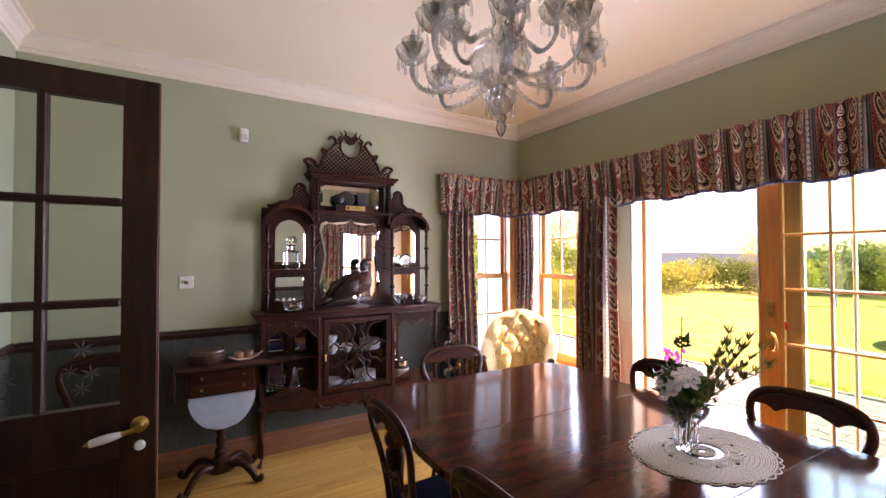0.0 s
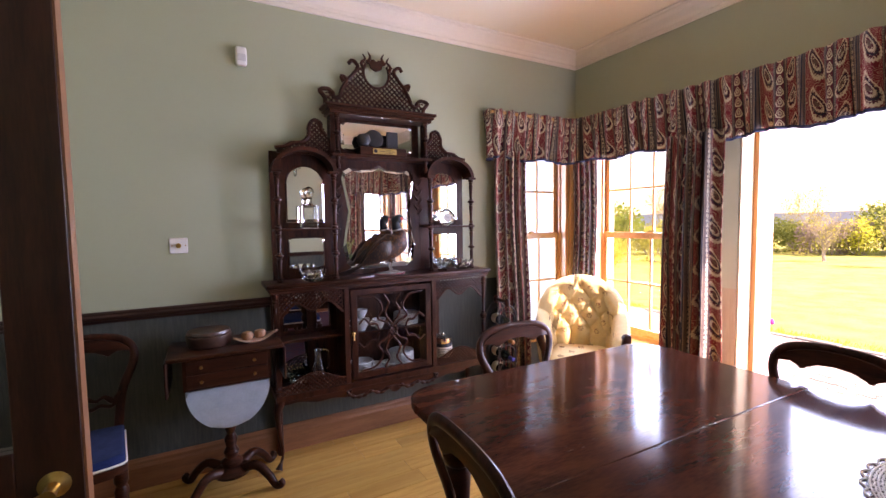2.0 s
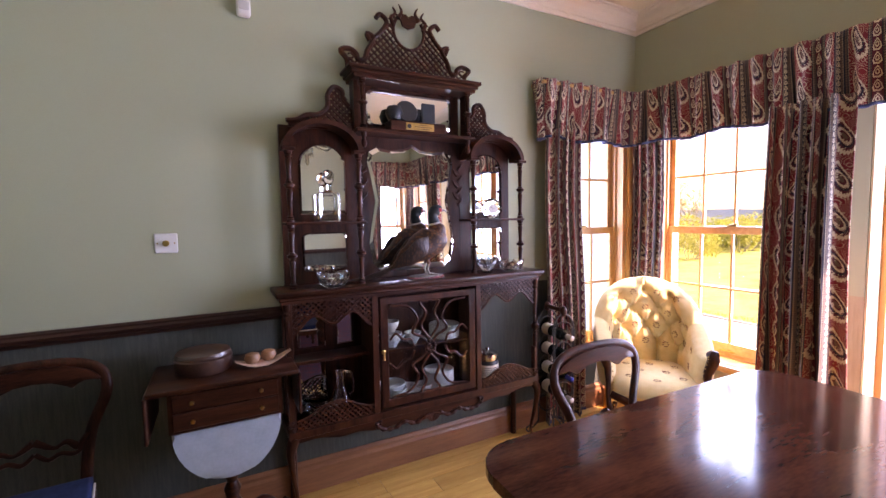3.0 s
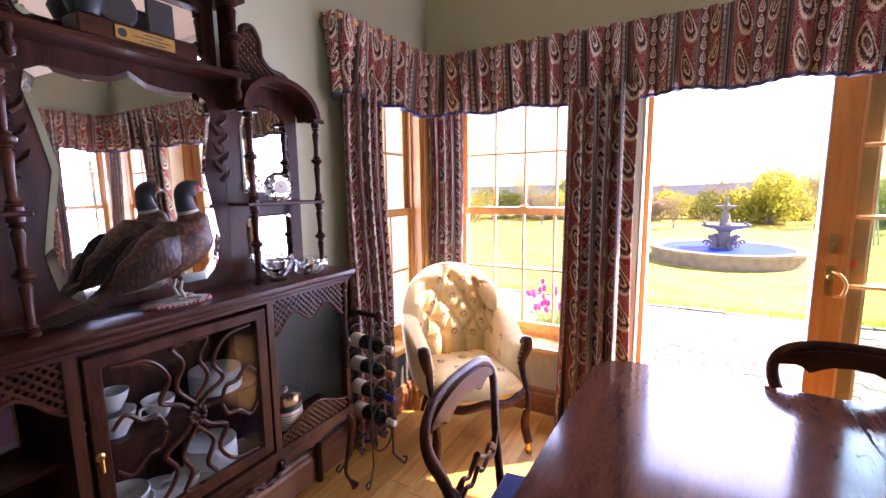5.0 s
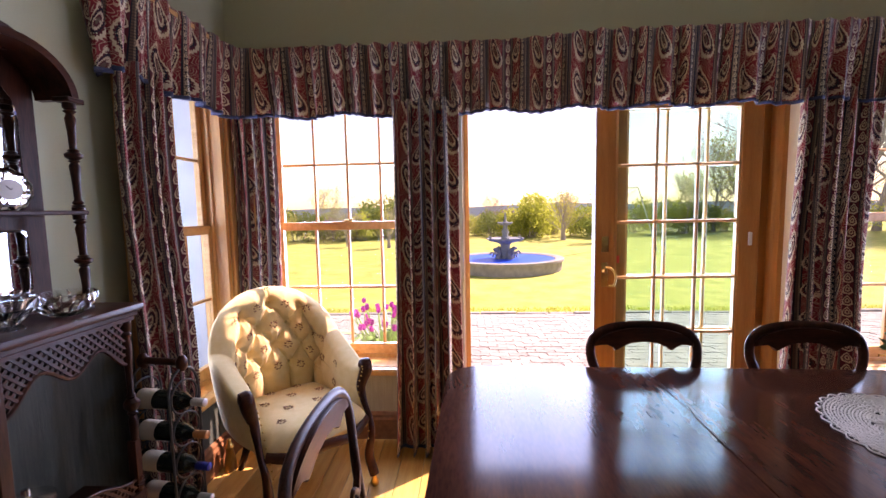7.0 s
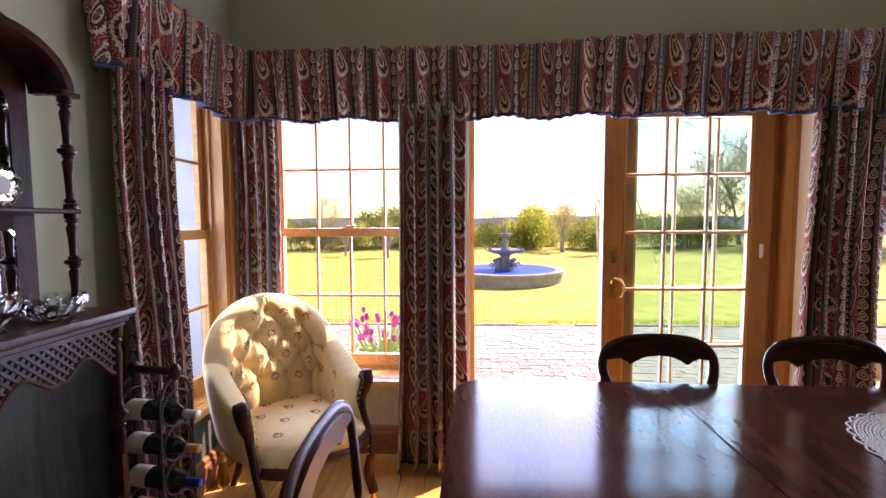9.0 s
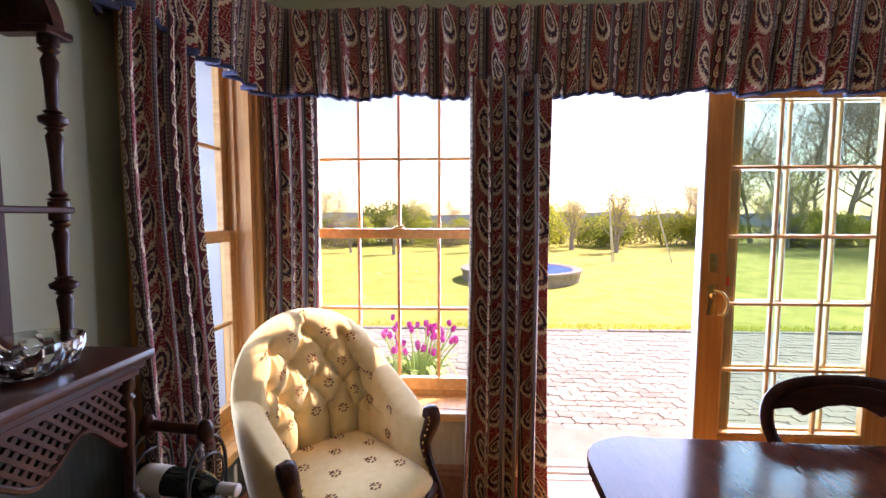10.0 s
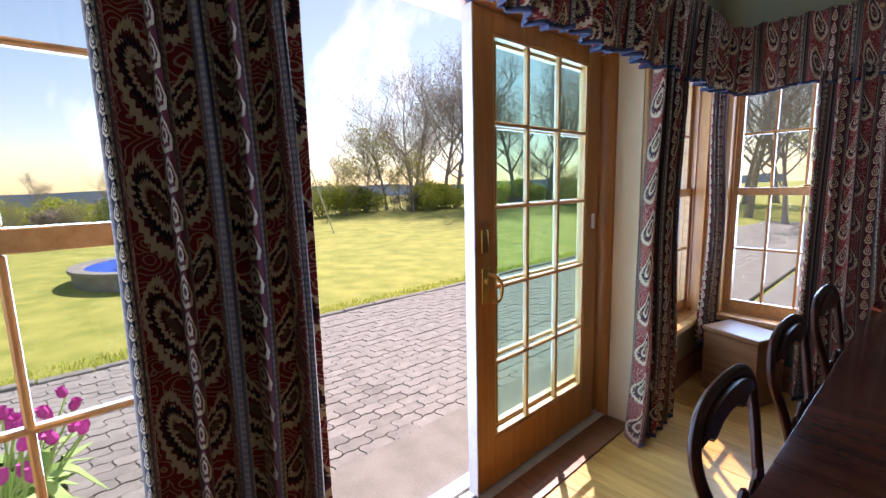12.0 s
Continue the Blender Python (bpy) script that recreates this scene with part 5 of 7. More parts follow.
    for s, v in ((-0.85, 0.75), (-0.85, 0.4), (-0.7, 0.6), (-0.75, 0.85), (0.72, 0.6), (0.85, 0.4), (0.85, 0.75), (0.66, 0.8), (-0.29, 0.68), (0.0, 0.68), (0.29, 0.68), (-0.145, 0.5), (0.145, 0.5), (0.435, 0.5), (-0.435, 0.5), (-0.145, 0.86), (0.145, 0.86), (-0.29, 0.32), (0.0, 0.32), (0.29, 0.32), (-0.5, 0.68), (0.5, 0.68), (0.0, 0.97), (-0.38, 0.9), (0.38, 0.9)):
        p, n = shell(s, v)
        t = pad(s, v)
        sprigs.append((p - n * (t - min(dimple(s, v), t * 0.8) + 0.001), -n))
    for k, (p, n) in enumerate(sprigs):
        bm = bmesh.new()
        R = Matrix.Translation(p + n * 0.006 * (n.z > 0.5)) @ n.to_track_quat('Z', 'Y').to_matrix().to_4x4() @ pose(0, 0, 0, 0, 0, k * 7)
        for j in range(7):
            a = radians(j * 51)
            c = R @ Vector((0.017 * math.cos(a), 0.017 * math.sin(a), 0.001))
            bmesh.ops.create_icosphere(bm, subdivisions=1, radius=0.0075, matrix=Matrix.Translation(c) @ R.to_3x3().to_4x4() @ Matrix.Diagonal((1, 0.6, 0.25, 1)))
        tube(bm, [R @ Vector((0, 0, 0.001)), R @ Vector((0.004, -0.028, 0.001))], 0.0015, 5)
        part("sprig", bm, M_SPRIG, sm if k < 10 else back, smooth=True)
    # show-wood: arm scrolls flowing into front legs
    for s in (-1, 1):
        cv = [(s * 0.285, -0.245, 0.60), (s * 0.292, -0.275, 0.585), (s * 0.285, -0.27, 0.545), (s * 0.268, -0.26, 0.48), (s * 0.265, -0.29, 0.41), (s * 0.268, -0.335, 0.34), (s * 0.26, -0.36, 0.27), (s * 0.25, -0.345, 0.16), (s * 0.262, -0.37, 0.06)]
        ft = part("front_leg", tube(bmesh.new(), spline(cv, 40), lambda t: 0.027 - 0.010 * t + 0.007 * math.sin(t * 8), 12), M_MAHOGV, e)
        bm = lathe(bmesh.new(), [(0, -0.012), (0.03, -0.012), (0.036, 0), (0.03, 0.03), (0.012, 0.036), (0, 0.036)], 14, pose(s * 0.287, -0.262, 0.592, 0, 90 * s, 0))
        part("arm_scroll", bm, M_MAHOGV, ft)
        part("castor", L([(0.012, 0.0), (0.02, 0.012), (0.02, 0.03), (0.012, 0.05), (0.016, 0.07)], 12, pose(s * 0.262, -0.37, 0)), M_BRASS, ft, "brass castor")
        for k in range(14):
            q = spline(cv, 40)[4 + k * 2]
            bmn = bmesh.new()
            bmesh.ops.create_icosphere(bmn, subdivisions=1, radius=0.005, matrix=Matrix.Translation(q + Vector((-s * 0.026, -0.012, 0.004))))
            part("stud", bmn, M_BRASS, ft)
        part("back_leg", tube(bmesh.new(), spline([(s * 0.17, 0.15, 0.36), (s * 0.17, 0.17, 0.18), (s * 0.19, 0.25, 0.0)], 10), lambda t: 0.024 - 0.008 * t, 8), M_MAHOGV, e)
    bm = tube(bmesh.new(), spline([(-0.25, -0.335, 0.345), (-0.13, -0.395, 0.32), (0, -0.405, 0.335), (0.13, -0.395, 0.32), (0.25, -0.335, 0.345)], 30), 0.024, 10, flat=0.6, up=(0, 1, 0))
    part("seat_rail", bm, M_MAHOG, e)
    bm = slab(bmesh.new(), [(-0.25, -0.33), (0.25, -0.33), (0.25, 0.08), (0.17, 0.19), (-0.17, 0.19), (-0.25, 0.08)], 0.30, 0.36)
    part("seat_base", bm, M_CREAM, e)
    return e


armchair(pose(3.62, 5.565, 0, 0, 0, -45))


# ---- mirrored sideboard ----
CX, SF, SB = 2.150, 5.745, 5.994       # centre, front and back


def lattice(bm, u0, u1, z0, z1, y, step=0.026, inside=None, t=0.011):
    """Crossing diagonal bars of fretwork in a plane."""
    n = int((u1 - u0 + z1 - z0) / step) + 1
    for s in (1, -1):
        for k in range(n):
            c = k * step
            pts = []
            m = max(12, int((z1 - z0) / 0.008))
            run = []
            for i in range(m + 1):
                z = z0 + (z1 - z0) * i / m
                u = u0 + c - (z - z0) if s == 1 else u1 - c + (z - z0)
                if u0 <= u <= u1 and (inside is None or inside(u, z)):
                    run.append((u, z))
                else:
                    if len(run) > 1:
                        pts.append(run)
                    run = []
            if len(run) > 1:
                pts.append(run)
            for run in pts:
                (a, b), (c2, d) = run[0], run[-1]
                w = t * 0.5
                q = [(a - w, b), (a + w, b), (c2 + w, d), (c2 - w, d)]
                prism(bm, [(x, z) for x, z in q], 0.008, pose(0, y + (0.0 if s == 1 else 0.003), 0))
    return bm


POSTP = [(0.013, 0.0), (0.013, 0.03), (0.008, 0.034), (0.015, 0.045), (0.008, 0.056), (0.012, 0.075), (0.007, 0.10), (0.0085, 0.30), (0.011, 0.42), (0.007, 0.45), (0.012, 0.465), (0.008, 0.475), (0.017, 0.50), (0.018, 0.53), (0.009, 0.555), (0.012, 0.565), (0.007, 0.58), (0.0085, 0.75), (0.011, 0.86), (0.007, 0.90), (0.013, 0.925), (0.008, 0.94), (0.013, 0.955), (0.013, 1.0)]


def post(x, y, z0, z1):
    return lathe(bmesh.new(), [(r * 1.35, z0 + (z1 - z0) * h) for r, h in POSTP], 14, pose(x, y, 0))


def mirror(e, outline, y, frame_w=0.012):
    """Bevelled plate with a slim edge."""
    cx = sum(p[0] for p in outline) / len(outline)
    cz = sum(p[1] for p in outline) / len(outline)
    out = [(cx + (x - cx) * 1.0, cz + (z - cz) * 1.0) for x, z in outline]
    inn = [(x + (cx - x) * 0.075, z + (cz - z) * 0.075) for x, z in outline]
    pl = part("mirror", prism(bmesh.new(), inn, 0.003, pose(0, y, 0)), M_MIRROR, e, "bevelled mirror plate", smooth=False)
    bm = bmesh.new()
    n = len(out)
    o = [bm.verts.new((x, y + 0.0035, z)) for x, z in out]
    i = [bm.verts.new((x, y, z)) for x, z in inn]
    ob = [bm.verts.new((x, y + 0.006, z)) for x, z in out]
    ib = [bm.verts.new((x, y + 0.006, z)) for x, z in inn]
    for k in range(n):
        j = (k + 1) % n
        bm.faces.new((o[k], o[j], i[j], i[k]))
        bm.faces.new((o[j], o[k], ob[k], ob[j]))
        bm.faces.new((i[k], i[j], ib[j], ib[k]))
        bm.faces.new((ob[k], ib[k], ib[j], ob[j]))
    part("mirror_bevel", bm, M_MIRROR, pl, smooth=False)


def rrect(x0, z0, x1, z1, r, n=5):
    return [(a, b) for a, b in rounded(x0, z0, x1, z1, r, n)]


def sideboard():
    e = thing("sideboard", "tall carved dark mahogany sideboard with mirrors, fretwork and shelves", "sideboard", m=pose(CX, 0, 0))
    H = 0.752
    # top with stepped moulding
    bm = bmesh.new()
    box(bm, -H, SF - 0.005, 1.062, H, SB, 1.085, bevel=0.005, seg=2)
    box(bm, -H + 0.012, SF + 0.008, 1.044, H - 0.012, SB, 1.062, bevel=0.004)
    box(bm, -H + 0.022, SF + 0.018, 1.03, H - 0.022, SB, 1.044)
    part("top_board", bm, M_MAHOG, e)
    # carcass
    boards = []
    for u in (-H + 0.035, -0.315, 0.285, ):
        boards.append((u, SF + 0.02, 0.44, u + 0.03, SF + 0.055, 1.03))
    for u in (-0.31, 0.29):
        boards.append((u, SF + 0.055, 0.44, u + 0.02, SB - 0.02, 1.03))
    boards.append((H - 0.06, SF + 0.02, 0.44, H - 0.035, SF + 0.05, 0.62))
    boards.append((-H + 0.03, SF + 0.015, 0.405, H - 0.03, SB - 0.005, 0.44))
    boards.append((-H + 0.045, SB - 0.02, 0.44, -0.29, SB - 0.005, 1.03))
    boards.append((-0.29, SB - 0.02, 0.44, 0.29, SB - 0.005, 1.03))
    boards.append((0.31, SB - 0.02, 0.44, 0.335, SB - 0.005, 1.03))
    boards.append((0.42, SB - 0.02, 0.44, 0.45, SB - 0.005, 1.03))
    boards.append((0.335, SB - 0.02, 0.70, 0.42, SB - 0.005, 0.735))
    boards.append((-0.29, SF + 0.06, 0.72, 0.285, SB - 0.02, 0.735))
    boards.append((-H + 0.05, SF + 0.10, 0.72, -0.31, SB - 0.02, 0.735))
    for k in boards:
        part("carcass_board", B(*k, bevel=0.0015), M_MAHOGV, e, smooth=False)
    # small mirrors at the back of the open ends
    for u0, u1, z0, z1 in ((-0.64, -0.50, 0.76, 1.0), (-0.44, -0.35, 0.76, 1.0), (-0.64, -0.50, 0.47, 0.70), (0.34, 0.415, 0.745, 1.02), (0.34, 0.415, 0.45, 0.69)):
        mirror(e, [(u0, z0), (u1, z0), (u1, z1), (u0, z1)], SB - 0.028)
    # apron with carved scrolls and shell
    def wave(u):
        return 0.345 + 0.03 * math.cos(u * 9) * (1 - abs(u) / 0.8) - 0.05 * max(0, abs(u) - 0.6) * 2
    us = [-H + 0.04 + (2 * H - 0.08) * i / 40 for i in range(41)]
    bm = prism(bmesh.new(), [(u, 0.405) for u in us[::-1]] + [(u, 0.40 - 0.045 * max(0, math.cos(u * 2.2)) - 0.012 * math.sin(u * 16) ** 2) for u in us], 0.018, pose(0, SF + 0.02, 0))
    ap = part("apron", bm, M_MAHOG, e, smooth=False)
    bm = bmesh.new()
    for s in (1, -1):
        cv = [(s * 0.04, SF + 0.012, 0.37), (s * 0.10, SF + 0.012, 0.345), (s * 0.16, SF + 0.012, 0.365), (s * 0.22, SF + 0.012, 0.345), (s * 0.28, SF + 0.012, 0.355), (s * 0.31, SF + 0.012, 0.385), (s * 0.285, SF + 0.012, 0.392)]
        tube(bm, spline(cv, 50), lambda t: 0.010 + 0.003 * math.sin(t * 60), 8)
    for k in range(9):
        a = radians(-160 + 17.5 * k)
        tube(bm, [(0, SF + 0.014, 0.375), (0.042 * math.cos(a), SF + 0.008, 0.38 + 0.046 * math.sin(a))], lambda t: 0.004 + 0.005 * t, 6)
    part("carving", bm, M_MAHOG, ap, "carved shell and leaf scrolls")
    # cabriole legs
    for s in (-1, 1):
        cv = [(s * (H - 0.055), SF + 0.04, 0.405), (s * (H - 0.035), SF + 0.025, 0.34), (s * (H - 0.045), SF + 0.04, 0.22), (s * (H - 0.06), SF + 0.055, 0.09), (s * (H - 0.03), SF + 0.025, 0.012)]
        part("leg", tube(bmesh.new(), spline(cv, 26), lambda t: 0.030 - 0.022 * math.sin(min(1, t * 1.15) * math.pi / 2) + 0.014 * max(0, t - 0.88) * 8, 10), M_MAHOGV, e)
        part("leg", T([(s * (H - 0.07), SB - 0.03, 0.405), (s * (H - 0.07), SB - 0.03, 0.0)], 0.018, 8), M_MAHOGV, e)
    # glazed door with scrolled ironwork-like tracery
    d0, d1, b0, b1 = -0.275, 0.275, 0.455, 1.015
    bm = frame_bm(bmesh.new(), [(d0, b0), (d1, b0), (d1, b1), (d0, b1)], [(d0 + 0.04, b0 + 0.04), (d1 - 0.04, b0 + 0.04), (d1 - 0.04, b1 - 0.035), (d0 + 0.04, b1 - 0.035)], 0.024, pose(0, SF + 0.018, 0))
    bmesh.ops.bevel(bm, geom=bm.edges[:], offset=0.003, segments=1, affect='EDGES')
    dr = part("door", bm, M_MAHOGV, e, "glazed door with carved tracery", smooth=False)
    q = part("pane", B(d0 + 0.04, SF + 0.034, b0 + 0.04, d1 - 0.04, SF + 0.037, b1 - 0.035), M_PANE, dr, smooth=False)
    q.visible_shadow = False
    cz = (b0 + b1) / 2
    for s in (1, -1):
        for t in (1, -1):
            for cv in ([(0.0, cz), (s * 0.04, cz + t * 0.05), (s * 0.10, cz + t * 0.085), (s * 0.07, cz + t * 0.15), (s * 0.12, cz + t * 0.22), (s * 0.215, cz + t * 0.235)],
                       [(s * 0.0, cz + t * 0.04), (s * 0.05, cz + t * 0.11), (s * 0.025, cz + t * 0.18), (s * 0.055, cz + t * 0.235), (s * 0.01, cz + t * 0.24)],
                       [(s * 0.09, cz + t * 0.01), (s * 0.11, cz + t * 0.05), (s * 0.15, cz + t * 0.055), (s * 0.19, cz + t * 0.09), (s * 0.225, cz + t * 0.06)]):
                part("tracery", tube(bmesh.new(), spline([(u, SF + 0.028, z) for u, z in cv], 24), lambda w: 0.0075 - 0.003 * abs(w - 0.4), 8), M_MAHOG, dr)
    bm = bmesh.new()
    for k in range(10):
        a = radians(36 * k)
        bmesh.ops.create_icosphere(bm, subdivisions=1, radius=0.011, matrix=Matrix.Translation((0.024 * math.cos(a), SF + 0.022, cz + 0.026 * math.sin(a))))
    part("rosette", bm, M_MAHOG, dr, "carved centre rosette")
    bm = lathe(bmesh.new(), [(0.010, 0), (0.012, 0.004), (0.006, 0.008), (0.006, 0.014), (0, 0.015)], 10, pose(d0 + 0.012, SF + 0.018, cz + 0.01, 90, 0, 0))
    tube(bm, [(d0 + 0.012, SF + 0.008, cz + 0.005), (d0 + 0.012, SF + 0.006, cz - 0.03)], 0.005, 8)
    part("drop_handle", bm, M_BRASS, dr, "brass drop handle")
    # fretwork aprons over the open ends and galleries below
    for u0, u1 in ((-H + 0.065, -0.315), (0.315, H - 0.06)):
        w = u1 - u0
        edge = lambda u, z, u0=u0, w=w: z > 0.945 - 0.028 * math.cos((u - u0) / w * 2 * math.pi * 2) - 0.03 * abs((u - u0) / w * 2 - 1) ** 2
        bm = lattice(bmesh.new(), u0, u1, 0.90, 1.03, SF + 0.024, inside=edge)
        us2 = [u0 + w * i / 24 for i in range(25)]
        tube(bm, [(u, SF + 0.028, 0.945 - 0.028 * math.cos((u - u0) / w * 4 * math.pi) - 0.03 * abs((u - u0) / w * 2 - 1) ** 2) for u in us2], 0.006, 6)
        part("fret_apron", bm, M_MAHOG, e, "pierced fretwork apron", smooth=False)["kind"] = "stuff"
        low = lambda u, z, u0=u0, w=w: z < 0.515 - 0.03 * math.cos((u - u0) / w * 2 * math.pi)
        bm = lattice(bmesh.new(), u0, u1, 0.44, 0.545, SF + 0.024, inside=low)
        tube(bm, [(u, SF + 0.028, 0.515 - 0.03 * math.cos((u - u0) / w * 2 * math.pi)) for u in us2], 0.005, 6)
        part("fret_gallery", bm, M_MAHOG, e, "pierced fretwork gallery", smooth=False)["kind"] = "stuff"
    for s in (-1, 1):
        part("turned_post", post(s * (H - 0.045), SF + 0.032, 0.44, 1.03), M_MAHOGV, e)
    # upper back panel, in pieces round the mirrors
    YB = SB - 0.03
    for a, b, z in ((-0.685, -0.301, 1.90), (0.301, 0.655, 1.90), (-0.30, 0.30, 2.20)):
        part("back_panel", B(a, YB, 1.085, b, SB, z), M_MAHOGV, e, smooth=False)
    YM = YB - 0.007
    # tall shaped centre mirror
    out = [(0, 1.845), (0.05, 1.815), (0.13, 1.805), (0.20, 1.815), (0.245, 1.79), (0.255, 1.74), (0.235, 1.64), (0.215, 1.52), (0.24, 1.38), (0.255, 1.28), (0.235, 1.17), (0.19, 1.125)]
    out = out + [(-x, z) for x, z in out[::-1] if x > 0]
    mirror(e, out[::-1], YM)
    for s in (-1, 1):
        c = s * 0.485
        arch = [(c + 0.115, 1.45), (c + 0.115, 1.70)] + [(c + 0.115 * math.cos(radians(a)), 1.70 + 0.115 * math.sin(radians(a))) for a in range(15, 166, 15)] + [(c - 0.115, 1.70), (c - 0.115, 1.45)]
        mirror(e, arch, YM)
        mirror(e, rrect(c - 0.11, 1.15, c + 0.11, 1.355, 0.025), YM)
    mirror(e, rrect(-0.25, 1.935, 0.25, 2.125, 0.03), YM)
    # shelves and towers
    YF = 5.842
    for s in (-1, 1):
        a, b = sorted((s * 0.30, s * 0.685))
        part("shelf", B(a, YF, 1.398, b, YB, 1.412, bevel=0.003), M_MAHOG, e, smooth=False)
    part("shelf", B(-0.34, YF - 0.005, 1.872, 0.34, YB, 1.892, bevel=0.004), M_MAHOG, e, smooth=False)
    for s in (-1, 1):
        # barrel hood over each side
        c = s * 0.497
        r0, r1 = 0.164, 0.188
        zc = 1.768
        o = [(c + r1 * math.cos(radians(a)), zc + 0.150 * math.sin(radians(a))) for a in range(0, 181, 10)]
        i = [(c + r0 * math.cos(radians(a)), zc + 0.126 * math.sin(radians(a))) for a in range(180, -1, -10)]
        bm = prism(bmesh.new(), o + i, YB - YF, pose(0, YF, 0))
        part("hood", bm, M_MAHOG, e, "half-barrel hood")
        for q in (c - 0.165, c + 0.165):
            part("capital", B(q - 0.03, YF - 0.012, zc - 0.012, q + 0.03, YF + 0.04, zc + 0.004, bevel=0.003), M_MAHOG, e, smooth=False)
        for q in (c - 0.165, c + 0.165):
            part("turned_post", post(q, YF + 0.014, 1.085, 1.398), M_MAHOGV, e)
            part("turned_post", post(q, YF + 0.014, 1.412, zc - 0.012), M_MAHOGV, e)
        # sloping fretted wing
        wing = [(s * 0.315, 1.885), (s * 0.66, 1.885), (s * 0.655, 1.915), (s * 0.60, 1.925), (s * 0.56, 1.95), (s * 0.50, 1.96), (s * 0.46, 2.0), (s * 0.455, 2.06), (s * 0.425, 2.105), (s * 0.385, 2.09), (s * 0.38, 2.05), (s * 0.35, 2.01), (s * 0.315, 1.99)]
        def in_wing(u, z, s=s):
            prof = [(0.315, 1.99), (0.35, 2.01), (0.38, 2.08), (0.425, 2.105), (0.455, 2.06), (0.46, 2.0), (0.50, 1.96), (0.56, 1.95), (0.60, 1.925), (0.66, 1.91)]
            a = abs(u)
            for (p, q), (p1, q1) in zip(prof, prof[1:]):
                if a <= p1:
                    return z < q + (q1 - q) * (a - p) / (p1 - p)
            return False
        a, b = sorted((s * 0.32, s * 0.645))
        bm = lattice(bmesh.new(), a, b, 1.905, 2.105, YF + 0.08, step=0.03, inside=in_wing, t=0.018)
        tube(bm, spline([(u, YF + 0.084, z) for u, z in wing[2:-1]], 50), 0.012, 8)
        box(bm, a, YF + 0.078, 1.885, b, YF + 0.094, 1.908)
        part("fret_wing", bm, M_MAHOG, e, "pierced wing with scrolled edge", smooth=False)
        # carved leaf on the panel beside the mirror
        bm = bmesh.new()
        for k in range(7):
            z = 1.52 + 0.035 * k
            tube(bm, spline([(s * 0.285, YB - 0.004, z - 0.02), (s * (0.285 + 0.022 * (-1) ** k), YB - 0.010, z), (s * (0.285 + 0.03 * (-1) ** k), YB - 0.006, z + 0.022)], 8), lambda t: 0.009 - 0.006 * t, 6)
        part("leaf_carving", bm, M_MAHOG, e)
    # top compartment
    for s in (-1, 1):
        a, b = sorted((s * 0.315, s * 0.335))
        part("compartment_side", B(a, YF + 0.05, 1.892, b, YB, 2.16), M_MAHOG, e, smooth=False)
    part("cornice_board", B(-0.345, YF, 2.145, 0.345, SB, 2.165, bevel=0.003), M_MAHOG, e, smooth=False)
    part("cornice_board", B(-0.36, YF - 0.01, 2.165, 0.36, SB, 2.185, bevel=0.004), M_MAHOG, e, smooth=False)
    part("cornice_board", B(-0.375, YF - 0.022, 2.185, 0.375, SB, 2.205, bevel=0.005), M_MAHOG, e, smooth=False)
    for s in (-1, 1):
        part("turned_post", post(s * 0.30, YF + 0.016, 1.892, 2.145), M_MAHOGV, e)
    for s in (-1, 1):
        part("pendant", L([(0, 1.79), (0.012, 1.80), (0.016, 1.82), (0.008, 1.84), (0.014, 1.86), (0.014, 1.872)], 10, pose(s * 0.30, YF + 0.016, 0)), M_MAHOG, e)
    # pierced crest with crescent
    def top_line(u):
        prof = [(0.0, 2.57), (0.09, 2.56), (0.125, 2.50), (0.16, 2.445), (0.195, 2.41), (0.235, 2.335), (0.25, 2.295), (0.285, 2.285), (0.30, 2.31), (0.345, 2.315), (0.36, 2.25)]
        a = abs(u)
        for (p, q), (p1, q1) in zip(prof, prof[1:]):
            if a <= p1:
                return q + (q1 - q) * (a - p) / (p1 - p)
        return 2.25

    def in_crest(u, z):
        return z < top_line(u) - 0.004 and ((u / 0.085) ** 2 + ((z - 2.47) / 0.095) ** 2) > 1.0
    bm = bmesh.new()
    box(bm, -0.345, YB - 0.014, 2.205, 0.345, YB + 0.004, 2.228)
    cr = part("crest", bm, M_MAHOG, e, "pierced crest with a crescent opening", smooth=False)
    bm = lattice(bmesh.new(), -0.34, 0.34, 2.215, 2.57, YB - 0.01, step=0.036, inside=in_crest, t=0.013)
    part("crest_fret", bm, M_MAHOG, cr, smooth=False)["kind"] = "stuff"

    def scroll(cv, n, rad):
        part("scroll", tube(bmesh.new(), spline([(u, YB - 0.004, z) for u, z in cv], n), rad, 8), M_MAHOG, cr)
    for s in (-1, 1):
        scroll([(s * 0.34, 2.225), (s * 0.345, 2.27), (s * 0.375, 2.31), (s * 0.33, 2.325), (s * 0.295, 2.305), (s * 0.285, 2.275), (s * 0.25, 2.285), (s * 0.235, 2.33), (s * 0.20, 2.40), (s * 0.235, 2.42), (s * 0.22, 2.385)], 40, 0.014)
        scroll([(s * 0.20, 2.40), (s * 0.16, 2.44), (s * 0.125, 2.50), (s * 0.16, 2.535), (s * 0.185, 2.51)], 20, 0.013)
        scroll([(s * 0.085, 2.49), (s * 0.10, 2.53), (s * 0.075, 2.56), (s * 0.09, 2.59)], 16, lambda t: 0.013 - 0.009 * t)
        scroll([(s * 0.06, 2.535), (s * 0.04, 2.575), (s * 0.055, 2.61)], 12, lambda t: 0.014 - 0.011 * t)
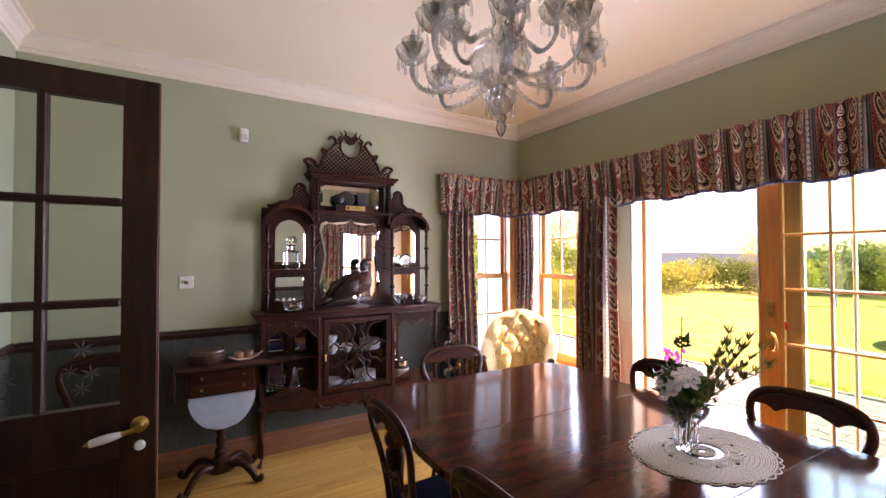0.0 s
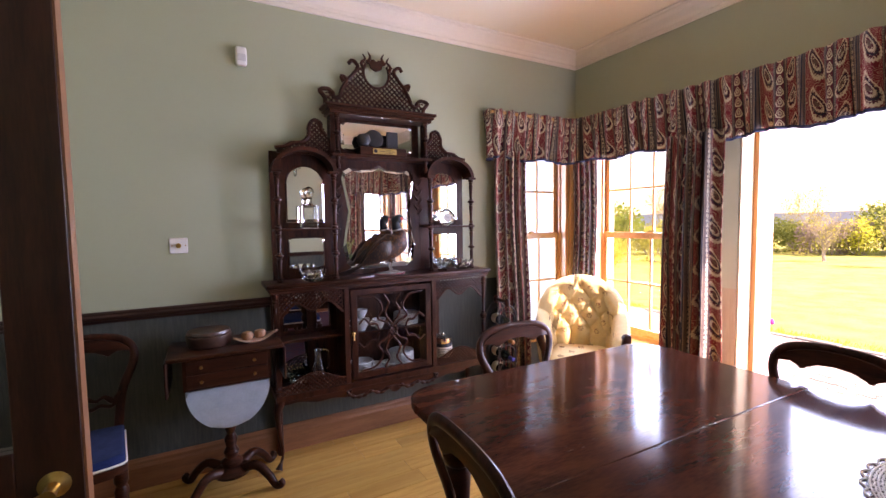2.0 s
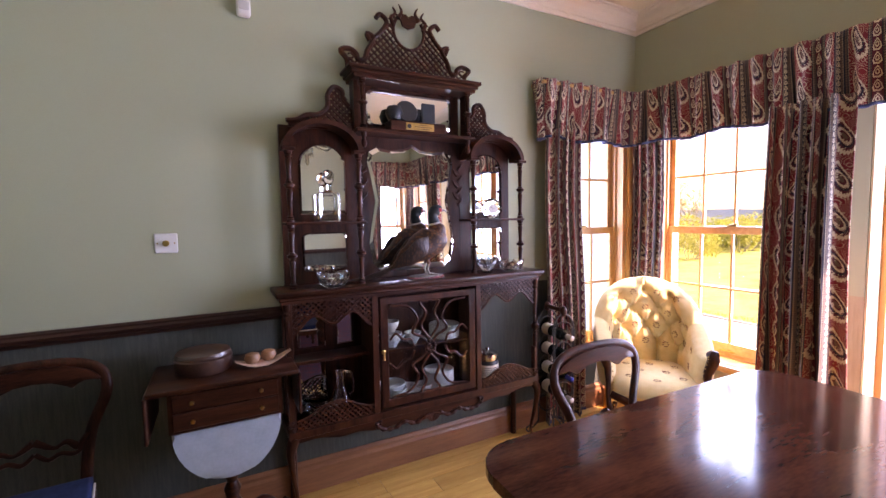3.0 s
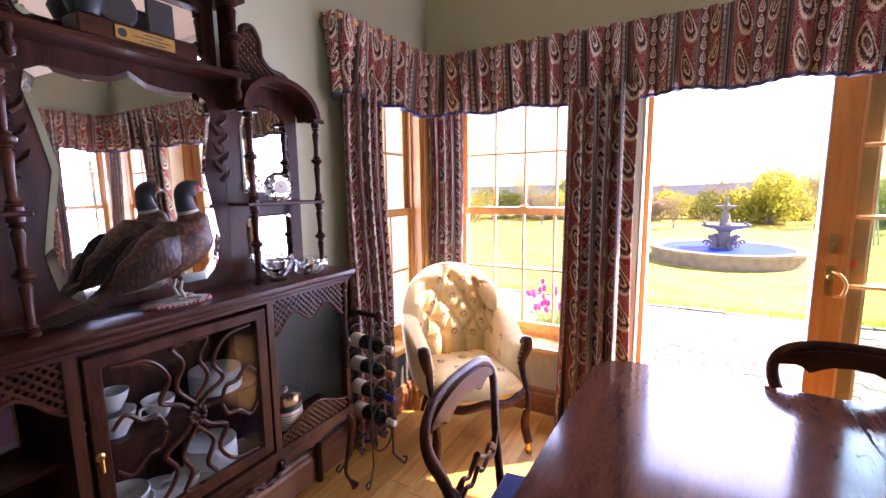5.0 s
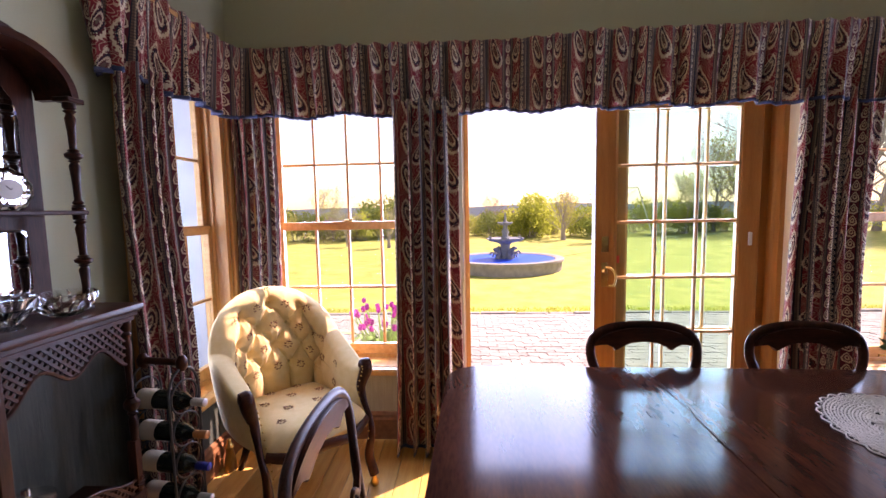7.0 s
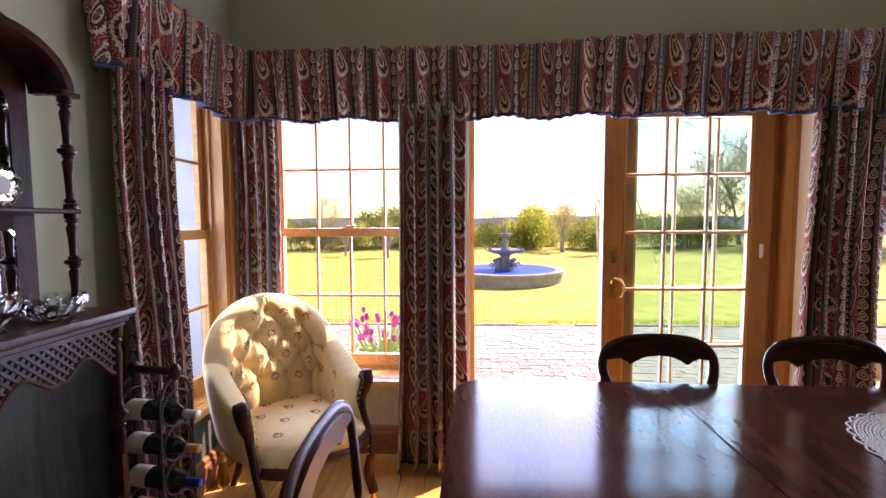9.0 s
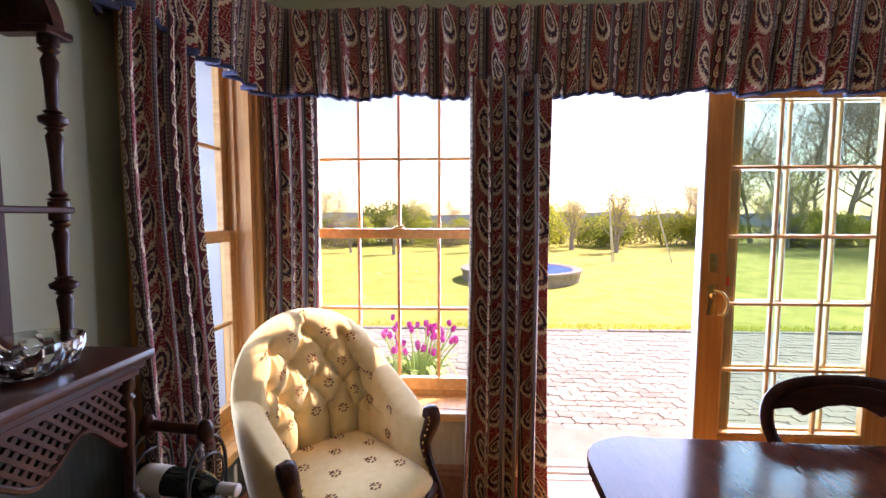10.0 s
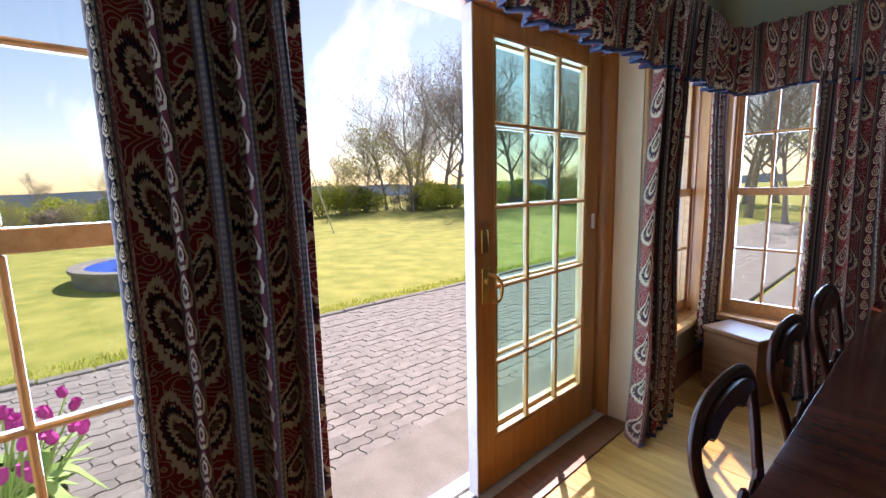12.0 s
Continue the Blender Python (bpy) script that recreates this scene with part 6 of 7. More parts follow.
    part("crescent", T([(0.088 * math.sin(radians(a)), YB - 0.004, 2.47 - 0.098 * math.cos(radians(a))) for a in range(-125, 126, 10)], 0.009, 8), M_MAHOG, cr)
    part("leaf_boss", prism(bmesh.new(), [(-0.05, 2.545), (-0.035, 2.50), (0, 2.485), (0.035, 2.50), (0.05, 2.545), (0.02, 2.565), (0, 2.55), (-0.02, 2.565)], 0.014, pose(0, YB - 0.008, 0)), M_MAHOG, cr, smooth=False)
    for o in e.children_recursive:
        for v in o.data.vertices:
            if v.co.z > 1.086:
                v.co.z = 1.085 + (v.co.z - 1.085) * 0.953
    return e


sideboard()


# ---- what stands on and in the sideboard ----
def cut_bowl(name, label, prof, m, seg=36, cut=0.0035, cat="glass bowl"):
    e = thing(name, label, cat, group="cut glass", m=m)
    part("bowl", L(prof, seg, Matrix(), lambda i, j: (cut if (i + j // 2) % 2 else -cut) if 0 < i < len(prof) // 2 else 0), M_GLASS, e, smooth=False)
    return e


BOWL = [(0.03, 0.0), (0.045, 0.012), (0.055, 0.028), (0.062, 0.045), (0.064, 0.06), (0.060, 0.06), (0.055, 0.04), (0.04, 0.016), (0, 0.012)]
cut_bowl("glass_bowl", "small round cut glass bowl on the sideboard", BOWL, pose(1.665, 5.810, 1.085) @ Matrix.Scale(1.2, 4))
cut_bowl("glass_bowl", "footed cut glass bowl on the sideboard", [(0.035, 0), (0.02, 0.012), (0.03, 0.024), (0.055, 0.05), (0.066, 0.085), (0.062, 0.085), (0.05, 0.055), (0.02, 0.03), (0, 0.028)], pose(2.56, 5.845, 1.085))
cut_bowl("glass_bowl", "low cut glass dish at the sideboard end", BOWL, pose(2.73, 5.85, 1.085) @ Matrix.Diagonal((1.25, 1.25, 1.1, 1)))
dec = thing("decanter", "square cut glass decanter with round stopper", "decanter", m=pose(1.675, 5.90, 1.397) @ Matrix.Diagonal((1.05, 1.05, 1.22, 1)))
bm = B(-0.048, -0.04, 0.0, 0.048, 0.04, 0.115, bevel=0.010, seg=2)
lathe(bm, [(0.03, 0.112), (0.016, 0.125), (0.015, 0.145), (0.022, 0.15)], 16)
part("bottle", bm, M_GLASS, dec, smooth=False)
bm = bmesh.new()
bmesh.ops.create_icosphere(bm, subdivisions=2, radius=0.03, matrix=Matrix.Translation((0, 0, 0.178)))
part("stopper", bm, M_GLASS, dec, smooth=False)
ck = thing("clock", "round cut glass mantel clock with white dial", "clock", m=pose(2.62, 5.88, 1.397))
part("case", L([(0.02, -0.02), (0.045, -0.015), (0.06, 0.0), (0.045, 0.015), (0.02, 0.018)], 24, pose(0, 0, 0.056, 90, 0, -20), lambda i, j: 0.004 * (j % 2)), M_GLASS, ck, smooth=False)
dial = part("dial", L([(0.026, 0.0), (0.028, 0.003), (0, 0.0035)], 24, pose(-0.006, -0.021, 0.056, 90, 0, -20)), M_PORC, ck, "white dial")
M_BLACK = mk("black_lacquer", (0.012, 0.012, 0.013), (0.02, 0.02, 0.02), scale=20, rough=0.35, bump=0.02)
bm = bmesh.new()
for a, l in ((60, 0.018), (-50, 0.014)):
    tube(bm, [(-0.007, -0.0255, 0.056), (-0.007 + l * math.sin(radians(a)), -0.0255, 0.056 + l * math.cos(radians(a)))], 0.001, 5)
part("pointer", bm, M_BLACK, dial)

# trophy on the top shelf
tr = thing("trophy_stand", "dark wooden trophy stand with brass plate and plaque", "trophy", m=pose(2.15, 5.895, 1.854))
part("plinth", B(-0.16, -0.045, 0, 0.16, 0.045, 0.055, bevel=0.005), M_MAHOG, tr)
pl = part("plate", B(-0.075, -0.048, 0.01, 0.085, -0.0455, 0.046), M_BRASS, tr, "engraved brass plate")
bm = bmesh.new()
for k, w in enumerate((0.05, 0.10, 0.07)):
    box(bm, 0.01 - w / 2 + 0.012, -0.0490, 0.036 - 0.01 * k, 0.01 + w / 2 + 0.012, -0.0482, 0.0385 - 0.01 * k)
lathe(bm, [(0.012, 0), (0.012, 0.001), (0, 0.0011)], 12, pose(-0.058, -0.0481, 0.028, 90, 0, 0))
part("engraving", bm, M_BLACK, pl)
part("disc", L([(0.06, -0.008), (0.062, 0.0), (0.055, 0.008), (0.03, 0.01), (0, 0.01)], 28, pose(-0.05, 0.0, 0.112, 78, 0, 0)), M_BLACK, tr, "dark round medal")
part("ball", L([(0, 0.055), (0.035, 0.066), (0.048, 0.10), (0.035, 0.135), (0, 0.146)], 20, pose(-0.115, 0.015, 0)), M_BLACK, tr)
part("plaque", B(0.035, -0.006, 0.055, 0.115, 0.008, 0.165, bevel=0.004), M_BLACK, tr, "dark rectangular plaque")


def plumage(name, ground, spot, scale, stretch=(1, 1, 1)):
    """Feathers: pale scales edged in black."""
    mt, t, p = nodes_of(name)
    N, K = t.nodes.new, t.links.new
    tc, mp, vo, r1, nz, mx = N("ShaderNodeTexCoord"), N("ShaderNodeMapping"), N("ShaderNodeTexVoronoi"), N("ShaderNodeValToRGB"), N("ShaderNodeTexNoise"), N("ShaderNodeMixRGB")
    mp.inputs['Scale'].default_value = stretch
    vo.inputs['Scale'].default_value, nz.inputs['Scale'].default_value = scale, 11
    r1.color_ramp.elements[0].position, r1.color_ramp.elements[1].position = 0.30, 0.50
    r1.color_ramp.elements[0].color, r1.color_ramp.elements[1].color = (*ground, 1), (*spot, 1)
    K(tc.outputs['Object'], mp.inputs[0])
    K(mp.outputs[0], vo.inputs['Vector'])
    K(tc.outputs['Object'], nz.inputs['Vector'])
    K(vo.outputs['Distance'], r1.inputs[0])
    K(nz.outputs[0], mx.inputs[0])
    K(r1.outputs[0], mx.inputs[1])
    mx.inputs[2].default_value = (ground[0] * 0.45, ground[1] * 0.3, ground[2] * 0.25, 1)
    K(mx.outputs[0], p.inputs['Base Color'])
    p.inputs['Roughness'].default_value = 0.55
    bp = N("ShaderNodeBump")
    bp.inputs['Strength'].default_value, bp.inputs['Distance'].default_value = 0.5, 0.003
    K(vo.outputs['Distance'], bp.inputs['Height'])
    K(bp.outputs[0], p.inputs['Normal'])
    return mt


def pheasant(m):
    """Mounted bird ornament: one plain shape on a mossy stand."""
    e = thing("bird_ornament", "brown speckled ornamental game bird on a low stand", "ornament", m=m)
    mats = [plumage("speckled_breast", (0.19, 0.068, 0.016), (0.005, 0.003, 0.002), 58), mk("dark_head_plumage", (0.004, 0.007, 0.007), (0.008, 0.014, 0.014), scale=30, rough=0.5, bump=0.1), mk("red_wattle", (0.42, 0.02, 0.015), (0.5, 0.05, 0.03), rough=0.5, bump=0.2), plumage("barred_tail", (0.075, 0.032, 0.012), (0.006, 0.004, 0.003), 40, (2.2, 0.5, 1)), mk("white_collar", (0.34, 0.31, 0.26), (0.42, 0.39, 0.33), rough=0.7, bump=0.1), mk("bird_leg", (0.30, 0.24, 0.18), (0.40, 0.33, 0.25), rough=0.6, bump=0.1)]
    bm = bmesh.new()

    def add(k, f):
        n = len(bm.faces)
        f()
        bm.faces.ensure_lookup_table()
        for q in bm.faces[n:]:
            q.material_index = k

    def curve(stops):
        def rad(t):
            for (a, ra), (b, rb) in zip(stops, stops[1:]):
                if t <= b:
                    f = (t - a) / (b - a)
                    f = f * f * (3 - 2 * f)
                    return ra + (rb - ra) * f
            return stops[-1][1]
        return rad
    # body from rump to neck, then the head
    body = spline([(-0.165, 0.0, 0.062), (-0.10, 0, 0.102), (-0.03, 0, 0.145), (0.035, 0, 0.185), (0.065, 0, 0.235), (0.058, 0, 0.275)], 34)
    add(0, lambda: tube(bm, body, curve([(0, 0.018), (0.2, 0.052), (0.45, 0.080), (0.66, 0.082), (0.84, 0.052), (1, 0.030)]), 20))
    add(4, lambda: tube(bm, [(0.059, 0, 0.270), (0.057, 0, 0.280)], 0.0315, 16))
    add(1, lambda: tube(bm, spline([(0.057, 0, 0.278), (0.050, 0, 0.305), (0.052, 0, 0.335), (0.080, 0, 0.350), (0.100, 0, 0.346)], 20), curve([(0, 0.030), (0.35, 0.026), (0.62, 0.031), (0.85, 0.022), (1, 0.008)]), 16))
    add(4, lambda: tube(bm, spline([(0.095, 0, 0.347), (0.117, 0, 0.344), (0.127, 0, 0.335)], 8), lambda t: 0.008 - 0.006 * t, 8))
    for y in (-1, 1):
        add(2, lambda: bmesh.ops.create_icosphere(bm, subdivisions=2, radius=0.014, matrix=Matrix.Translation((0.080, y * 0.021, 0.347)) @ Matrix.Diagonal((1, 0.5, 0.9, 1))))
        # folded wing
        add(3, lambda: tube(bm, spline([(0.015, y * 0.062, 0.200), (-0.05, y * 0.076, 0.150), (-0.12, y * 0.055, 0.095), (-0.21, y * 0.025, 0.040)], 16), curve([(0, 0.018), (0.3, 0.052), (0.6, 0.042), (1, 0.006)]), 10, flat=0.32, up=(0, 1, 0.2)))
    # long tail feathers, narrow and slightly fanned
    for k in range(7):
        f = (k - 3) / 3
        add(3, lambda: tube(bm, spline([(-0.13, 0.012 * f, 0.082), (-0.22, 0.028 * f, 0.040 - 0.004 * abs(f)), (-0.33 + 0.06 * abs(f), 0.034 * f, 0.008), (-0.43 + 0.11 * abs(f), 0.036 * f, -0.004)], 14), curve([(0, 0.016), (0.3, 0.020), (0.8, 0.012), (1, 0.003)]), 8, flat=0.22, up=(0, 0.15 * f, 1)))
    for y in (-0.024, 0.024):
        add(0, lambda: tube(bm, [(-0.005, y, 0.11), (0.012, y, 0.062)], lambda t: 0.022 - 0.015 * t, 8))
        add(5, lambda: tube(bm, [(0.012, y, 0.066), (0.004, y, 0.034), (0.016, y, 0.004)], 0.0052, 6))
        for a in (-32, 0, 32, 180):
            l = 0.045 if a != 180 else 0.02
            add(5, lambda: tube(bm, [(0.016, y, 0.005), (0.016 + l * math.cos(radians(a)), y + l * math.sin(radians(a)), 0.003)], 0.0036, 5))
    part("figure", bm, mats, e)
    M_MOSS = mk("painted_stand", (0.16, 0.15, 0.12), (0.30, 0.28, 0.23), scale=30, rough=0.8, bump=0.4)
    part("stand", L([(0.075, -0.016), (0.08, -0.008), (0.07, 0.0), (0, 0.002)], 18, Matrix.Diagonal((1.25, 0.7, 1, 1))), M_MOSS, e)
    M_BERRY = mk("red_berries", (0.30, 0.02, 0.03), (0.5, 0.2, 0.2), scale=60, rough=0.5, bump=0)
    bm = bmesh.new()
    r = random.Random(2)
    for k in range(40):
        a = k * 6.283 / 40
        bmesh.ops.create_icosphere(bm, subdivisions=1, radius=r.uniform(0.004, 0.008), matrix=Matrix.Translation((0.098 * math.cos(a), 0.056 * math.sin(a), -0.010)))
    part("trim", bm, M_BERRY, e, "red and white beaded trim")
    return e


pheasant(pose(2.165, 5.845, 1.101, 0, 0, -6))

# china behind the glazed door
M_CHINA = mk("white_china", (0.72, 0.72, 0.70), (0.78, 0.78, 0.77), scale=30, rough=0.12, bump=0)
PLATE = [(0.03, 0), (0.05, 0.004), (0.085, 0.010), (0.083, 0.012), (0.05, 0.007), (0, 0.006)]


def plates(n, x, y, z):
    e = thing("plate_stack", "stack of white china plates inside the cabinet", "plates", m=pose(x, y, z))
    bm = bmesh.new()
    part("plate", L(PLATE, 24), M_CHINA, e)
    me = e.children[0].data
    for k in range(1, n):
        o = new("plate", me)
        o.parent = e
        o.matrix_basis = pose(0.001 * math.sin(k * 3), 0.001 * math.cos(k * 2), 0.0052 * k)


CUP = [(0.02, 0), (0.022, 0.006), (0.036, 0.03), (0.042, 0.055), (0.039, 0.055), (0.032, 0.03), (0, 0.01)]


def cup(x, y, z, s=1.0, turn=0):
    e = thing("teacup", "white china teacup inside the cabinet", "cup", group="china cups", m=pose(x, y, z, 0, 0, turn))
    e.scale = (s, s, s)
    part("cup", L(CUP, 20), M_CHINA, e)
    part("handle", tube(bmesh.new(), spline([(0.037, 0, 0.045), (0.06, 0, 0.048), (0.062, 0, 0.028), (0.032, 0, 0.018)], 12), 0.004, 6), M_CHINA, e)


plates(22, 2.25, 5.88, 0.44)
plates(8, 2.06, 5.88, 0.44)
plates(14, 2.29, 5.88, 0.735)
for x, z, s, a in ((1.90, 0.735, 1.3, 160), (2.02, 0.735, 1.1, 200), (2.06, 0.80, 0.0, 0), (1.93, 0.44, 1.2, 170), (2.08, 0.44, 1.1, 150), (1.90, 0.815, 1.0, 190)):
    if s:
        cup(x + 0.07, 5.865, z, s, a)
tp = thing("tureen", "white china sauce tureen inside the cabinet", "tureen", m=pose(1.98, 5.905, 0.44))
part("body", L([(0.04, 0), (0.03, 0.015), (0.06, 0.04), (0.075, 0.08), (0.07, 0.085), (0.05, 0.05), (0, 0.03)], 24), M_CHINA, tp)

# scotch jar and glassware in the open ends
jr = thing("storage_jar", "silver-lidded pottery jar with a cream printed label", "jar", m=pose(2.56, 5.85, 0.44) @ Matrix.Scale(1.22, 4))
M_SILVER = mk("silver_plate", (0.66, 0.64, 0.60), (0.74, 0.72, 0.68), scale=20, rough=0.18, metal=1.0, bump=0.03)
part("body", L([(0.045, 0), (0.05, 0.006), (0.052, 0.10), (0.048, 0.112), (0, 0.112)], 28), M_BLACK, jr)
M_LABEL = mk("paper_label", (0.62, 0.52, 0.38), (0.68, 0.58, 0.44), scale=20, rough=0.8, bump=0.05)
lb = part("label", L([(0.0528, 0.03), (0.0532, 0.032), (0.0532, 0.088), (0.0528, 0.09)], 28), M_LABEL, jr, "cream printed label")
bm = bmesh.new()
for k in range(5):
    for a in range(-50, 40, 8):
        q = pose(0, 0, 0, 0, 0, a - 100) @ Vector((0.0537, 0, 0.042 + 0.009 * k))
        bmesh.ops.create_cube(bm, size=1, matrix=pose(q.x, q.y, q.z, 0, 0, a - 100) @ Matrix.Diagonal((0.0006, 0.006, 0.003, 1)))
part("print", bm, M_BLACK, lb)
part("lid", L([(0.05, 0.108), (0.053, 0.112), (0.052, 0.14), (0.03, 0.15), (0.01, 0.152), (0.008, 0.165), (0, 0.17)], 28), M_SILVER, jr, "shiny silver lid")
dk = thing("claret_jug", "tall clear glass jug inside the open cabinet end", "jug", m=pose(1.69, 5.85, 0.44))
part("body", L([(0.035, 0), (0.05, 0.02), (0.055, 0.06), (0.025, 0.14), (0.018, 0.18), (0.026, 0.22), (0.022, 0.22), (0.014, 0.18), (0.045, 0.06), (0, 0.015)], 20), M_GLASS, dk)
part("handle", tube(bmesh.new(), spline([(0.022, 0, 0.21), (0.06, 0, 0.2), (0.065, 0, 0.12), (0.045, 0, 0.085)], 14), 0.005, 6), M_GLASS, dk)
cut_bowl("glass_dish", "wide fluted glass dish inside the open cabinet end", [(0.04, 0), (0.08, 0.02), (0.11, 0.05), (0.105, 0.05), (0.07, 0.022), (0, 0.008)], pose(1.63, 5.875, 0.44), cut=0.004)


# ---- sewing table ----
st = thing("sewing_table", "dark mahogany work table with pale blue silk bag", "work table", m=pose(1.19, 5.76, 0))
part("top", B(-0.265, -0.175, 0.772, 0.265, 0.175, 0.792, bevel=0.006, seg=2), M_MAHOG, st)
bm = bmesh.new()
box(bm, -0.20, -0.15, 0.615, 0.20, 0.15, 0.772)
bx = part("drawer_box", bm, M_MAHOG, st, smooth=False)
for k in range(2):
    d = part("drawer", B(-0.185, -0.158, 0.626 + 0.072 * k, 0.185, -0.148, 0.692 + 0.072 * k, bevel=0.003), M_MAHOG, bx, smooth=False)
    for u in (-0.12, 0.12):
        part("knob", L([(0.004, 0), (0.004, 0.008), (0.009, 0.013), (0.007, 0.02), (0, 0.022)], 10, pose(u, -0.158, 0.659 + 0.072 * k, 90, 0, 0)), M_BRASS, d, "small brass knob")
for s in (-1, 1):
    part("drop_leaf", B(s * 0.268 - 0.006, -0.17, 0.60, s * 0.268 + 0.006, 0.17, 0.775, bevel=0.004), M_MAHOG, st, smooth=False)
M_SILK = mk("pale_blue_silk", (0.32, 0.40, 0.44), (0.40, 0.48, 0.52), scale=18, rough=0.45, bump=0.1, sheen=0.3)
half = [(0.195 * math.cos(radians(a)), 0.606 + 0.225 * math.sin(radians(a))) for a in range(180, 361, 9)]
part("silk_bag", prism(bmesh.new(), half, 0.26, pose(0, -0.13, 0), bevel=0.012), M_SILK, st, "pale blue silk-covered half-round bag")
part("column", L([(0.05, 0.12), (0.055, 0.15), (0.03, 0.17), (0.04, 0.20), (0.025, 0.23), (0.034, 0.27), (0.02, 0.30), (0.03, 0.33), (0.022, 0.36), (0.03, 0.405)], 18), M_MAHOG, st)
part("base", L([(0.09, 0.08), (0.10, 0.10), (0.07, 0.12), (0.05, 0.13)], 20), M_MAHOG, st)
for a in (-35, 35, 145, 215):
    part("foot", tube(bmesh.new(), spline([(0.05, 0, 0.10), (0.14, 0, 0.125), (0.21, 0, 0.07), (0.25, 0, 0.018), (0.285, 0, 0.03), (0.27, 0, 0.05)], 20), lambda t: 0.026 - 0.012 * t, 10, m=pose(0, 0, 0, 0, 0, a)), M_MAHOG, st)

M_BOWLW = wood("turned_dark_wood", (0.045, 0.018, 0.012), (0.08, 0.035, 0.02), along=(3, 3, 3), rough=0.3, coat=0.3)
tn = thing("lidded_box", "round dark turned wood box on the work table", "wooden box", m=pose(1.11, 5.78, 0.792))
part("body", L([(0.095, 0), (0.105, 0.01), (0.108, 0.06), (0.10, 0.066), (0.0, 0.066)], 30), M_BOWLW, tn)
part("lid", L([(0.10, 0.066), (0.104, 0.07), (0.10, 0.082), (0.06, 0.09), (0, 0.092)], 30), M_BOWLW, tn)
M_COPPER = mk("pinkish_shell", (0.55, 0.33, 0.24), (0.66, 0.42, 0.32), scale=14, rough=0.35, bump=0.05)
dish = thing("boat_dish", "curved boat-shaped wooden dish on the work table", "dish", m=pose(1.325, 5.72, 0.792))
bm = bmesh.new()
tube(bm, spline([(-0.10, 0, 0.032), (-0.05, 0, 0.014), (0, 0, 0.010), (0.05, 0, 0.016), (0.12, 0, 0.05)], 20), lambda t: 0.045 * math.sin(math.pi * (0.12 + 0.76 * t)), 12, flat=0.14, up=(0, 0, 1))
box(bm, -0.03, -0.02, 0.0, 0.03, 0.02, 0.006)
part("tray", bm, M_COPPER, dish)
M_FRUIT = mk("brown_fruit", (0.26, 0.11, 0.05), (0.36, 0.17, 0.08), scale=10, rough=0.4, bump=0.1)
for u, v in ((-0.035, -0.005), (0.03, 0.012)):
    a = thing("ornamental_fruit", "small polished brown wooden fruit in the dish", "ornament", m=pose(1.325 + u, 5.72 + v, 0.806))
    part("fruit", L([(0.006, 0.0), (0.024, 0.006), (0.032, 0.024), (0.026, 0.042), (0.008, 0.048), (0, 0.044)], 18), M_FRUIT, a)

# ---- glazed inner door, standing open ----
dr = thing("door_2", "dark hardwood glazed inner door standing open into the room", "door", kind="structure", m=pose(0.104, 4.27, 0))
W, HD = 0.79, 2.086
bm = bmesh.new()
for a in ((0, 0.008, 0.09, HD), (W - 0.10, 0.008, W, HD), (0.09, 2.00, W - 0.10, HD), (0.09, 0.84, W - 0.10, 1.01), (0.09, 0.008, W - 0.10, 0.22)):
    box(bm, a[0], 0.0, a[1], a[2], 0.04, a[3], bevel=0.002)
leaf = part("door_leaf", bm, M_DOORW, dr, smooth=False)
part("edge_lipping", B(W, 0.001, 0.008, W + 0.004, 0.039, HD), M_SKIRT, dr, "paler worn door edge")
g0, g1 = 0.09, W - 0.10
pw = (g1 - g0) / 3
for k in (1, 2):
    part("glazing_bar", B(g0 + pw * k - 0.013, -0.002, 1.01, g0 + pw * k + 0.013, 0.042, 2.00, bevel=0.006), M_DOORW, leaf, smooth=False)
for k in (1, 2):
    z = 1.01 + 0.33 * k
    part("glazing_bar", B(g0, -0.003, z - 0.013, g1, 0.043, z + 0.013, bevel=0.006), M_DOORW, leaf, smooth=False)
M_ETCH = mk("etched_glass", (0.11, 0.12, 0.115), (0.16, 0.17, 0.165), scale=40, rough=0.7, bump=0.1)
for i in range(3):
    for j in range(3):
        q = part("pane", B(g0 + pw * i, 0.018, 1.01 + 0.33 * j, g0 + pw * (i + 1), 0.022, 1.01 + 0.33 * (j + 1)), M_PANE, leaf, smooth=False)
        q.visible_shadow = False
        if j == 0:
            bm = bmesh.new()
            for cx, cz, n, l in ((0.5, 0.78, 7, 0.034), (0.62, 0.45, 6, 0.03), (0.36, 0.5, 6, 0.022), (0.5, 0.25, 7, 0.028)):
                for k in range(n):
                    a = 6.283 * k / n + cx
                    X, Z = g0 + pw * (i + cx), 1.01 + 0.33 * 0.72 * cz
                    prism(bm, [(X, Z), (X + l * 0.5 * math.cos(a - 0.22), Z + l * 0.5 * math.sin(a - 0.22)), (X + l * math.cos(a), Z + l * math.sin(a)), (X + l * 0.5 * math.cos(a + 0.22), Z + l * 0.5 * math.sin(a + 0.22))], 0.0006, pose(0, 0.0172, 0))
            part("etching", bm, M_ETCH, q, "etched leaf pattern", smooth=False)
part("lower_panel", B(g0 - 0.005, 0.012, 0.215, g1 + 0.005, 0.028, 0.845, bevel=0.004), M_DOORW, leaf, smooth=False)
bm = bmesh.new()
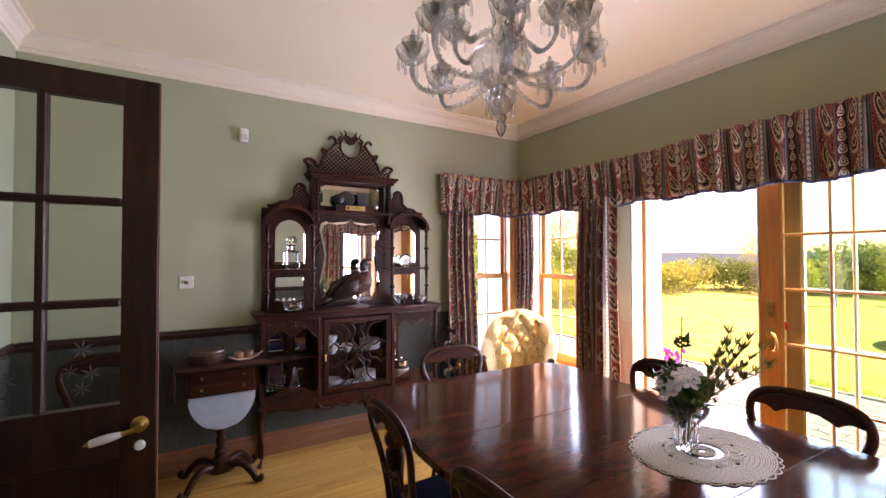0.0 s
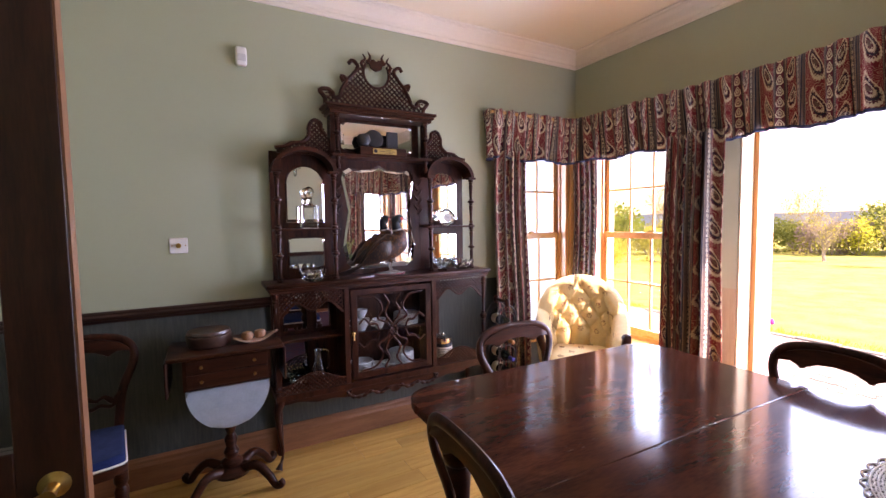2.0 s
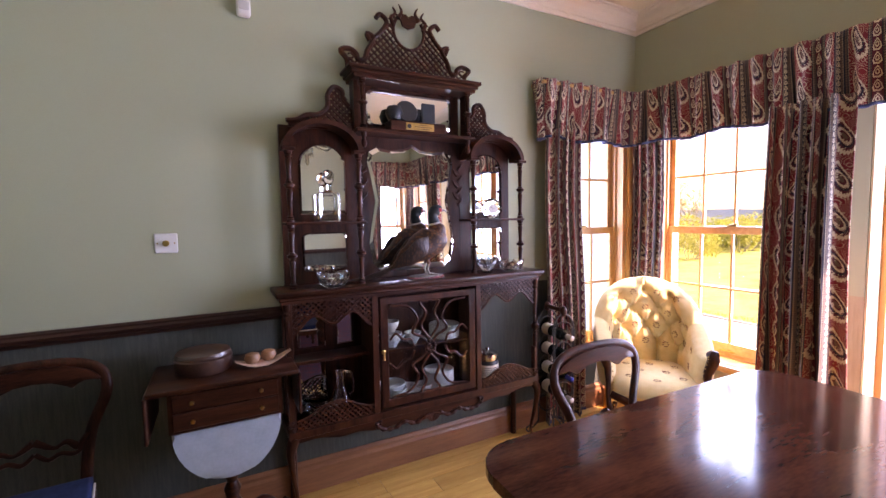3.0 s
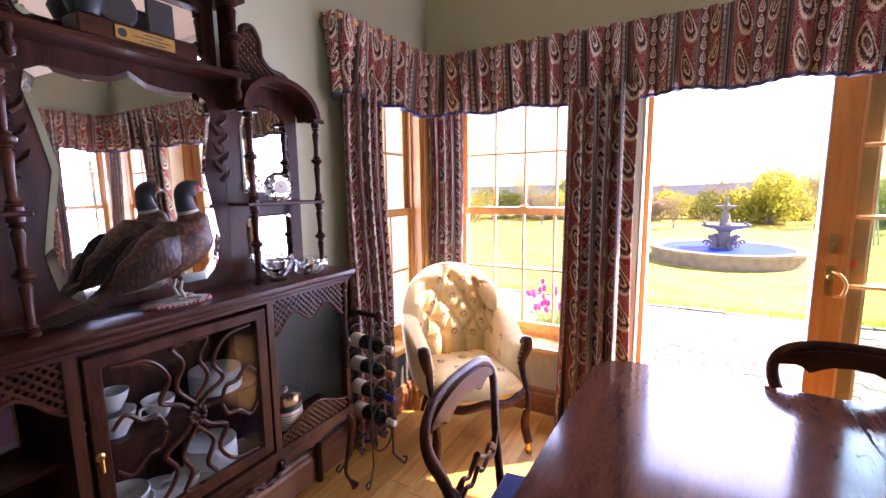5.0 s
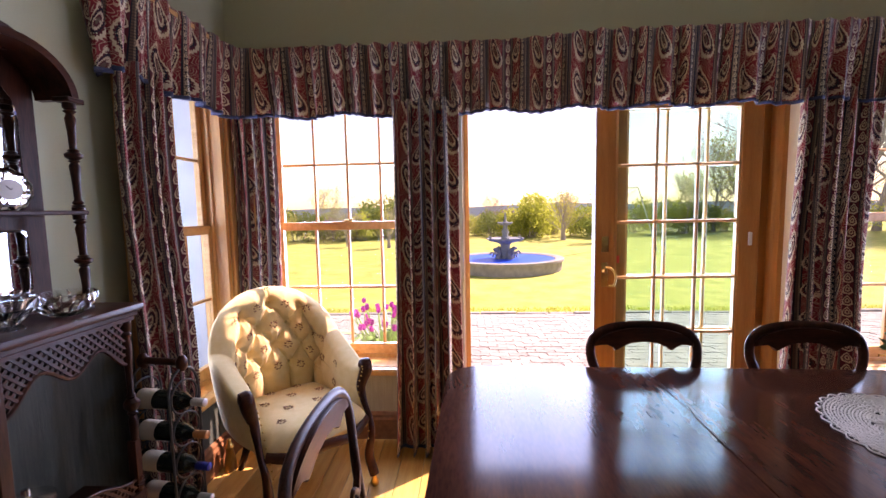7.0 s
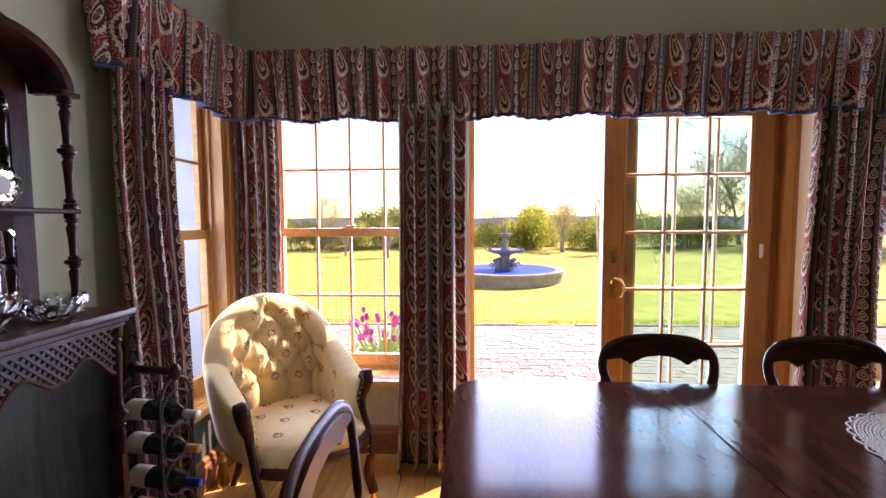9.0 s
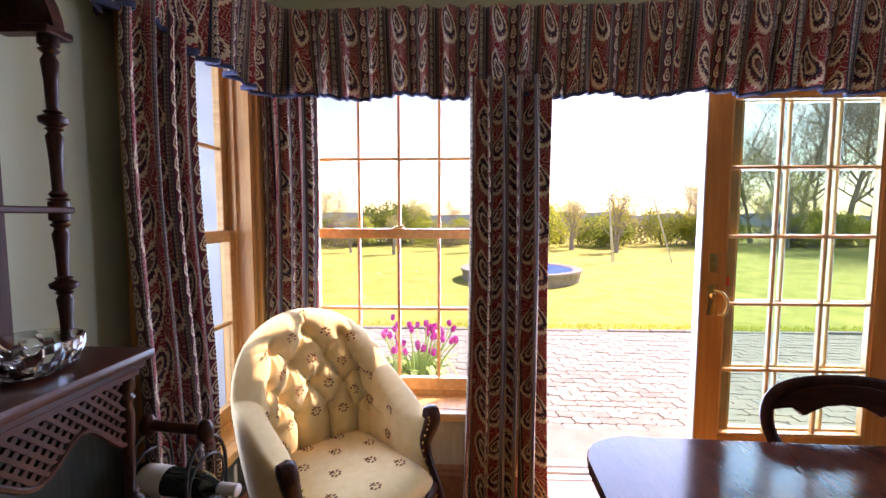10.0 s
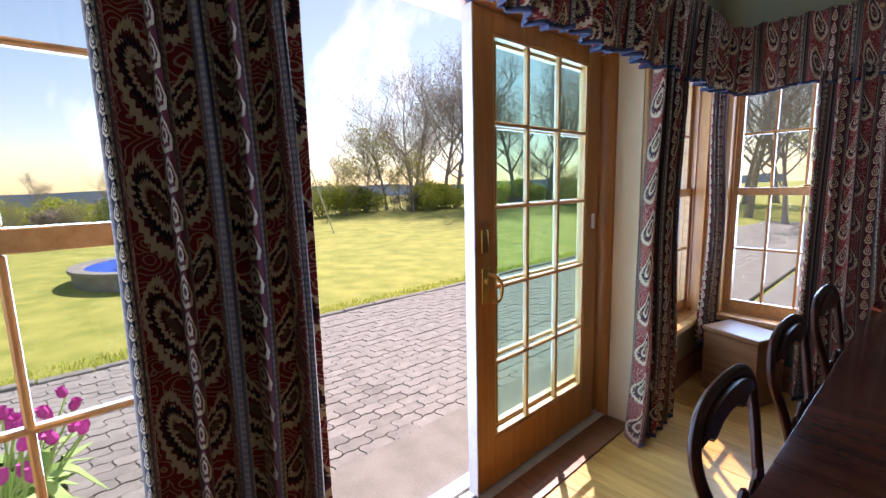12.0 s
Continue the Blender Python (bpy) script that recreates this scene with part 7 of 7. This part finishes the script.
for a in ((g0, 0.22, g0 + 0.016, 0.84), (g1 - 0.016, 0.22, g1, 0.84), (g0 + 0.016, 0.22, g1 - 0.016, 0.236), (g0 + 0.016, 0.824, g1 - 0.016, 0.84)):
    box(bm, a[0], 0.003, a[1], a[2], 0.012, a[3], bevel=0.003)
part("panel_moulding", bm, M_DOORW, leaf, smooth=False)
HX, HZ = W - 0.045, 0.92
bm = lathe(bmesh.new(), [(0.024, 0), (0.026, 0.003), (0.016, 0.008), (0.011, 0.012), (0.011, 0.045), (0.013, 0.05), (0, 0.052)], 18, pose(HX, 0, HZ + 0.015, 90, 0, 0))
tube(bm, spline([(HX, -0.042, HZ + 0.015), (HX - 0.03, -0.045, HZ + 0.008), (HX - 0.05, -0.045, HZ + 0.004)], 10), 0.008, 10)
rose = part("handle_rose", bm, M_BRASS, leaf, "polished brass rose")
part("lever", tube(bmesh.new(), spline([(HX - 0.045, -0.045, HZ + 0.005), (HX - 0.08, -0.046, HZ + 0.0), (HX - 0.125, -0.046, HZ - 0.008)], 14), lambda t: 0.009 + 0.005 * math.sin(t * 2.6), 12), M_PORC, rose, "white porcelain lever")
part("lever_tip", tube(bmesh.new(), [(HX - 0.123, -0.046, HZ - 0.0075), (HX - 0.14, -0.046, HZ - 0.011)], lambda t: 0.009 - 0.006 * t, 10), M_BRASS, rose)
part("escutcheon", L([(0.0, 0.014), (0.012, 0.012), (0.017, 0.005), (0.017, 0.0)], 16, pose(HX, 0.0, HZ - 0.055, 90, 0, 0)), M_PORC, leaf, "white porcelain keyhole cover")
bm = bmesh.new()
box(bm, WX - 0.3, 3.42, 0, WX + 0.002, 3.45, 2.14)
box(bm, WX - 0.3, 4.31, 0, WX + 0.002, 4.34, 2.14)
box(bm, WX - 0.3, 3.45, 2.11, WX + 0.002, 4.31, 2.14)
tagged(link("trim_doorcase", bm, M_DOORW), "dark hardwood lining of the inner doorway", "door lining", kind="structure")
tagged(link("wall_hall", B(-1.4, 2.6, -0.2, -1.3, 4.9, 3.1), M_GREEN), "plain sage wall of the hall beyond the doorway", "wall", kind="structure")
bm = bmesh.new()
box(bm, -1.3, 2.6, -0.2, -0.2, 4.9, -0.01)
box(bm, -1.3, 2.5, -0.2, -0.2, 2.6, 3.1)
box(bm, -1.3, 4.9, -0.2, -0.2, 5.0, 3.1)
box(bm, -1.3, 2.6, 3.0, -0.2, 4.9, 3.1)
tagged(link("wall_hall_shell", bm, M_GREEN), "plain enclosing hall walls and floor", "wall", kind="structure")

# ---- small wall fittings ----
sn = thing("motion_sensor", "white plastic alarm motion sensor high on the wall", "sensor", m=pose(1.34, NY, 2.335))
part("case", B(-0.03, -0.045, 0, 0.03, 0, 0.105, bevel=0.014, seg=3), M_PLASTIC, sn)
M_LENS = mk("sensor_lens", (0.55, 0.54, 0.50), (0.6, 0.59, 0.55), rough=0.35, bump=0.1)
part("lens", B(-0.022, -0.048, 0.022, 0.022, -0.043, 0.06, bevel=0.004), M_LENS, sn, "ribbed lens window")
sc = thing("light_switch", "cream light switch plate with brass dimmer knob", "switch", m=pose(0.985, NY, 1.315))
part("plate", B(-0.044, -0.008, -0.043, 0.044, 0, 0.043, bevel=0.004), M_PLASTIC, sc)
part("dimmer_knob", L([(0.013, 0), (0.013, 0.014), (0.010, 0.017), (0, 0.0172)], 18, pose(0, -0.008, 0, 90, 0, 0)), M_BRASS, sc, "brass dimmer knob")
for u in (-0.032, 0.032):
    part("screw", L([(0.0035, 0), (0.0035, 0.001), (0, 0.0012)], 8, pose(u, -0.008, 0, 90, 0, 0)), M_BRASS, sc)

# ---- crochet doily, vase and flowers ----
M_CROCHET = mk("ecru_crochet", (0.70, 0.64, 0.54), (0.78, 0.72, 0.62), scale=120, rough=0.95, bump=0.3)
dl = thing("doily", "oval ecru crochet doily with scalloped edge on the table", "doily", m=pose(2.645, 3.41, 0.7555, 0, 0, 0))
A, C = 0.275, 0.225


def loop(bm, f, amp, n, ph=0.0, r=0.0022, m=120):
    tube(bm, [((A * f + amp * abs(math.sin(n * t / 2 + ph))) * math.cos(t), (C * f + amp * abs(math.sin(n * t / 2 + ph))) * math.sin(t), 0.0022) for t in [2 * math.pi * i / m for i in range(m + 1)]], r, 5)


bm = bmesh.new()
for i in range(13):
    loop(bm, 0.60 + i * 0.032, 0.004 if i < 12 else 0.014, 60 if i < 12 else 30, i * 0.8, 0.0026)
for k in range(110):
    t = 2 * math.pi * k / 110
    tube(bm, [(A * 0.58 * math.cos(t), C * 0.58 * math.sin(t), 0.002), (A * 1.0 * math.cos(t + 0.02), C * 1.0 * math.sin(t + 0.02), 0.002)], 0.0017, 4)
part("border", bm, M_CROCHET, dl, "scalloped crochet border")
bm = bmesh.new()
for f in (0.07, 0.12, 0.16, 0.30, 0.34, 0.56):
    loop(bm, f, 0.006, 24, f * 9, 0.0024)
part("centre", bm, M_CROCHET, dl)
for k in range(10):
    bm = bmesh.new()
    t = 2 * math.pi * k / 10
    cx, cy = A * 0.45 * math.cos(t), C * 0.45 * math.sin(t)
    for rr in (0.012, 0.022, 0.031, 0.038):
        tube(bm, [(cx + rr * math.cos(a) * (1 + 0.06 * math.sin(8 * a)), cy + rr * math.sin(a) * 0.85, 0.002) for a in [2 * math.pi * i / 28 for i in range(29)]], 0.0024, 4)
    for j in range(16):
        a = 2 * math.pi * j / 16
        tube(bm, [(cx, cy, 0.002), (cx + 0.036 * math.cos(a), cy + 0.031 * math.sin(a), 0.002)], 0.0014, 4)
    part("medallion", bm, M_CROCHET, dl)

vs_ = thing("vase", "flared cut crystal vase standing on the doily", "vase", m=pose(2.61, 3.45, 0.760))
VP = [(0.036, 0.0), (0.038, 0.01), (0.040, 0.04), (0.044, 0.08), (0.050, 0.12), (0.058, 0.158), (0.062, 0.175), (0.058, 0.175), (0.046, 0.12), (0.038, 0.06), (0.034, 0.02), (0, 0.016)]
part("body", L(VP, 40, Matrix(), lambda i, j: (0.0028 if (j // 2 + i) % 2 else -0.002) if 0 < i < 6 else 0), M_GLASS, vs_, smooth=False)
M_PETAL = mk("white_petal", (0.74, 0.68, 0.72), (0.80, 0.78, 0.78), scale=20, rough=0.5, bump=0.05)
M_FLEAF = mk("glossy_leaf", (0.04, 0.095, 0.016), (0.085, 0.16, 0.035), scale=12, rough=0.35, bump=0.1, vary=0.3)
M_SPRAY = mk("olive_spray", (0.20, 0.24, 0.06), (0.32, 0.34, 0.11), scale=12, rough=0.6, bump=0.1, vary=0.2)
fl = thing("flower_arrangement", "white azalea blooms with dark leaves and feathery sprays", "flowers", m=pose(2.61, 3.45, 0.785))
r = random.Random(21)


def leafshape(bm, p, d, l, w):
    d = d.normalized()
    n = d.orthogonal().normalized()
    n.rotate(Matrix.Rotation(r.uniform(0, 6.28), 3, d))
    side = d.cross(n)
    a = [p, p + d * l * 0.35 + side * w + n * l * 0.05, p + d * l, p + d * l * 0.35 - side * w + n * l * 0.05, p + d * l * 0.5 - n * 0.003]
    v = [bm.verts.new(q) for q in a]
    bm.faces.new((v[0], v[1], v[4]))
    bm.faces.new((v[1], v[2], v[4]))
    bm.faces.new((v[2], v[3], v[4]))
    bm.faces.new((v[3], v[0], v[4]))


view = Vector((-0.86, -0.5, 0))
cross_v = Vector((0.5, -0.86, 0))
for k in range(22):
    a = r.uniform(0, 6.28)
    d = Vector((math.cos(a), math.sin(a), 0))
    top = d * r.uniform(0.05, 0.13) + Vector((0, 0, r.uniform(0.19, 0.30)))
    if k == 0:
        top = Vector((0.0, 0.01, 0.47))
    cv = spline([d * 0.01, d * 0.03 + Vector((0, 0, 0.14)), top], 8)
    stx = part("stem", T(cv, 0.0022, 5), M_FLEAF, fl)
    bm = bmesh.new()
    nl = 28 if k else 80
    for i in range(nl):
        f = r.uniform(0.5 if k else 0.35, 1.0)
        q = cv[min(7, int(f * 7))].copy() + Vector((r.uniform(-1, 1), r.uniform(-1, 1), r.uniform(-1, 1))) * 0.02
        leafshape(bm, q, Vector((r.uniform(-1, 1), r.uniform(-1, 1), r.uniform(-0.2, 1.0))), r.uniform(0.028, 0.06) * (1 if k else 0.75), r.uniform(0.007, 0.014))
    part("foliage", bm, M_FLEAF, stx, smooth=False)
for k in range(16):
    a = r.uniform(0, 6.28)
    c = Vector((0.085 * math.cos(a), 0.085 * math.sin(a), r.uniform(0.185, 0.27)))
    if k < 10:
        c = view * r.uniform(0.03, 0.10) - cross_v * r.uniform(-0.05, 0.10) + Vector((0, 0, r.uniform(0.185, 0.285)))
    face = (c - Vector((0, 0, 0.12))).normalized()
    R = Matrix.Translation(c) @ face.to_track_quat('Z', 'Y').to_matrix().to_4x4()
    bm = bmesh.new()
    for j in range(5):
        t = 2 * math.pi * j / 5 + k
        dd = Vector((math.cos(t), math.sin(t), 0.35))
        sd = Vector((-math.sin(t), math.cos(t), 0))
        v = [bm.verts.new(R @ q) for q in (Vector((0, 0, 0)), dd * 0.016 + sd * 0.010, dd * 0.032 + sd * 0.009 + Vector((0, 0, -0.004)), dd * 0.036 + Vector((0, 0, -0.008)), dd * 0.032 - sd * 0.009 + Vector((0, 0, -0.004)), dd * 0.016 - sd * 0.010, dd * 0.02 + Vector((0, 0, -0.004)))]
        for x, y in ((0, 1), (1, 2), (2, 3), (3, 4), (4, 5), (5, 0)):
            bm.faces.new((v[x], v[y], v[6]))
    part("bloom", bm, M_PETAL, fl, "white azalea bloom")
for k in range(11):
    d = cross_v * r.uniform(0.14, 0.33) - view * r.uniform(-0.06, 0.08)
    top = d + Vector((0, 0, r.uniform(0.30, 0.47)))
    cv = spline([Vector((0, 0, 0.02)), d * 0.25 + Vector((0, 0, 0.17)), top], 14)
    stx = part("spray", T(cv, 0.0018, 4), M_SPRAY, fl, "feathery olive-green spray")
    bm = bmesh.new()
    for i in range(85):
        f = r.uniform(0.3, 1)
        q = cv[min(13, int(f * 13))]
        leafshape(bm, q.copy(), (top - d * 0.4).normalized() * 0.6 + Vector((r.uniform(-1, 1), r.uniform(-1, 1), r.uniform(-0.2, 0.9))) * 0.5, r.uniform(0.022, 0.046), 0.0024)
    part("needles", bm, M_SPRAY, stx, smooth=False)

# ---- wine rack ----
M_IRON = mk("dark_wrought_iron", (0.035, 0.034, 0.033), (0.07, 0.068, 0.065), scale=40, rough=0.4, metal=0.8, bump=0.1)
wr = thing("wine_rack", "tall wrought iron wine rack beside the sideboard", "wine rack", m=pose(3.03, 5.79, 0, 0, 0, -8))
for u in (-0.07, 0.07):
    for v in (-0.085, 0.085):
        part("upright", T(spline([(u * 1.6, v * 1.25, 0.02), (u * 1.05, v, 0.08), (u, v, 0.14), (u, v, 0.72)], 16), 0.005, 6), M_IRON, wr)
for v in (-0.085, 0.085):
    for k in range(5):
        z = 0.20 + 0.125 * k
        part("ring", T([(0.062 * math.cos(a), v, z + 0.062 * math.sin(a)) for a in [2 * math.pi * i / 26 for i in range(27)]], 0.004, 6), M_IRON, wr)
    part("arch", T([(0.07 * math.cos(radians(a)), v, 0.72 + 0.09 * math.sin(radians(a))) for a in range(0, 181, 12)], 0.005, 6), M_IRON, wr)
    for u in (-1, 1):
        part("scroll_foot", T(spline([(u * 0.11, v * 1.25, 0.02), (u * 0.13, v * 1.3, 0.006), (u * 0.145, v * 1.3, 0.03), (u * 0.12, v * 1.28, 0.045)], 14), 0.005, 6), M_IRON, wr)
part("top_handle", T([(0, -0.085, 0.83), (0, 0.085, 0.83)], 0.014, 10), M_MAHOG, wr, "dark wooden carrying bar")
for v in (-0.085, 0.085):
    part("knob", L([(0.012, 0.80), (0.02, 0.815), (0.022, 0.835), (0.012, 0.855), (0, 0.86)], 12, pose(0, v, 0)), M_MAHOG, wr)
M_BOTTLE = mk("dark_bottle_glass", (0.008, 0.012, 0.008), (0.015, 0.02, 0.012), scale=10, rough=0.06, bump=0)
caps = (("cream foil capsule", (0.55, 0.50, 0.44)), ("copper foil capsule", (0.5, 0.22, 0.08)), ("blue foil capsule", (0.02, 0.03, 0.22)), ("silver foil capsule", (0.5, 0.48, 0.45)))
for k, (lab, col) in enumerate(caps):
    z = 0.70 - 0.125 * k + 0.0
    wb = thing("wine_bottle", "dark wine bottle with " + lab, "bottle", group="wine bottles", m=wr.matrix_basis @ pose(0, 0.13, z - 0.019, 90, 0, 0))
    part("glass", L([(0.0, 0.0), (0.036, 0.004), (0.037, 0.19), (0.03, 0.215), (0.015, 0.24), (0.0135, 0.30), (0, 0.302)], 20), M_BOTTLE, wb)
    part("capsule", L([(0.0145, 0.245), (0.0148, 0.25), (0.0152, 0.302), (0.012, 0.305), (0, 0.3055)], 16), mk("capsule_foil", col, tuple(c * 1.2 for c in col), scale=30, rough=0.35, metal=0.3, bump=0.05), wb, lab)
    part("label", L([(0.0372, 0.03), (0.0375, 0.032), (0.0375, 0.10), (0.0372, 0.102)], 20), M_LABEL, wb, "paper label")

# ---- dinner gong beater stand and corner chest ----
cs = thing("wooden_chest", "plain pine box standing in the far window corner", "chest", m=pose(3.68, 1.93, 0, 0, 0, -20))
M_CHEST = wood("waxed_pine_box", (0.17, 0.075, 0.028), (0.26, 0.125, 0.05), along=(1, 10, 10), rough=0.35)
part("body", B(-0.17, -0.13, 0.0, 0.17, 0.13, 0.40, bevel=0.004), M_CHEST, cs)
part("lid", B(-0.18, -0.14, 0.40, 0.18, 0.14, 0.43, bevel=0.006), M_CHEST, cs, "waxed pine lid")
fp = thing("brass_door_stop", "small brass figure standing at the skirting corner", "ornament", m=pose(3.66, 5.93, 0))
part("figure", L([(0.035, 0), (0.03, 0.05), (0.018, 0.11), (0.024, 0.13), (0.012, 0.15), (0.01, 0.17), (0, 0.175)], 14), M_BRASS, fp)


# ---- chandelier ----
def chandelier(m):
    e = thing("chandelier", "cut crystal two-tier chandelier with hanging drops", "chandelier", m=m)
    M_CRY = glass_mat("chandelier_crystal", (0.94, 0.95, 0.94), rough=0.03, ior=1.45)
    # thin blown lead crystal: much of the light goes straight on
    t = M_CRY.node_tree
    tr, mx = t.nodes.new("ShaderNodeBsdfTransparent"), t.nodes.new("ShaderNodeMixShader")
    tr.inputs[0].default_value = (0.80, 0.81, 0.80, 1)
    mx.inputs[0].default_value = 0.30
    t.links.new(tr.outputs[0], mx.inputs[1])
    t.links.new(t.nodes["Principled BSDF"].outputs[0], mx.inputs[2])
    t.links.new(mx.outputs[0], t.nodes["Material Output"].inputs[0])
    part("rod", T([(0, 0, 0.20), (0, 0, 0.89)], 0.006, 8), M_SILVER, e)
    part("ceiling_rose", L([(0.055, 0.87), (0.05, 0.885), (0.03, 0.893), (0, 0.899)], 20), M_BRASS, e)
    flute = lambda i, j: 0.004 if (i + j) % 2 else -0.003
    for nm, prof in (("body_bowl", [(0.02, 0.20), (0.06, 0.215), (0.10, 0.25), (0.115, 0.29), (0.10, 0.33), (0.06, 0.35), (0.02, 0.355)]), ("lower_bowl", [(0.012, 0.09), (0.03, 0.10), (0.055, 0.14), (0.06, 0.165), (0.03, 0.18), (0.012, 0.20)]), ("stem_ball", [(0.012, 0.36), (0.03, 0.385), (0.034, 0.41), (0.02, 0.44), (0.03, 0.47), (0.045, 0.52), (0.03, 0.56), (0.014, 0.60)]), ("upper_bowl", [(0.015, 0.60), (0.05, 0.62), (0.07, 0.66), (0.05, 0.70), (0.012, 0.74)]), ("finial", [(0.0, 0.0), (0.008, 0.01), (0.018, 0.035), (0.012, 0.06), (0.02, 0.075), (0.012, 0.09)])):
        part(nm, L(prof, 28, Matrix(), flute), M_CRY, e, smooth=False)
    DROP = L([(0, -0.055), (0.006, -0.045), (0.0065, -0.035), (0.003, -0.006), (0.001, 0.0), (0, 0.0)], 6)
    dm = bpy.data.meshes.new("drop")
    DROP.to_mesh(dm)
    DROP.free()
    dm.materials.append(M_CRY)
    arm_pts = lambda R, z: spline([(0.05, 0, z), (0.12, 0, z - 0.05), (R * 0.7, 0, z - 0.07), (R - 0.03, 0, z - 0.055), (R, 0, z - 0.005), (R, 0, z + 0.035)], 64)
    M_FROST = mk("frosted_bulb", (0.70, 0.66, 0.60), (0.74, 0.70, 0.64), rough=0.3, bump=0)
    for n, R, z, ph in ((8, 0.335, 0.25, 12), (5, 0.21, 0.40, 40)):
        for k in range(n):
            q = pose(0, 0, 0, 0, 0, ph + 360 * k / n)
            bm = bmesh.new()
            pts = arm_pts(R, z)
            for w in (0.0, math.pi):
                # two strands twisted into a rope
                tube(bm, [p + Vector((0.0055 * math.cos(i * 0.95 + w), 0.0055 * math.sin(i * 0.95 + w), 0.0055 * math.sin(i * 0.95 + w + 0.8))) for i, p in enumerate(pts)], 0.0075, 7, m=q)
            ar = part("arm", bm, M_CRY, e)
            t0 = q @ Matrix.Translation((R, 0, z + 0.035))
            part("drip_pan", L([(0.012, 0.0), (0.026, 0.004), (0.042, 0.016), (0.055, 0.034), (0.064, 0.058), (0.060, 0.058), (0.050, 0.034), (0.026, 0.012), (0.010, 0.012)], 32, t0, flute), M_CRY, ar, smooth=False)
            part("candle_cup", L([(0.012, 0.030), (0.026, 0.046), (0.034, 0.070), (0.042, 0.092), (0.038, 0.092), (0.028, 0.068), (0.012, 0.046)], 28, t0, flute), M_CRY, ar, smooth=False)
            part("bulb", L([(0.010, 0.05), (0.017, 0.078), (0.015, 0.105), (0.006, 0.132), (0, 0.138)], 12, t0), M_FROST, ar, "candle-shaped bulb, unlit")
            for j in range(7):
                a = 2 * math.pi * j / 7
                o = new("drop", dm)
                o.parent = ar
                o.matrix_basis = t0 @ pose(0.055 * math.cos(a), 0.055 * math.sin(a), 0.028 - 0.01 * (j % 2), 0, 0, 30 * j)
                part("bead_chain", T([t0 @ Vector((0.055 * math.cos(a), 0.055 * math.sin(a), 0.038)), t0 @ Vector((0.055 * math.cos(a), 0.055 * math.sin(a), 0.026 - 0.01 * (j % 2)))], 0.002, 5), M_CRY, ar)
    for k in range(8):
        a = 2 * math.pi * k / 8
        o = new("drop", dm)
        o.parent = e
        o.matrix_basis = pose(0.055 * math.cos(a), 0.055 * math.sin(a), 0.135, 0, 0, 45 * k)
    return e


chandelier(pose(1.995, 3.79, 1.94))


# ---- floorboards and pavers ----
rnd = random.Random(12)
plank_mesh = {}
y = SY
k = 0
while y < NY - 0.01:
    w = 0.128
    y1 = min(y + w, NY)
    cuts = [WX - 0.02] + sorted(WX + rnd.uniform(0.6, 3.4) for _ in range(2)) + [EX]
    for a, b in zip(cuts, cuts[1:]):
        if b - a < 0.15:
            continue
        bm = B(a + 0.0012, y + 0.0012, -0.022, b - 0.0012, y1 - 0.0012, 0.0, bevel=0.0012)
        part("plank", bm, M_BOARD, floor, smooth=False)
    y = y1

M_PAVER = mk("block_paver", (0.205, 0.195, 0.185), (0.315, 0.295, 0.275), scale=9, rough=0.9, bump=0.4, fine=120, vary=0.14)


def paver_shape(l, w):
    """Wavy-edged paving block."""
    pts = []
    n = 4
    amp = 0.008
    for i in range(n * 2):
        pts.append((-l / 2 + l * i / (n * 2), -w / 2 + amp * math.sin(math.pi * i / 2)))
    for i in range(4):
        pts.append((l / 2 + amp * math.sin(math.pi * i / 2), -w / 2 + w * i / 4))
    for i in range(n * 2):
        pts.append((l / 2 - l * i / (n * 2), w / 2 + amp * math.sin(math.pi * (n * 2 - i) / 2)))
    for i in range(4):
        pts.append((-l / 2 + amp * math.sin(math.pi * (4 - i) / 2), w / 2 - w * i / 4))
    return pts


PL, PW = 0.20, 0.10
shape = paver_shape(PL - 0.008, PW - 0.008)
bm = slab(bmesh.new(), shape, -0.05, 0.0, 0.0)
pm = bpy.data.meshes.new("paver")
bm.to_mesh(pm)
bm.free()
pm.materials.append(M_PAVER)
pave = bpy.data.objects["pavement"]
vs, fs = [], []
count = 0
row = 0
x = 5.02 + PW / 2
while x < EDGE - PW / 2 + 0.02:
    y = -14 + (PL / 2 if row % 2 else 0)
    while y < 18:
        z = GZ + rnd.uniform(-0.004, 0.003)
        if 5.0 < x < 6.35 and 3.3 < y < 6.1 and count < 300:
            o = new("paver", pm)
            o.parent = pave
            o.matrix_basis = pose(x, y, z, rnd.uniform(-0.6, 0.6), rnd.uniform(-0.6, 0.6), 90 + rnd.uniform(-0.6, 0.6))
            count += 1
        else:
            n = len(shape)
            k = len(vs)
            for px, py in shape:
                vs.append((x - py, y + px, z))
            for px, py in shape:
                vs.append((x - py, y + px, z - 0.03))
            fs.append(tuple(range(k, k + n)))
            for i in range(n):
                fs.append((k + i, k + n + i, k + n + (i + 1) % n, k + (i + 1) % n))
        y += PL
    row += 1
    x += PW
me = bpy.data.meshes.new("pavers")
me.from_pydata(vs, [], fs)
me.materials.append(M_PAVER)
o = new("pavers", me)
o.parent = pave
o["kind"] = "stuff"
